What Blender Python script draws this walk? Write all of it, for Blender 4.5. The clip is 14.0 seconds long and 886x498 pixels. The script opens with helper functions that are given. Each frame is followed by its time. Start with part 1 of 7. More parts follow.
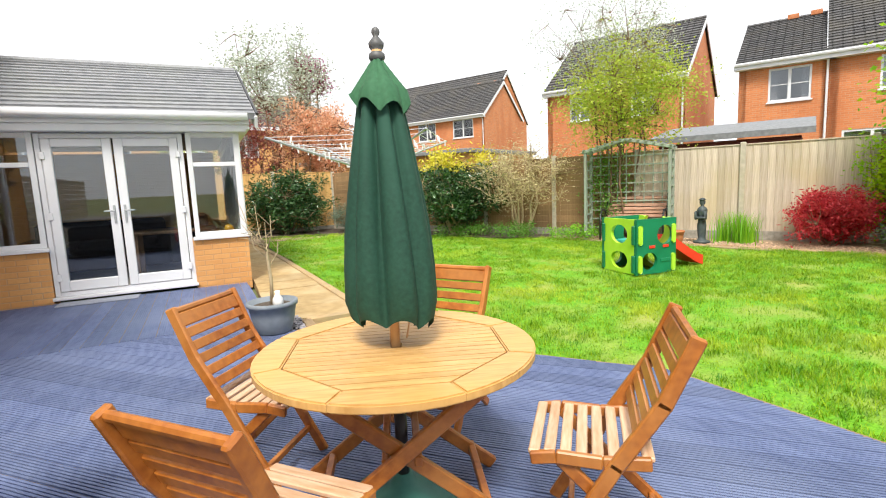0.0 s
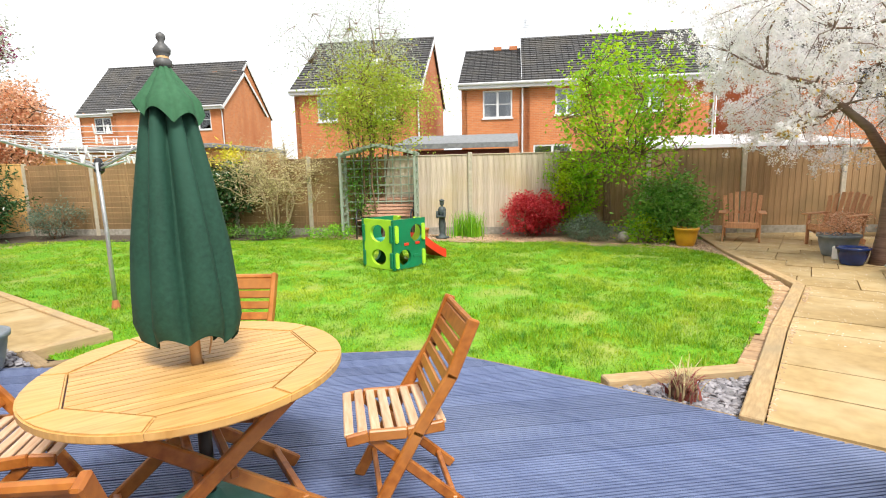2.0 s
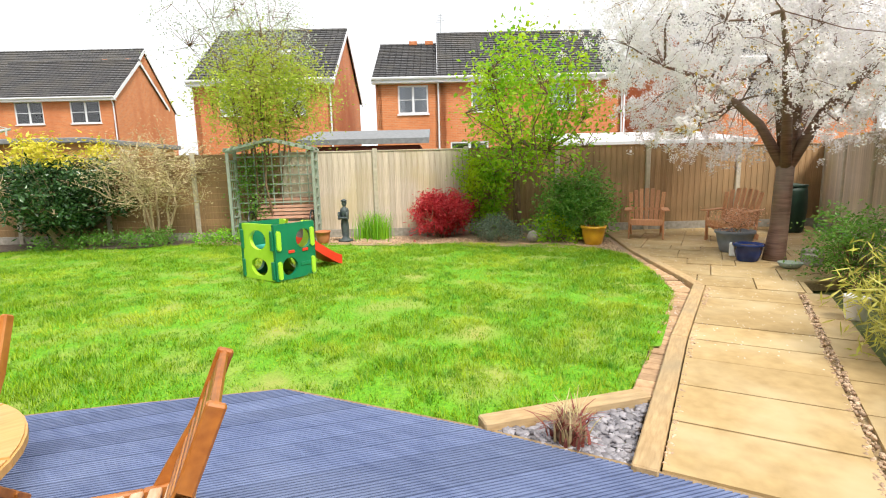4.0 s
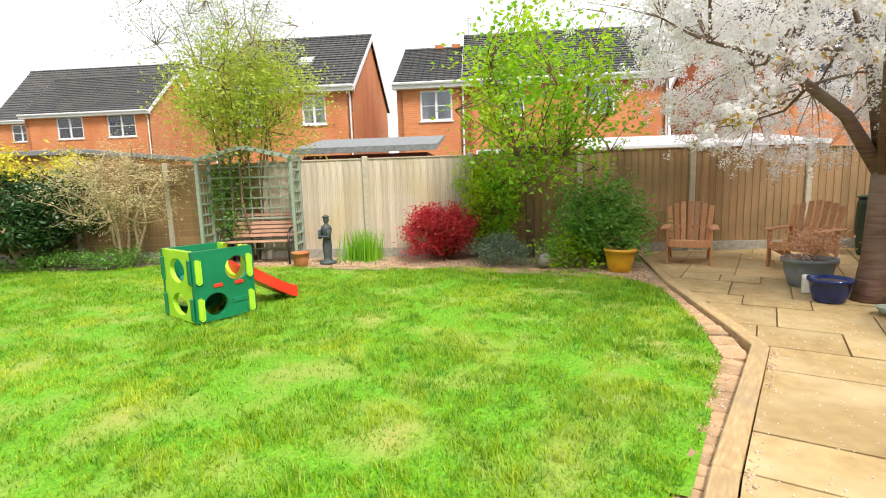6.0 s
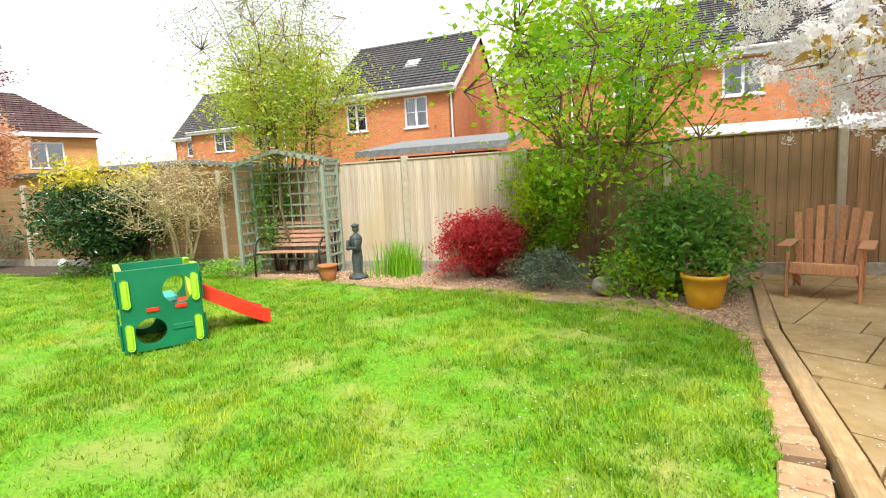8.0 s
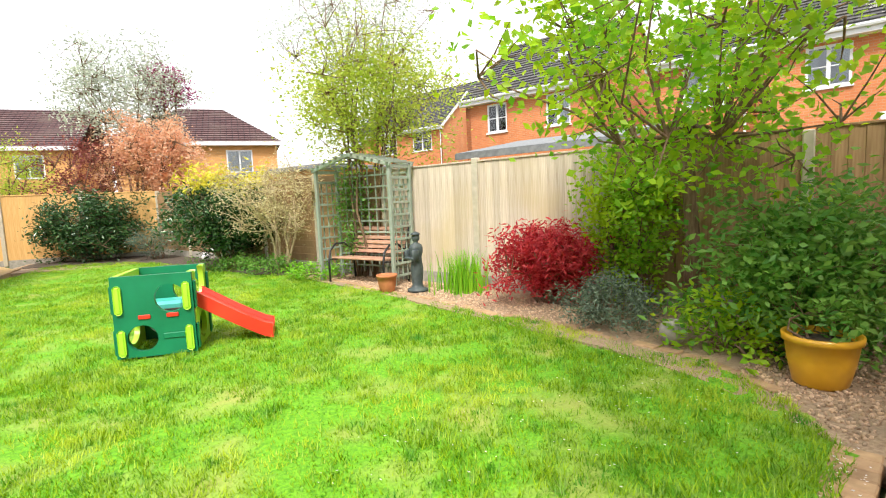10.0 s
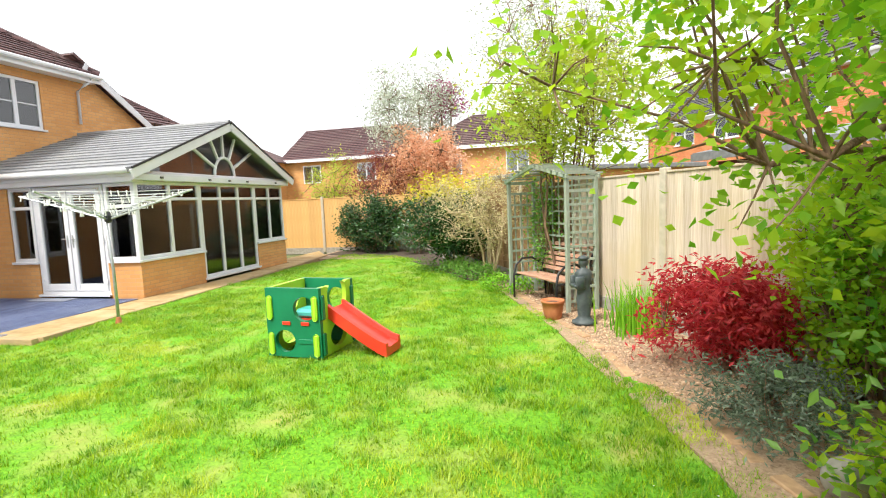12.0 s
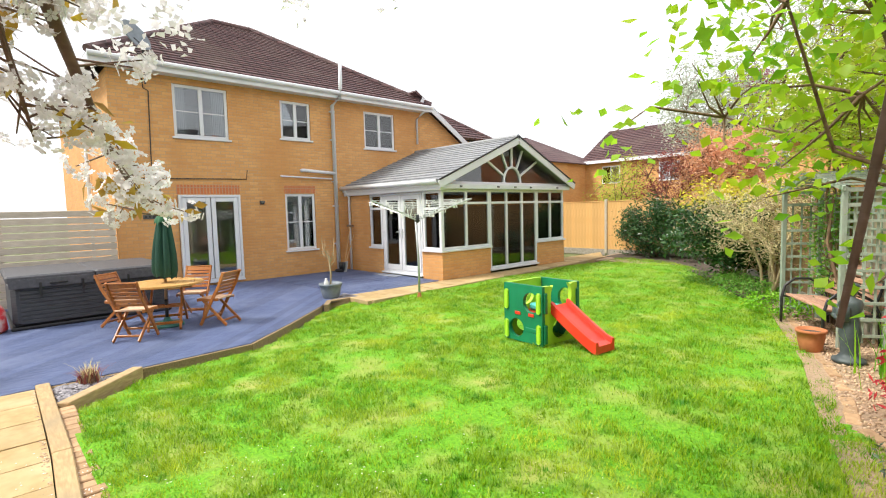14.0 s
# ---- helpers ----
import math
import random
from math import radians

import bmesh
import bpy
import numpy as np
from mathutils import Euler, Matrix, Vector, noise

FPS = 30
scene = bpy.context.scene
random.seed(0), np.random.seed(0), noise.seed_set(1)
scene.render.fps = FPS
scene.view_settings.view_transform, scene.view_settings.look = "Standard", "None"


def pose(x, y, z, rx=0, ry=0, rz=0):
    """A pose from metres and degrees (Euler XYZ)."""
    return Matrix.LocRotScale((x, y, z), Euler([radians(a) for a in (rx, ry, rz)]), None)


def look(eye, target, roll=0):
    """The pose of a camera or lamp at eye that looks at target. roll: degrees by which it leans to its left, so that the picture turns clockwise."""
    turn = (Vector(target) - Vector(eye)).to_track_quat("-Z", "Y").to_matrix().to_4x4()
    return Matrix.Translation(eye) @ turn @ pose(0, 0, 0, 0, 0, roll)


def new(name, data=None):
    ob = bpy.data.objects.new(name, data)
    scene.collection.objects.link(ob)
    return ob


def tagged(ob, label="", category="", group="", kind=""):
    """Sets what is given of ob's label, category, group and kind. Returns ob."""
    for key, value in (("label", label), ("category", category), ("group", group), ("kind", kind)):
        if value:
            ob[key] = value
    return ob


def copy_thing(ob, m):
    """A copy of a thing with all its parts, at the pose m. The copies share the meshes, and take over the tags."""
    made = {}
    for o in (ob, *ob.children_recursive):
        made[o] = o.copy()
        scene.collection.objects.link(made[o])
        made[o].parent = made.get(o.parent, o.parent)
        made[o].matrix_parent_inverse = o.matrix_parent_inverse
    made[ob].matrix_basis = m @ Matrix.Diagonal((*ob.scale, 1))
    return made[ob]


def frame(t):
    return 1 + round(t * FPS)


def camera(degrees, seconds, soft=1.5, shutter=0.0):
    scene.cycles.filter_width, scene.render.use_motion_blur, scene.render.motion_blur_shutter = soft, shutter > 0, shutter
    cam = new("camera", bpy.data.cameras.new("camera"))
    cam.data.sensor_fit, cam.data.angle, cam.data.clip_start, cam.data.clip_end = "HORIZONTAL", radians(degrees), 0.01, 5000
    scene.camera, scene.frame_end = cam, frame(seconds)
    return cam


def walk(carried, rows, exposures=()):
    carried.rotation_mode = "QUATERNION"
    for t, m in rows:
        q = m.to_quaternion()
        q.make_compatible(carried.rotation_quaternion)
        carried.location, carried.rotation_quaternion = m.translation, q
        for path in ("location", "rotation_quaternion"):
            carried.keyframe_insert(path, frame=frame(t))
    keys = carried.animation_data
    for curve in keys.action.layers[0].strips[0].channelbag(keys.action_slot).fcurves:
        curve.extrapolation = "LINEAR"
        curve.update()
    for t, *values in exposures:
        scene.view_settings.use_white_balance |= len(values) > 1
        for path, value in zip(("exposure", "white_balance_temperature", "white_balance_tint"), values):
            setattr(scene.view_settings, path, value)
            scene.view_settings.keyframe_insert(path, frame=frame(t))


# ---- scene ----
cam = camera(83.2, 14.0, 1.1)
PATH = [
    (0, (0.08, 0.042, 1.329), (0.929, 1.834, 1.068), -2.5),
    (0.5, (0.003, 0.074, 1.331), (1.058, 1.752, 1.062), -2.4),
    (1, (-0.108, 0.04, 1.359), (1.154, 1.566, 1.078), -1.8),
    (1.5, (-0.191, 0.027, 1.394), (1.26, 1.373, 1.101), -1.3),
    (2, (-0.206, -0.001, 1.403), (1.388, 1.169, 1.103), -1.2),
    (2.5, (-0.134, -0.024, 1.405), (1.561, 0.993, 1.1), -1.2),
    (3, (0.018, -0.046, 1.386), (1.755, 0.897, 1.082), -1.2),
    (3.2, (0.125, -0.042, 1.397), (1.868, 0.885, 1.078), -1.3),
    (5.3, (1.725, 0.025, 1.382), (3.449, 0.999, 1.104), -1.7),
    (5.5, (1.936, 0.032, 1.384), (3.641, 1.039, 1.108), -1.8),
    (6, (2.42, 0.027, 1.379), (4.08, 1.11, 1.106), -1.8),
    (6.5, (2.93, -0.035, 1.378), (4.532, 1.132, 1.108), -1.9),
    (7, (3.473, -0.082, 1.375), (4.993, 1.19, 1.11), -2.1),
    (7.2, (3.683, -0.126, 1.359), (5.163, 1.194, 1.1), -2.2),
    (9.5, (5.956, -0.304, 1.304), (6.85, 1.472, 1.089), -3.2),
    (10, (6.349, -0.285, 1.321), (7.072, 1.568, 1.114), -2.5),
    (10.5, (6.829, -0.221, 1.363), (7.305, 1.71, 1.154), -2.4),
    (11, (7.331, -0.162, 1.419), (7.519, 1.819, 1.217), -2.5),
    (11.5, (7.807, -0.037, 1.487), (7.686, 1.949, 1.29), -2.4),
    (12, (8.216, 0.109, 1.581), (7.78, 2.052, 1.391), -2.4),
    (12.5, (8.581, 0.137, 1.636), (7.822, 1.978, 1.459), -2.2),
    (13, (8.889, 0.045, 1.658), (7.836, 1.738, 1.493), -2.0),
    (13.5, (9.201, -0.097, 1.702), (7.915, 1.427, 1.541), -1.9),
    (14, (9.43, -0.213, 1.722), (7.972, 1.147, 1.563), -1.5),
]
walk(cam, [(t, look(eye, target, roll)) for t, eye, target, roll in PATH], [(0.0, 0.52), (3.0, 0.50), (6.5, 0.50), (9.5, 0.72), (12.0, 0.78), (14.0, 0.62)])

# ---- world and sun ----
world = bpy.data.worlds.new("world")
scene.world = world
world.use_nodes = True
wn, wl = world.node_tree.nodes, world.node_tree.links
wn.clear()
SUN_EL, SUN_AZ = 54.0, 209.0
sky = wn.new("ShaderNodeTexSky")
sky.sky_type, sky.sun_disc, sky.sun_elevation, sky.sun_rotation = "NISHITA", False, radians(SUN_EL), radians(SUN_AZ)
sky_dim = wn.new("ShaderNodeVectorMath")
sky_dim.operation, sky_dim.inputs[3].default_value = "SCALE", 0.10
wl.new(sky.outputs[0], sky_dim.inputs[0])
w_tc, w_noise, w_ramp, w_mix, w_bg, w_out = (wn.new(k) for k in ("ShaderNodeTexCoord", "ShaderNodeTexNoise", "ShaderNodeValToRGB", "ShaderNodeMix", "ShaderNodeBackground", "ShaderNodeOutputWorld"))
w_noise.inputs["Scale"].default_value, w_noise.inputs["Detail"].default_value = 1.6, 5
w_ramp.color_ramp.elements[0].position, w_ramp.color_ramp.elements[0].color = 0.3, (0.83, 0.85, 0.89, 1)
w_ramp.color_ramp.elements[1].position, w_ramp.color_ramp.elements[1].color = 0.6, (1.02, 1.02, 1.03, 1)
w_mix.data_type = "RGBA"
w_mix.inputs["Factor"].default_value = 0.9
wl.new(w_tc.outputs["Generated"], w_noise.inputs["Vector"])
wl.new(w_noise.outputs["Fac"], w_ramp.inputs[0])
wl.new(sky_dim.outputs[0], w_mix.inputs["A"])
wl.new(w_ramp.outputs[0], w_mix.inputs["B"])
wl.new(w_mix.outputs["Result"], w_bg.inputs[0])
wl.new(w_bg.outputs[0], w_out.inputs[0])
w_bg.inputs[1].default_value = 1.0

sun = new("sun", bpy.data.lights.new("sun", "SUN"))
sun.data.energy, sun.data.angle, sun.data.color = 3.3, radians(16), (1.0, 0.95, 0.86)
az = radians(SUN_AZ)
sun.matrix_world = look((0, 0, 20), Vector((0, 0, 20)) - Vector((math.sin(az) * math.cos(radians(SUN_EL)), math.cos(az) * math.cos(radians(SUN_EL)), math.sin(radians(SUN_EL)))))

# ---- materials ----
def base_mat(name, rough=0.6, metal=0.0):
    m = bpy.data.materials.new(name)
    m.use_nodes = True
    nt = m.node_tree
    b = nt.nodes["Principled BSDF"]
    b.inputs["Roughness"].default_value, b.inputs["Metallic"].default_value = rough, metal
    return m, nt, b


def mixrgb(nt, fac, a, b, mode="MIX"):
    n = nt.nodes.new("ShaderNodeMix")
    n.data_type, n.blend_type = "RGBA", mode
    for key, v in (("Factor", fac), ("A", a), ("B", b)):
        sock = n.inputs[key] if key == "Factor" else [i for i in n.inputs if i.name == key and i.type == "RGBA"][0]
        if hasattr(v, "links"):
            nt.links.new(v, sock)
        else:
            sock.default_value = v if key == "Factor" else (*v, 1)
    return [o for o in n.outputs if o.type == "RGBA"][0]


def noise_tex(nt, scale, detail=4, stretch=(1, 1, 1), space="Object"):
    tc, mp, nz = nt.nodes.new("ShaderNodeTexCoord"), nt.nodes.new("ShaderNodeMapping"), nt.nodes.new("ShaderNodeTexNoise")
    mp.inputs["Scale"].default_value = stretch
    nz.inputs["Scale"].default_value, nz.inputs["Detail"].default_value = scale, detail
    if space == "World":
        g = nt.nodes.new("ShaderNodeNewGeometry")
        nt.links.new(g.outputs["Position"], mp.inputs["Vector"])
    else:
        nt.links.new(tc.outputs["Object"], mp.inputs["Vector"])
    nt.links.new(mp.outputs[0], nz.inputs["Vector"])
    return nz.outputs["Fac"]


def ramp(nt, fac, lo, hi):
    r = nt.nodes.new("ShaderNodeMapRange")
    r.inputs["From Min"].default_value, r.inputs["From Max"].default_value = lo, hi
    nt.links.new(fac, r.inputs["Value"])
    return r.outputs[0]


def add_bump(nt, b, height, strength=0.3, dist=0.01):
    n = nt.nodes.new("ShaderNodeBump")
    n.inputs["Strength"].default_value, n.inputs["Distance"].default_value = strength, dist
    nt.links.new(height, n.inputs["Height"])
    nt.links.new(n.outputs[0], b.inputs["Normal"])


def surface(name, c1, c2, rough=0.6, scale=6.0, stretch=(1, 1, 1), bump=0.2, dist=0.004, stain=None, stain_scale=1.2, vary=0.0, island=0.0, metal=0.0, space="Object", trans=0.0):
    """Two-scale procedural colour: fine grain between c1 and c2, large stains, random tone a piece or an island."""
    m, nt, b = base_mat(name, rough, metal)
    fine = noise_tex(nt, scale, 6, stretch, space)
    col = mixrgb(nt, ramp(nt, fine, 0.3, 0.7), c1, c2)
    if stain:
        big = noise_tex(nt, stain_scale, 4, (1, 1, 1), "World")
        col = mixrgb(nt, ramp(nt, big, 0.45, 0.75), col, stain)
    if vary or island:
        if vary:
            src = nt.nodes.new("ShaderNodeObjectInfo").outputs["Random"]
        else:
            src = nt.nodes.new("ShaderNodeNewGeometry").outputs["Random Per Island"]
        k = max(vary, island)
        hsv = nt.nodes.new("ShaderNodeHueSaturation")
        r = nt.nodes.new("ShaderNodeMapRange")
        r.inputs["To Min"].default_value, r.inputs["To Max"].default_value = 1 - k, 1 + k
        nt.links.new(src, r.inputs["Value"])
        nt.links.new(r.outputs[0], hsv.inputs["Value"])
        nt.links.new(col, hsv.inputs["Color"])
        col = hsv.outputs[0]
    nt.links.new(col, b.inputs["Base Color"])
    if bump:
        add_bump(nt, b, fine, bump, dist)
    if trans:
        t, mx = nt.nodes.new("ShaderNodeBsdfTranslucent"), nt.nodes.new("ShaderNodeMixShader")
        nt.links.new(col, t.inputs["Color"])
        mx.inputs[0].default_value = trans
        nt.links.new(b.outputs[0], mx.inputs[1])
        nt.links.new(t.outputs[0], mx.inputs[2])
        nt.links.new(mx.outputs[0], nt.nodes["Material Output"].inputs["Surface"])
    return m


def leafy(name, c1, c2, rough=0.45, trans=0.35, warm=None):
    """Leaves: a tone for each leaf between two greens."""
    m, nt, b = base_mat(name, rough)
    rnd = nt.nodes.new("ShaderNodeNewGeometry").outputs["Random Per Island"]
    col = mixrgb(nt, rnd, c1, c2)
    if warm:
        big = noise_tex(nt, 1.5, 3, (1, 1, 1), "World")
        col = mixrgb(nt, ramp(nt, big, 0.45, 0.65), col, warm)
    nt.links.new(col, b.inputs["Base Color"])
    t, mx = nt.nodes.new("ShaderNodeBsdfTranslucent"), nt.nodes.new("ShaderNodeMixShader")
    nt.links.new(col, t.inputs["Color"])
    mx.inputs[0].default_value = trans
    nt.links.new(b.outputs[0], mx.inputs[1])
    nt.links.new(t.outputs[0], mx.inputs[2])
    nt.links.new(mx.outputs[0], nt.nodes["Material Output"].inputs["Surface"])
    return m


def coursed(name, c1, c2, joint, width, height, gap, rough=0.8, axis="xy", vscale=1.0, offset=0.5, depth=0.006, streak=None):
    """Courses of bricks or tiles along a wall or a slope, in the thing's own space."""
    m, nt, b = base_mat(name, rough)
    tc, sp, cb, br = (nt.nodes.new(k) for k in ("ShaderNodeTexCoord", "ShaderNodeSeparateXYZ", "ShaderNodeCombineXYZ", "ShaderNodeTexBrick"))
    nt.links.new(tc.outputs["Object"], sp.inputs[0])
    u = sp.outputs["X"] if axis == "x" else sp.outputs["Y"]
    if axis == "xy":
        add = nt.nodes.new("ShaderNodeMath")
        nt.links.new(sp.outputs["X"], add.inputs[0])
        nt.links.new(sp.outputs["Y"], add.inputs[1])
        u = add.outputs[0]
    mul = nt.nodes.new("ShaderNodeMath")
    mul.operation, mul.inputs[1].default_value = "MULTIPLY", vscale
    nt.links.new(sp.outputs["Z"], mul.inputs[0])
    nt.links.new(u, cb.inputs[0])
    nt.links.new(mul.outputs[0], cb.inputs[1])
    nt.links.new(cb.outputs[0], br.inputs["Vector"])
    br.offset = offset
    for k, v in (("Scale", 1.0), ("Mortar Size", gap), ("Mortar Smooth", 0.3), ("Brick Width", width), ("Row Height", height)):
        br.inputs[k].default_value = v
    br.inputs["Color1"].default_value, br.inputs["Color2"].default_value, br.inputs["Mortar"].default_value = (*c1, 1), (*c2, 1), (*joint, 1)
    fine = noise_tex(nt, 30, 5)
    col = mixrgb(nt, 0.25, br.outputs["Color"], mixrgb(nt, fine, tuple(v * 0.6 for v in c1), tuple(min(1, v * 1.3) for v in c2)))
    if streak:
        col = mixrgb(nt, ramp(nt, noise_tex(nt, 0.8, 5, (1, 1, 0.4)), 0.45, 0.8), col, streak)
    nt.links.new(col, b.inputs["Base Color"])
    inv = nt.nodes.new("ShaderNodeMath")
    inv.operation, inv.inputs[0].default_value = "SUBTRACT", 1.0
    nt.links.new(br.outputs["Fac"], inv.inputs[1])
    add_bump(nt, b, inv.outputs[0], 0.7, depth)
    return m


def glass(name, tint=(0.9, 0.95, 0.95)):
    m, nt, b = base_mat(name, 0.01)
    g, tr, fr, mx = (nt.nodes.new(k) for k in ("ShaderNodeBsdfGlossy", "ShaderNodeBsdfTransparent", "ShaderNodeFresnel", "ShaderNodeMixShader"))
    g.inputs["Roughness"].default_value = 0.01
    fr.inputs["IOR"].default_value = 2.1
    tr.inputs["Color"].default_value = (*tint, 1)
    nt.links.new(fr.outputs[0], mx.inputs[0])
    nt.links.new(tr.outputs[0], mx.inputs[1])
    nt.links.new(g.outputs[0], mx.inputs[2])
    nt.links.new(mx.outputs[0], nt.nodes["Material Output"].inputs["Surface"])
    return m


def turf_blades():
    """Grass blades: a tone each, deep green tufts and yellowed worn patches."""
    m, nt, b = base_mat("grass_blade", 0.5)
    rnd = nt.nodes.new("ShaderNodeNewGeometry").outputs["Random Per Island"]
    col = mixrgb(nt, rnd, (0.11, 0.28, 0.003), (0.37, 0.54, 0.004))
    col = mixrgb(nt, ramp(nt, noise_tex(nt, 0.9, 4, (1, 1, 0.1), "World"), 0.50, 0.68), col, (0.50, 0.60, 0.03))
    col = mixrgb(nt, ramp(nt, noise_tex(nt, 6.5, 5, (1, 1, 0.1), "World"), 0.50, 0.72), col, (0.06, 0.27, 0.003))
    nt.links.new(col, b.inputs["Base Color"])
    t, mx = nt.nodes.new("ShaderNodeBsdfTranslucent"), nt.nodes.new("ShaderNodeMixShader")
    nt.links.new(col, t.inputs["Color"])
    mx.inputs[0].default_value = 0.35
    nt.links.new(b.outputs[0], mx.inputs[1])
    nt.links.new(t.outputs[0], mx.inputs[2])
    nt.links.new(mx.outputs[0], nt.nodes["Material Output"].inputs["Surface"])
    return m


M_BRICK = coursed("buff_brick", (0.62, 0.30, 0.10), (0.74, 0.40, 0.15), (0.50, 0.33, 0.19), 0.225, 0.075, 0.008, 0.85, streak=(0.56, 0.26, 0.08))
M_BRICK_RED = coursed("red_brick", (0.52, 0.17, 0.06), (0.66, 0.24, 0.09), (0.50, 0.33, 0.22), 0.225, 0.075, 0.008, 0.85, streak=(0.46, 0.14, 0.05))
M_SOLDIER = coursed("soldier_brick", (0.55, 0.17, 0.06), (0.62, 0.2, 0.07), (0.45, 0.3, 0.2), 0.075, 0.30, 0.01, 0.85, offset=0.0)
M_TILE_GREY = coursed("grey_roof_tile", (0.075, 0.075, 0.08), (0.12, 0.115, 0.115), (0.02, 0.02, 0.02), 0.30, 0.19, 0.03, 0.7, "x", 1.0, 0.0, 0.05, streak=(0.11, 0.10, 0.085))
M_TILE_RED_Y = coursed("maroon_roof_tile", (0.10, 0.05, 0.055), (0.15, 0.075, 0.075), (0.03, 0.015, 0.017), 0.30, 0.17, 0.03, 0.7, "y", 1.0, 0.0, 0.05, streak=(0.15, 0.10, 0.09))
M_TILE_RED_X = coursed("maroon_roof_tile_side", (0.10, 0.05, 0.055), (0.15, 0.075, 0.075), (0.03, 0.015, 0.017), 0.30, 0.17, 0.03, 0.7, "x", 1.0, 0.0, 0.05, streak=(0.15, 0.10, 0.09))
M_SLATE_ROOF = surface("grey_tile_course", (0.20, 0.21, 0.225), (0.29, 0.295, 0.31), 0.65, 8, (1, 1, 1), 0.3, 0.003, (0.27, 0.28, 0.28), 1.5, vary=0.10)
M_UPVC = surface("white_upvc", (0.70, 0.71, 0.74), (0.75, 0.76, 0.79), 0.28, 3, bump=0.0, stain=(0.66, 0.67, 0.70), stain_scale=0.7)
M_GLASS = glass("window_glass", (0.82, 0.86, 0.88))
M_ROOM = surface("dim_room_wall", (0.10, 0.10, 0.12), (0.16, 0.15, 0.17), 0.9, 1.5, bump=0)
M_CURTAIN = surface("pale_curtain", (0.55, 0.57, 0.62), (0.7, 0.72, 0.76), 0.9, 14, (4, 4, 0.1), 0.4)
M_DECK = surface("blue_grey_decking", (0.09, 0.12, 0.235), (0.14, 0.18, 0.32), 0.6, 10, (2, 0.4, 1), 0.25, 0.002, (0.17, 0.21, 0.34), 1.1, vary=0.13, space="World")
M_GRASS = turf_blades()
M_TURF = surface("turf", (0.08, 0.26, 0.004), (0.18, 0.44, 0.008), 0.9, 40, bump=0.6, dist=0.03, stain=(0.34, 0.36, 0.08), stain_scale=1.9, space="World")
M_SOIL = surface("dark_soil", (0.05, 0.038, 0.028), (0.12, 0.09, 0.065), 0.95, 18, bump=0.8, dist=0.03, space="World")
M_GROUND = surface("rough_ground", (0.12, 0.16, 0.05), (0.18, 0.2, 0.08), 0.95, 3, bump=0.3, dist=0.03, space="World")
M_GRAVEL = surface("gold_gravel_bed", (0.30, 0.20, 0.12), (0.50, 0.36, 0.24), 0.9, 45, bump=0.9, dist=0.02, stain=(0.30, 0.22, 0.15), stain_scale=2.0, space="World")
M_PEBBLE = surface("pebble", (0.38, 0.24, 0.14), (0.62, 0.46, 0.32), 0.85, 20, bump=0.1, island=0.35)
M_SLATE = surface("slate_chip", (0.20, 0.19, 0.21), (0.34, 0.32, 0.34), 0.6, 12, bump=0.2, island=0.4)
M_SLAB = surface("buff_paving", (0.36, 0.245, 0.105), (0.48, 0.34, 0.16), 0.8, 9, bump=0.35, dist=0.004, stain=(0.55, 0.43, 0.25), stain_scale=1.7, vary=0.10, space="World")
M_JOINT = surface("sandy_joint", (0.26, 0.18, 0.09), (0.40, 0.29, 0.15), 0.95, 50, bump=0.6, dist=0.01, space="World")
M_EDGEBRICK = surface("edging_brick", (0.36, 0.22, 0.12), (0.52, 0.34, 0.19), 0.85, 14, bump=0.4, vary=0.2, space="World")
M_SLEEPER = surface("weathered_sleeper", (0.38, 0.25, 0.12), (0.54, 0.38, 0.20), 0.8, 9, (1, 6, 6), 0.4, 0.005, (0.32, 0.25, 0.15), 2.0, vary=0.12)
M_SLEEPER_DARK = surface("dark_sleeper", (0.22, 0.15, 0.08), (0.34, 0.24, 0.13), 0.85, 9, (1, 6, 6), 0.4, 0.005, vary=0.12)
M_FENCE = surface("silvered_fence_board", (0.46, 0.37, 0.28), (0.64, 0.55, 0.45), 0.85, 5, (14, 14, 0.7), 0.4, 0.004, (0.50, 0.40, 0.23), 1.0, vary=0.12)
# Brown boards, their colour lowered to hold the shade behind the patio chairs.
M_FENCE_WARM_SHADED = surface("shaded_brown_fence_board", (0.27, 0.16, 0.075), (0.41, 0.26, 0.13), 0.85, 5, (14, 14, 0.7), 0.4, 0.004, (0.19, 0.13, 0.06), 1.0, vary=0.12)
M_FENCE_ORANGE = surface("orange_fence_board", (0.60, 0.34, 0.11), (0.74, 0.46, 0.18), 0.8, 5, (14, 14, 0.7), 0.3, 0.003, vary=0.08)
M_FENCE_PALE = surface("pale_slat", (0.50, 0.42, 0.33), (0.64, 0.56, 0.46), 0.8, 5, (1, 1, 12), 0.3, 0.003, vary=0.10)
M_CONCRETE = surface("concrete_post", (0.42, 0.38, 0.30), (0.56, 0.50, 0.40), 0.85, 12, bump=0.3, stain=(0.46, 0.40, 0.26), stain_scale=1.5)
M_TEAK = surface("oiled_hardwood", (0.27, 0.075, 0.010), (0.46, 0.155, 0.024), 0.38, 9, (3, 3, 3), 0.12, 0.001, (0.48, 0.20, 0.05), 3.0, vary=0.12)
M_TEAK_PALE = surface("weathered_table_slat", (0.46, 0.25, 0.075), (0.66, 0.41, 0.16), 0.45, 7, (1, 10, 1), 0.15, 0.001, (0.66, 0.36, 0.10), 2.4, vary=0.10)
M_TEAK_SEAT = surface("weathered_seat_slat", (0.52, 0.30, 0.16), (0.72, 0.50, 0.34), 0.5, 8, (1, 8, 1), 0.15, 0.001, vary=0.10)
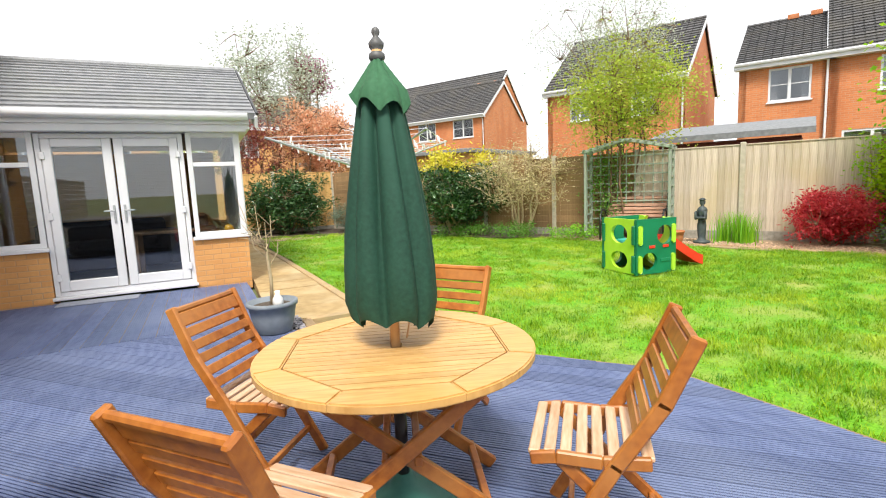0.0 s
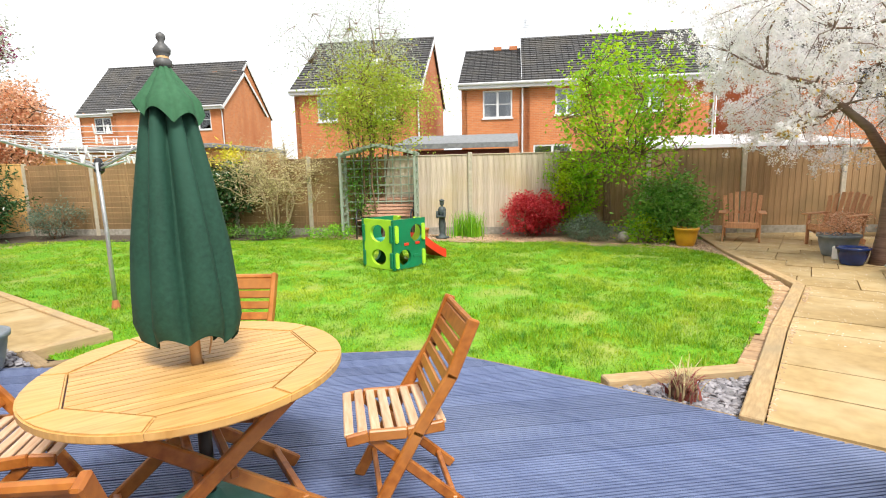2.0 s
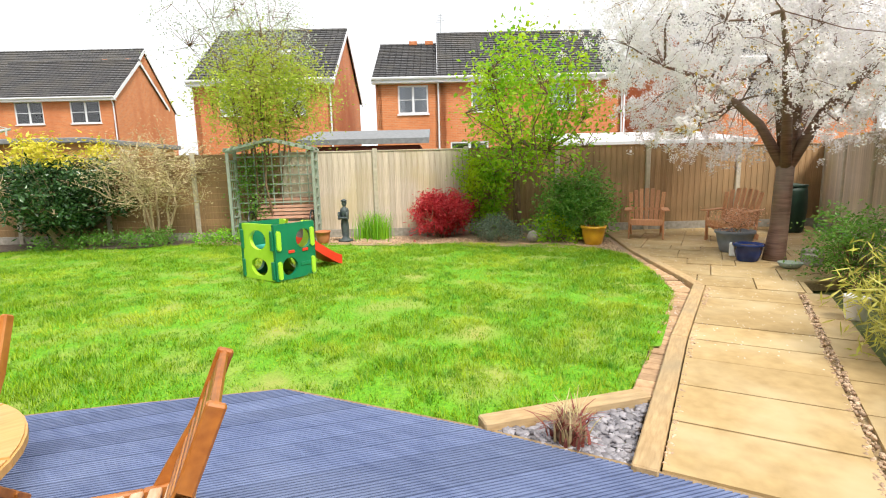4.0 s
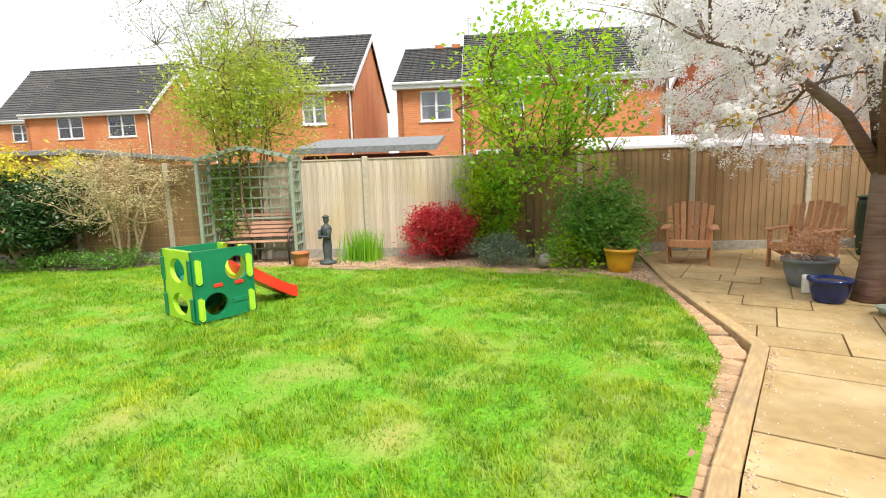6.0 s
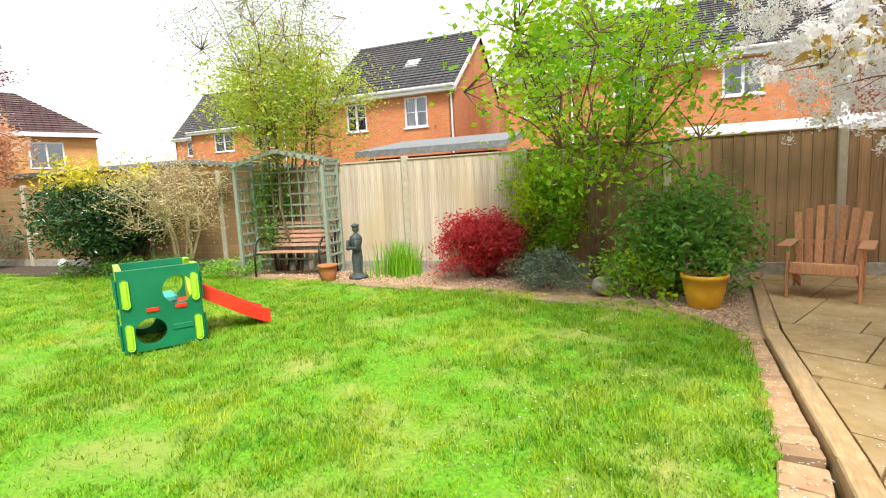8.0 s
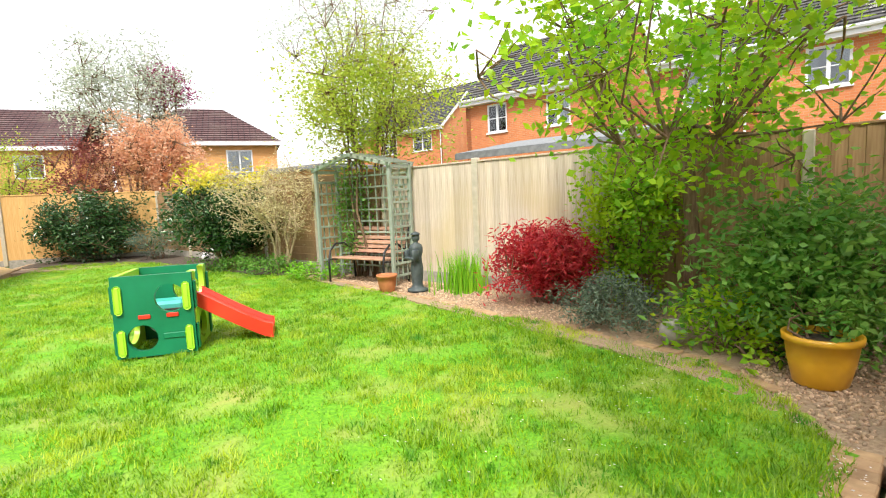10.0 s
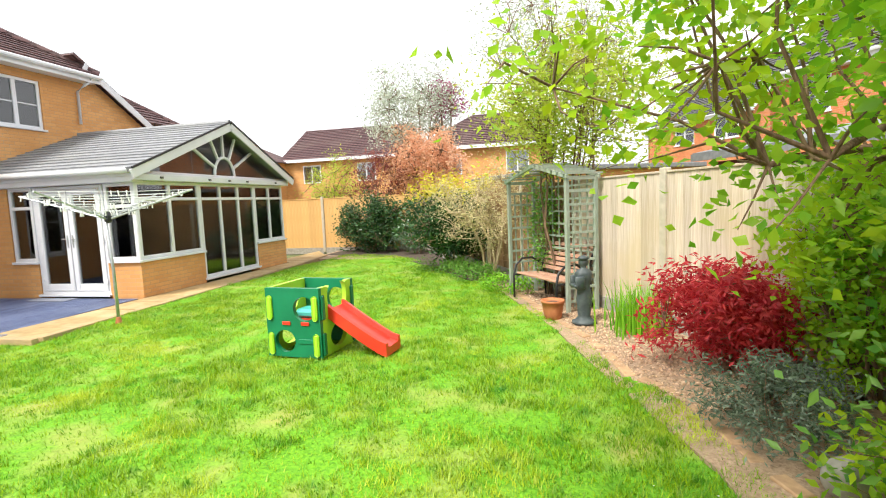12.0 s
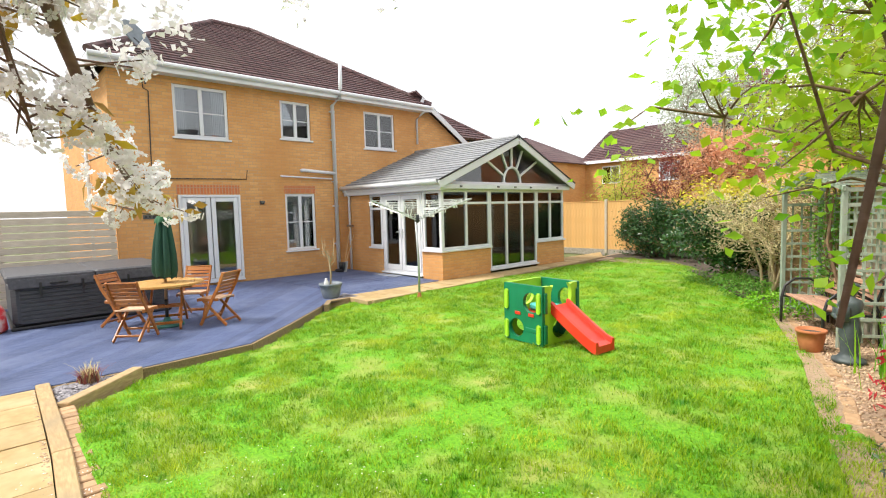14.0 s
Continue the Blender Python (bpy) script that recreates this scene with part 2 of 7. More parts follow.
M_CANVAS = surface("green_canvas", (0.006, 0.042, 0.025), (0.012, 0.068, 0.041), 0.8, 60, bump=0.25, dist=0.001, stain=(0.015, 0.075, 0.047), stain_scale=3.0)
M_CANVAS_TOP = surface("faded_green_canvas", (0.025, 0.105, 0.045), (0.036, 0.14, 0.062), 0.8, 60, bump=0.25, dist=0.001)
M_BLACK = surface("black_metal", (0.012, 0.012, 0.014), (0.03, 0.03, 0.032), 0.4, 12, bump=0.05)
M_BASEGREEN = surface("green_resin", (0.03, 0.15, 0.12), (0.05, 0.2, 0.16), 0.5, 12, bump=0.1)
M_FINIAL = surface("grey_finial", (0.08, 0.08, 0.08), (0.13, 0.13, 0.13), 0.5, 10, bump=0.05)
M_POLE = surface("varnished_pole", (0.50, 0.28, 0.12), (0.62, 0.38, 0.18), 0.4, 9, (6, 6, 0.6), 0.1, 0.001)
M_PG = surface("dark_green_plastic", (0.006, 0.16, 0.07), (0.01, 0.22, 0.10), 0.35, 4, bump=0.05)
M_PL = surface("lime_plastic", (0.36, 0.66, 0.03), (0.46, 0.76, 0.06), 0.35, 4, bump=0.05)
M_PR = surface("red_plastic", (0.72, 0.035, 0.02), (0.80, 0.06, 0.03), 0.3, 4, bump=0.05)
M_PT = surface("turquoise_plastic", (0.06, 0.48, 0.42), (0.10, 0.56, 0.50), 0.35, 4, bump=0.05)
M_BARK = surface("brown_bark", (0.12, 0.07, 0.04), (0.28, 0.18, 0.11), 0.9, 14, (3, 3, 0.6), 0.8, 0.01)
M_BARK_CHERRY = surface("cherry_bark", (0.09, 0.045, 0.03), (0.24, 0.14, 0.10), 0.6, 9, (0.5, 0.5, 5), 0.7, 0.008, (0.20, 0.15, 0.10), 3.0)
M_BARK_PALE = surface("pale_bark", (0.36, 0.27, 0.15), (0.56, 0.45, 0.28), 0.9, 14, (3, 3, 0.6), 0.6, 0.006)
M_TERRA = surface("terracotta", (0.42, 0.14, 0.05), (0.55, 0.21, 0.09), 0.8, 12, bump=0.2)
M_YPOT = surface("mustard_glaze", (0.70, 0.36, 0.015), (0.80, 0.45, 0.03), 0.35, 8, bump=0.15, stain=(0.62, 0.32, 0.03), stain_scale=4)
M_BLUEPOT = surface("cobalt_glaze", (0.006, 0.02, 0.11), (0.012, 0.04, 0.19), 0.12, 6, bump=0.05)
M_GREYPOT = surface("grey_planter", (0.17, 0.20, 0.23), (0.25, 0.28, 0.31), 0.7, 9, bump=0.15)
M_STATUE = surface("dark_bronze", (0.035, 0.05, 0.055), (0.08, 0.10, 0.10), 0.55, 12, bump=0.3)
M_ADIR = surface("brown_slat_wood", (0.48, 0.22, 0.10), (0.66, 0.34, 0.18), 0.7, 8, (8, 8, 0.7), 0.3, 0.002, vary=0.15)
M_BENCH = surface("faded_bench_slat", (0.36, 0.18, 0.11), (0.56, 0.34, 0.24), 0.75, 8, (1, 8, 8), 0.3, 0.002, vary=0.18)
M_ARBOR = surface("sage_paint", (0.24, 0.30, 0.24), (0.36, 0.42, 0.34), 0.75, 12, (3, 3, 0.7), 0.3, 0.002, (0.32, 0.33, 0.26), 3.0, vary=0.12)
M_TUB = surface("charcoal_cabinet", (0.035, 0.037, 0.042), (0.065, 0.066, 0.072), 0.55, 7, (1, 1, 9), 0.3, 0.004)
M_LID = surface("graphite_vinyl", (0.06, 0.06, 0.068), (0.10, 0.10, 0.11), 0.5, 20, bump=0.15)
M_GREYMETAL = surface("galvanised_metal", (0.42, 0.44, 0.45), (0.55, 0.57, 0.58), 0.4, 20, bump=0.05, metal=0.6)
M_LINE = surface("white_cord", (0.70, 0.72, 0.74), (0.8, 0.8, 0.82), 0.5, 20, bump=0)
M_SHEDROOF = surface("grey_felt", (0.17, 0.18, 0.19), (0.26, 0.27, 0.28), 0.85, 10, bump=0.2)
M_SHEDWALL = surface("dark_red_boards", (0.13, 0.03, 0.025), (0.19, 0.05, 0.04), 0.8, 9, (1, 1, 9), 0.3)
M_MAT = surface("grey_door_mat", (0.20, 0.22, 0.28), (0.30, 0.32, 0.38), 0.95, 60, bump=0.5)
M_SOFA = surface("charcoal_fabric", (0.02, 0.02, 0.025), (0.04, 0.04, 0.045), 0.95, 60, bump=0.3)
M_FLOORIN = surface("pale_floor", (0.42, 0.40, 0.38), (0.52, 0.50, 0.47), 0.5, 5, bump=0)
M_WALLIN = surface("pale_grey_plaster", (0.52, 0.54, 0.58), (0.60, 0.62, 0.66), 0.9, 4, bump=0.05)
M_STONE = surface("grey_stone", (0.26, 0.24, 0.20), (0.40, 0.37, 0.32), 0.9, 16, bump=0.4)
M_REDBAG = surface("red_sack", (0.55, 0.02, 0.03), (0.68, 0.04, 0.05), 0.4, 8, bump=0.2, stain=(0.65, 0.6, 0.55), stain_scale=9)
M_WHITE = surface("white_paint", (0.76, 0.76, 0.74), (0.84, 0.84, 0.82), 0.5, 8, bump=0.05)
M_BUTT = surface("dark_green_butt", (0.008, 0.03, 0.02), (0.015, 0.05, 0.03), 0.5, 8, bump=0.1)
M_BBQ = surface("slate_blue_enamel", (0.07, 0.085, 0.105), (0.10, 0.12, 0.145), 0.35, 6, bump=0.05)
M_BBQ_RIM = surface("grey_plastic", (0.16, 0.17, 0.18), (0.22, 0.23, 0.24), 0.45, 6, bump=0.05)
L_GREEN = leafy("fresh_leaf", (0.15, 0.42, 0.015), (0.42, 0.68, 0.04), trans=0.6, warm=(0.50, 0.66, 0.02))
L_LIGHT = leafy("light_leaf", (0.32, 0.48, 0.04), (0.58, 0.66, 0.08), trans=0.5, warm=(0.58, 0.60, 0.10))
L_MID = leafy("mid_leaf", (0.08, 0.27, 0.03), (0.26, 0.46, 0.08), trans=0.45)
L_DARK = leafy("glossy_dark_leaf", (0.02, 0.065, 0.02), (0.07, 0.15, 0.045), 0.25, 0.12)
L_YELLOW = leafy("yellow_leaf", (0.62, 0.56, 0.03), (0.82, 0.72, 0.08))
L_RED = leafy("red_maple_leaf", (0.46, 0.02, 0.04), (0.80, 0.10, 0.11), 0.5, 0.5)
L_ORANGE = leafy("copper_leaf", (0.72, 0.36, 0.19), (0.88, 0.60, 0.42), 0.5, 0.5)
L_MAROON = leafy("maroon_leaf", (0.18, 0.035, 0.035), (0.36, 0.11, 0.08))
L_PURPLE = leafy("plum_leaf", (0.30, 0.02, 0.12), (0.45, 0.06, 0.2))
L_WHITEGREEN = leafy("silver_leaf", (0.42, 0.48, 0.36), (0.62, 0.66, 0.56))
L_BLOSSOM = leafy("white_blossom", (0.88, 0.86, 0.87), (0.95, 0.94, 0.94), 0.6, 0.6)
L_GREYGREEN = leafy("grey_green_leaf", (0.08, 0.13, 0.08), (0.24, 0.31, 0.22))
L_CREAM = leafy("cream_twig_leaf", (0.56, 0.47, 0.22), (0.75, 0.66, 0.40))
L_BAMBOO = leafy("bamboo_leaf", (0.44, 0.44, 0.06), (0.66, 0.62, 0.16))
L_SPIKE = leafy("blade_leaf", (0.12, 0.38, 0.015), (0.32, 0.62, 0.03))

# ---- mesh helpers ----
RNG = np.random.default_rng(7)


def finish(name, bm, material, smooth=False):
    me = bpy.data.meshes.new(name)
    bm.normal_update()
    bm.to_mesh(me)
    bm.free()
    mats = material if isinstance(material, (list, tuple)) else [material]
    for m in mats:
        me.materials.append(m)
    if smooth:
        me.polygons.foreach_set("use_smooth", [True] * len(me.polygons))
    return me


def part(name, bm, material, parent=None, label="", smooth=False):
    """Links a bmesh as one mesh object under a thing or a part."""
    ob = new(name, finish(name, bm, material, smooth))
    if parent is not None:
        ob.parent = parent
    if label:
        ob["label"] = label
    return ob


def piece(name, me, parent, m=None):
    ob = new(name, me)
    ob.parent = parent
    if m is not None:
        ob.matrix_basis = m
    return ob


def thing(name, at, label, category, group="", rz=0.0):
    ob = new(name)
    ob.matrix_basis = pose(*at, 0, 0, rz)
    ob.empty_display_size = 0.1
    return tagged(ob, label, category, group)


def setting(ob, label, category=""):
    return tagged(ob, label, category, kind="structure")


def box(bm, x0, x1, y0, y1, z0, z1, bevel=0.0, m=None):
    g = bmesh.ops.create_cube(bm, size=1)
    vs = g["verts"]
    bmesh.ops.scale(bm, vec=(x1 - x0, y1 - y0, z1 - z0), verts=vs)
    bmesh.ops.translate(bm, vec=((x0 + x1) / 2, (y0 + y1) / 2, (z0 + z1) / 2), verts=vs)
    if bevel:
        es = list({e for v in vs for e in v.link_edges})
        r = bmesh.ops.bevel(bm, geom=es, offset=bevel, segments=1, affect="EDGES")
        vs = list({v for f in r["faces"] for v in f.verts} | {v for v in vs if v.is_valid})
    if m is not None:
        bmesh.ops.transform(bm, matrix=m, verts=vs)
    return vs


def boxed(*a, bevel=0.0, m=None):
    bm = bmesh.new()
    box(bm, *a, bevel=bevel, m=m)
    return bm


def beam(bm, p, q, w, h, bevel=0.0, up=(0, 0, 1)):
    """A squared bar from p to q, w wide and h deep (along up)."""
    p, q = Vector(p), Vector(q)
    d = (q - p).normalized()
    side = d.cross(Vector(up))
    if side.length < 1e-4:
        side = Vector((1, 0, 0))
    side.normalize()
    v = side.cross(d)
    m = Matrix((side, d, v)).transposed().to_4x4()
    m.translation = (p + q) / 2
    return box(bm, -w / 2, w / 2, -(q - p).length / 2, (q - p).length / 2, -h / 2, h / 2, bevel, m)


def beamed(p, q, w, h, bevel=0.0, up=(0, 0, 1)):
    bm = bmesh.new()
    beam(bm, p, q, w, h, bevel, up)
    return bm


def tube(bm, pts, radii, sides=6, cap=True):
    pts = [Vector(p) for p in pts]
    rings = []
    ref = Vector((0.31, 0.17, 0.93))
    for i, p in enumerate(pts):
        d = (pts[min(i + 1, len(pts) - 1)] - pts[max(i - 1, 0)]).normalized()
        a = d.cross(ref)
        if a.length < 1e-3:
            a = d.cross(Vector((1, 0, 0)))
        a.normalize()
        b = d.cross(a)
        r = radii[i] if hasattr(radii, "__len__") else radii
        rings.append([bm.verts.new(p + r * (math.cos(t) * a + math.sin(t) * b)) for t in [2 * math.pi * k / sides for k in range(sides)]])
    for r0, r1 in zip(rings, rings[1:]):
        for k in range(sides):
            bm.faces.new((r0[k], r0[(k + 1) % sides], r1[(k + 1) % sides], r1[k]))
    if cap:
        bm.faces.new(rings[0][::-1])
        bm.faces.new(rings[-1])


def tubed(pts, radii, sides=8):
    bm = bmesh.new()
    tube(bm, pts, radii, sides)
    return bm


def lathe(profile, sides=24, wobble=None):
    """A turned body from (radius, height) pairs."""
    bm = bmesh.new()
    rings = []
    for j, (r, z) in enumerate(profile):
        ring = []
        for k in range(sides):
            a = 2 * math.pi * k / sides
            rr = r * (wobble(a, j) if wobble else 1)
            ring.append(bm.verts.new((rr * math.cos(a), rr * math.sin(a), z)))
        rings.append(ring)
    for r0, r1 in zip(rings, rings[1:]):
        for k in range(sides):
            bm.faces.new((r0[k], r0[(k + 1) % sides], r1[(k + 1) % sides], r1[k]))
    bm.faces.new(rings[0][::-1])
    bm.faces.new(rings[-1])
    return bm


def prism(poly, z0, z1):
    bm = bmesh.new()
    lo = [bm.verts.new((x, y, z0)) for x, y in poly]
    hi = [bm.verts.new((x, y, z1)) for x, y in poly]
    bm.faces.new(hi)
    bm.faces.new(lo[::-1])
    n = len(poly)
    for k in range(n):
        bm.faces.new((lo[k], lo[(k + 1) % n], hi[(k + 1) % n], hi[k]))
    bmesh.ops.recalc_face_normals(bm, faces=bm.faces)
    return bm


def inside(poly, x, y):
    """Which of the points lie in the polygon."""
    hit = np.zeros(len(x), bool)
    n = len(poly)
    for k in range(n):
        (x0, y0), (x1, y1) = poly[k], poly[(k + 1) % n]
        if y0 == y1:
            continue
        cross = ((y0 > y) != (y1 > y)) & (x < (x1 - x0) * (y - y0) / (y1 - y0) + x0)
        hit ^= cross
    return hit


def raw_mesh(name, verts, faces, material):
    me = bpy.data.meshes.new(name)
    k = faces.shape[1]
    me.vertices.add(len(verts))
    me.vertices.foreach_set("co", verts.astype(np.float32).ravel())
    me.loops.add(faces.size)
    me.loops.foreach_set("vertex_index", faces.astype(np.int32).ravel())
    me.polygons.add(len(faces))
    me.polygons.foreach_set("loop_start", np.arange(0, faces.size, k, dtype=np.int32))
    me.update(calc_edges=True)
    me.materials.append(material)
    return me


def leaves(centres, length, width, up_bias=0.3, droop=0.0, rng=RNG, spread=None):
    """Pointed leaves, each folded along its midrib: vertices and faces of them all."""
    n = len(centres)
    d = rng.normal(size=(n, 3))
    d[:, 2] = d[:, 2] * 0.6 - droop
    d /= np.linalg.norm(d, axis=1)[:, None]
    nrm = rng.normal(size=(n, 3))
    nrm[:, 2] += up_bias * 3
    s = np.cross(d, nrm)
    s /= np.linalg.norm(s, axis=1)[:, None] + 1e-9
    u = np.cross(s, d)
    L = (length * rng.uniform(0.6, 1.25, n))[:, None]
    W = (width * rng.uniform(0.7, 1.2, n))[:, None]
    base, tip = centres, centres + d * L
    l, r = centres + d * L * 0.45 + s * W / 2 + u * W * 0.15, centres + d * L * 0.45 - s * W / 2 + u * W * 0.15
    v = np.stack([base, l, tip, r], 1).reshape(-1, 3)
    i = np.arange(n)[:, None] * 4
    f = np.concatenate([i + [[0, 1, 2]], i + [[0, 2, 3]]], 1).reshape(-1, 3)
    return v, f


def clumps(rng, n, radii, centre, hollow=0.45, flat=0.0):
    """Clump centres spread through an uneven egg."""
    d = rng.normal(size=(n, 3))
    d /= np.linalg.norm(d, axis=1)[:, None]
    r = hollow + (1 - hollow) * rng.random(n) ** 0.6
    lump = 1 + 0.22 * np.sin(3 * np.arctan2(d[:, 1], d[:, 0]) + rng.random() * 6) + 0.15 * rng.normal(size=n)
    p = d * (r * lump)[:, None] * np.array(radii)
    return p + np.array(centre)


def bush(name, at, label, category, centre, radii, n_clump, per, leaf, leaf_mat, bark=M_BARK, stems=4, stem_r=0.02, spread=0.13, seed=1, keep=None, droop=0.0, fork=0.35, twigs=True, group="", second=None, floor_z=0.03, base_spread=0.12, trunk_h=0.0, trunk_r=0.09):
    """A shrub or tree: stems that fork to clumps of leaves."""
    rng = np.random.default_rng(seed)
    t = thing(name, at, label, category, group)
    c = clumps(rng, n_clump, radii, centre)
    c = c[c[:, 2] > floor_z + 0.05]
    if keep is not None:
        c = c[keep(c + np.array(at))]
    bm = bmesh.new()
    forks = []
    if trunk_h:
        tube(bm, [(0, 0, -0.05), (0.02, 0.0, trunk_h * 0.35), (-0.02, 0.03, trunk_h * 0.7), (0, 0, trunk_h)], [trunk_r * 1.2, trunk_r, trunk_r * 0.85, trunk_r * 0.7], 10)
    for k in range(stems):
        a = 2 * math.pi * k / stems + rng.random()
        top = Vector(centre) + Vector((math.cos(a) * radii[0] * 0.35, math.sin(a) * radii[1] * 0.35, -radii[2] * fork))
        b0 = Vector((math.cos(a) * base_spread * rng.random(), math.sin(a) * base_spread * rng.random(), -0.05))
        if trunk_h:
            b0 = Vector((0, 0, trunk_h - 0.05))
        mid = b0.lerp(top, 0.5) + Vector(rng.normal(size=3) * 0.05)
        q1, q2 = b0.lerp(mid, 0.5) + Vector(rng.normal(size=3) * 0.02), mid.lerp(top, 0.5) + Vector(rng.normal(size=3) * 0.03)
        tube(bm, [b0, q1, mid, q2, top], [stem_r * 1.25, stem_r * 1.05, stem_r, stem_r * 0.85, stem_r * 0.7], 7)
        forks += [top, mid.lerp(top, 0.6)]
    if twigs:
        hubs = [Vector(p) for p in c[:: 9]] if len(c) > 100 else []
        for p in hubs:
            f = min(forks, key=lambda w: (w - p).length + 0.6 * max(0, w.z - p.z))
            tube(bm, [f, f.lerp(p, 0.5) + Vector(rng.normal(size=3) * 0.08 * (p - f).length), p], [stem_r * 0.6, stem_r * 0.42, stem_r * 0.25], 5, False)
        forks = forks + hubs
        for p in c:
            p = Vector(p)
            f = min(forks, key=lambda w: (w - p).length + 0.6 * max(0, w.z - p.z))
            m1 = f.lerp(p, 0.5) + Vector(rng.normal(size=3) * 0.06 * (p - f).length)
            tube(bm, [f, m1, p], [stem_r * 0.45, stem_r * 0.3, stem_r * 0.12], 4, False)
    part("trunk", bm, bark, t, "", True)
    pts = np.repeat(c, per, 0) + rng.normal(size=(len(c) * per, 3)) * spread * np.array([1, 1, 0.8])
    pts = pts[pts[:, 2] > floor_z]
    if second is not None:
        mat2, low = second
        hi = pts[:, 2] > low + rng.normal(size=len(pts)) * 0.08
        v, f = leaves(pts[hi], leaf[0], leaf[1], 0.3, droop, rng)
        ob = new("upper_crown", raw_mesh("upper_crown", v, f, mat2))
        ob.parent = t
        pts = pts[~hi]
    v, f = leaves(pts, leaf[0], leaf[1], 0.3, droop, rng)
    ob = new("crown", raw_mesh("crown", v, f, leaf_mat))
    ob.parent = t
    return t

# ---- ground and setting ----
def polar_sheet(name, radius, z, material):
    bm = bmesh.new()
    bmesh.ops.create_circle(bm, cap_ends=True, segments=64, radius=radius)
    bmesh.ops.translate(bm, vec=(0, 0, z), verts=bm.verts)
    return part(name, bm, material)


FD, FN, FP = Vector((-0.475, 0.880, 0)), Vector((0.880, 0.475, 0)), Vector((9.48, 6.27, 0))


def fence_at(e, n=0.0, z=0.0):
    """A point e metres along the long fence and n metres beyond it."""
    p = FP + FD * e + FN * n
    return Vector((p.x, p.y, z))


setting(polar_sheet("ground", 900, -0.14, M_GROUND), "rough earth and grass around the gardens", "ground")
bed_poly = [(9.0, 0.9), (11.9, 1.75), fence_at(-4.6)[:2], fence_at(12.0)[:2], (0.75, 16.9), (0.75, 14.2), (4.8, 13.5), (6.3, 11.2), (7.3, 8.7), (8.2, 6.2), (8.6, 4.7), (9.1, 3.1), (9.2, 2.2)]
setting(part("gravel_bed", prism([p[:2] for p in bed_poly], -0.12, -0.012), M_GRAVEL), "golden gravel and bark bed along the fence", "gravel bed")
soil_poly = [(0.9, 16.8), (0.9, 15.2), (3.4, 14.3), (4.7, 12.7), (5.95, 10.8), (6.8, 9.5), fence_at(3.6)[:2], fence_at(11.8)[:2]]
setting(part("soil_bed", prism([p[:2] for p in soil_poly], -0.11, 0.0), M_SOIL), "dark bare soil under the shrubs", "soil bed")

LAWN = [(3.02, 1.15), (3.78, 0.34), (5.2, 0.24), (6.45, 0.23), (7.2, 0.41), (8.2, 0.82), (8.95, 1.10), (9.40, 1.75), (9.50, 2.45), (9.28, 3.2), (9.10, 4.2), (8.75, 4.6), (8.60, 5.4), (8.35, 6.2), (7.95, 7.2), (7.45, 8.7), (6.2, 10.9), (4.9, 12.9), (3.4, 14.6), (1.5, 15.2), (1.40, 12.0), (1.52, 8.0), (1.62, 5.30), (1.02, 5.05), (1.30, 4.40), (2.20, 3.36), (2.92, 2.42)]


def lawn_z(x, y):
    """The lawn dips towards the deck and rolls a little."""
    near = np.clip((4.6 - x) / 1.6, 0, 1) * np.clip((5.6 - y) / 1.2, 0, 1)
    return -0.085 * near + 0.012 * np.sin(x * 1.7 + 0.6 * y) + 0.010 * np.sin(y * 2.3 - x)


def value_field(x, y, cell, seed):
    """Smooth random values from -1 to 1 over the plan, about one bump a cell."""
    g = np.random.default_rng(seed).uniform(-1, 1, (200, 200))
    u, v = x / cell, y / cell
    i, j = np.floor(u).astype(int), np.floor(v).astype(int)
    u, v = u - i, v - j
    u, v = u * u * (3 - 2 * u), v * v * (3 - 2 * v)
    i, j = i % 199, j % 199
    return (g[i, j] * (1 - u) + g[i + 1, j] * u) * (1 - v) + (g[i, j + 1] * (1 - u) + g[i + 1, j + 1] * u) * v


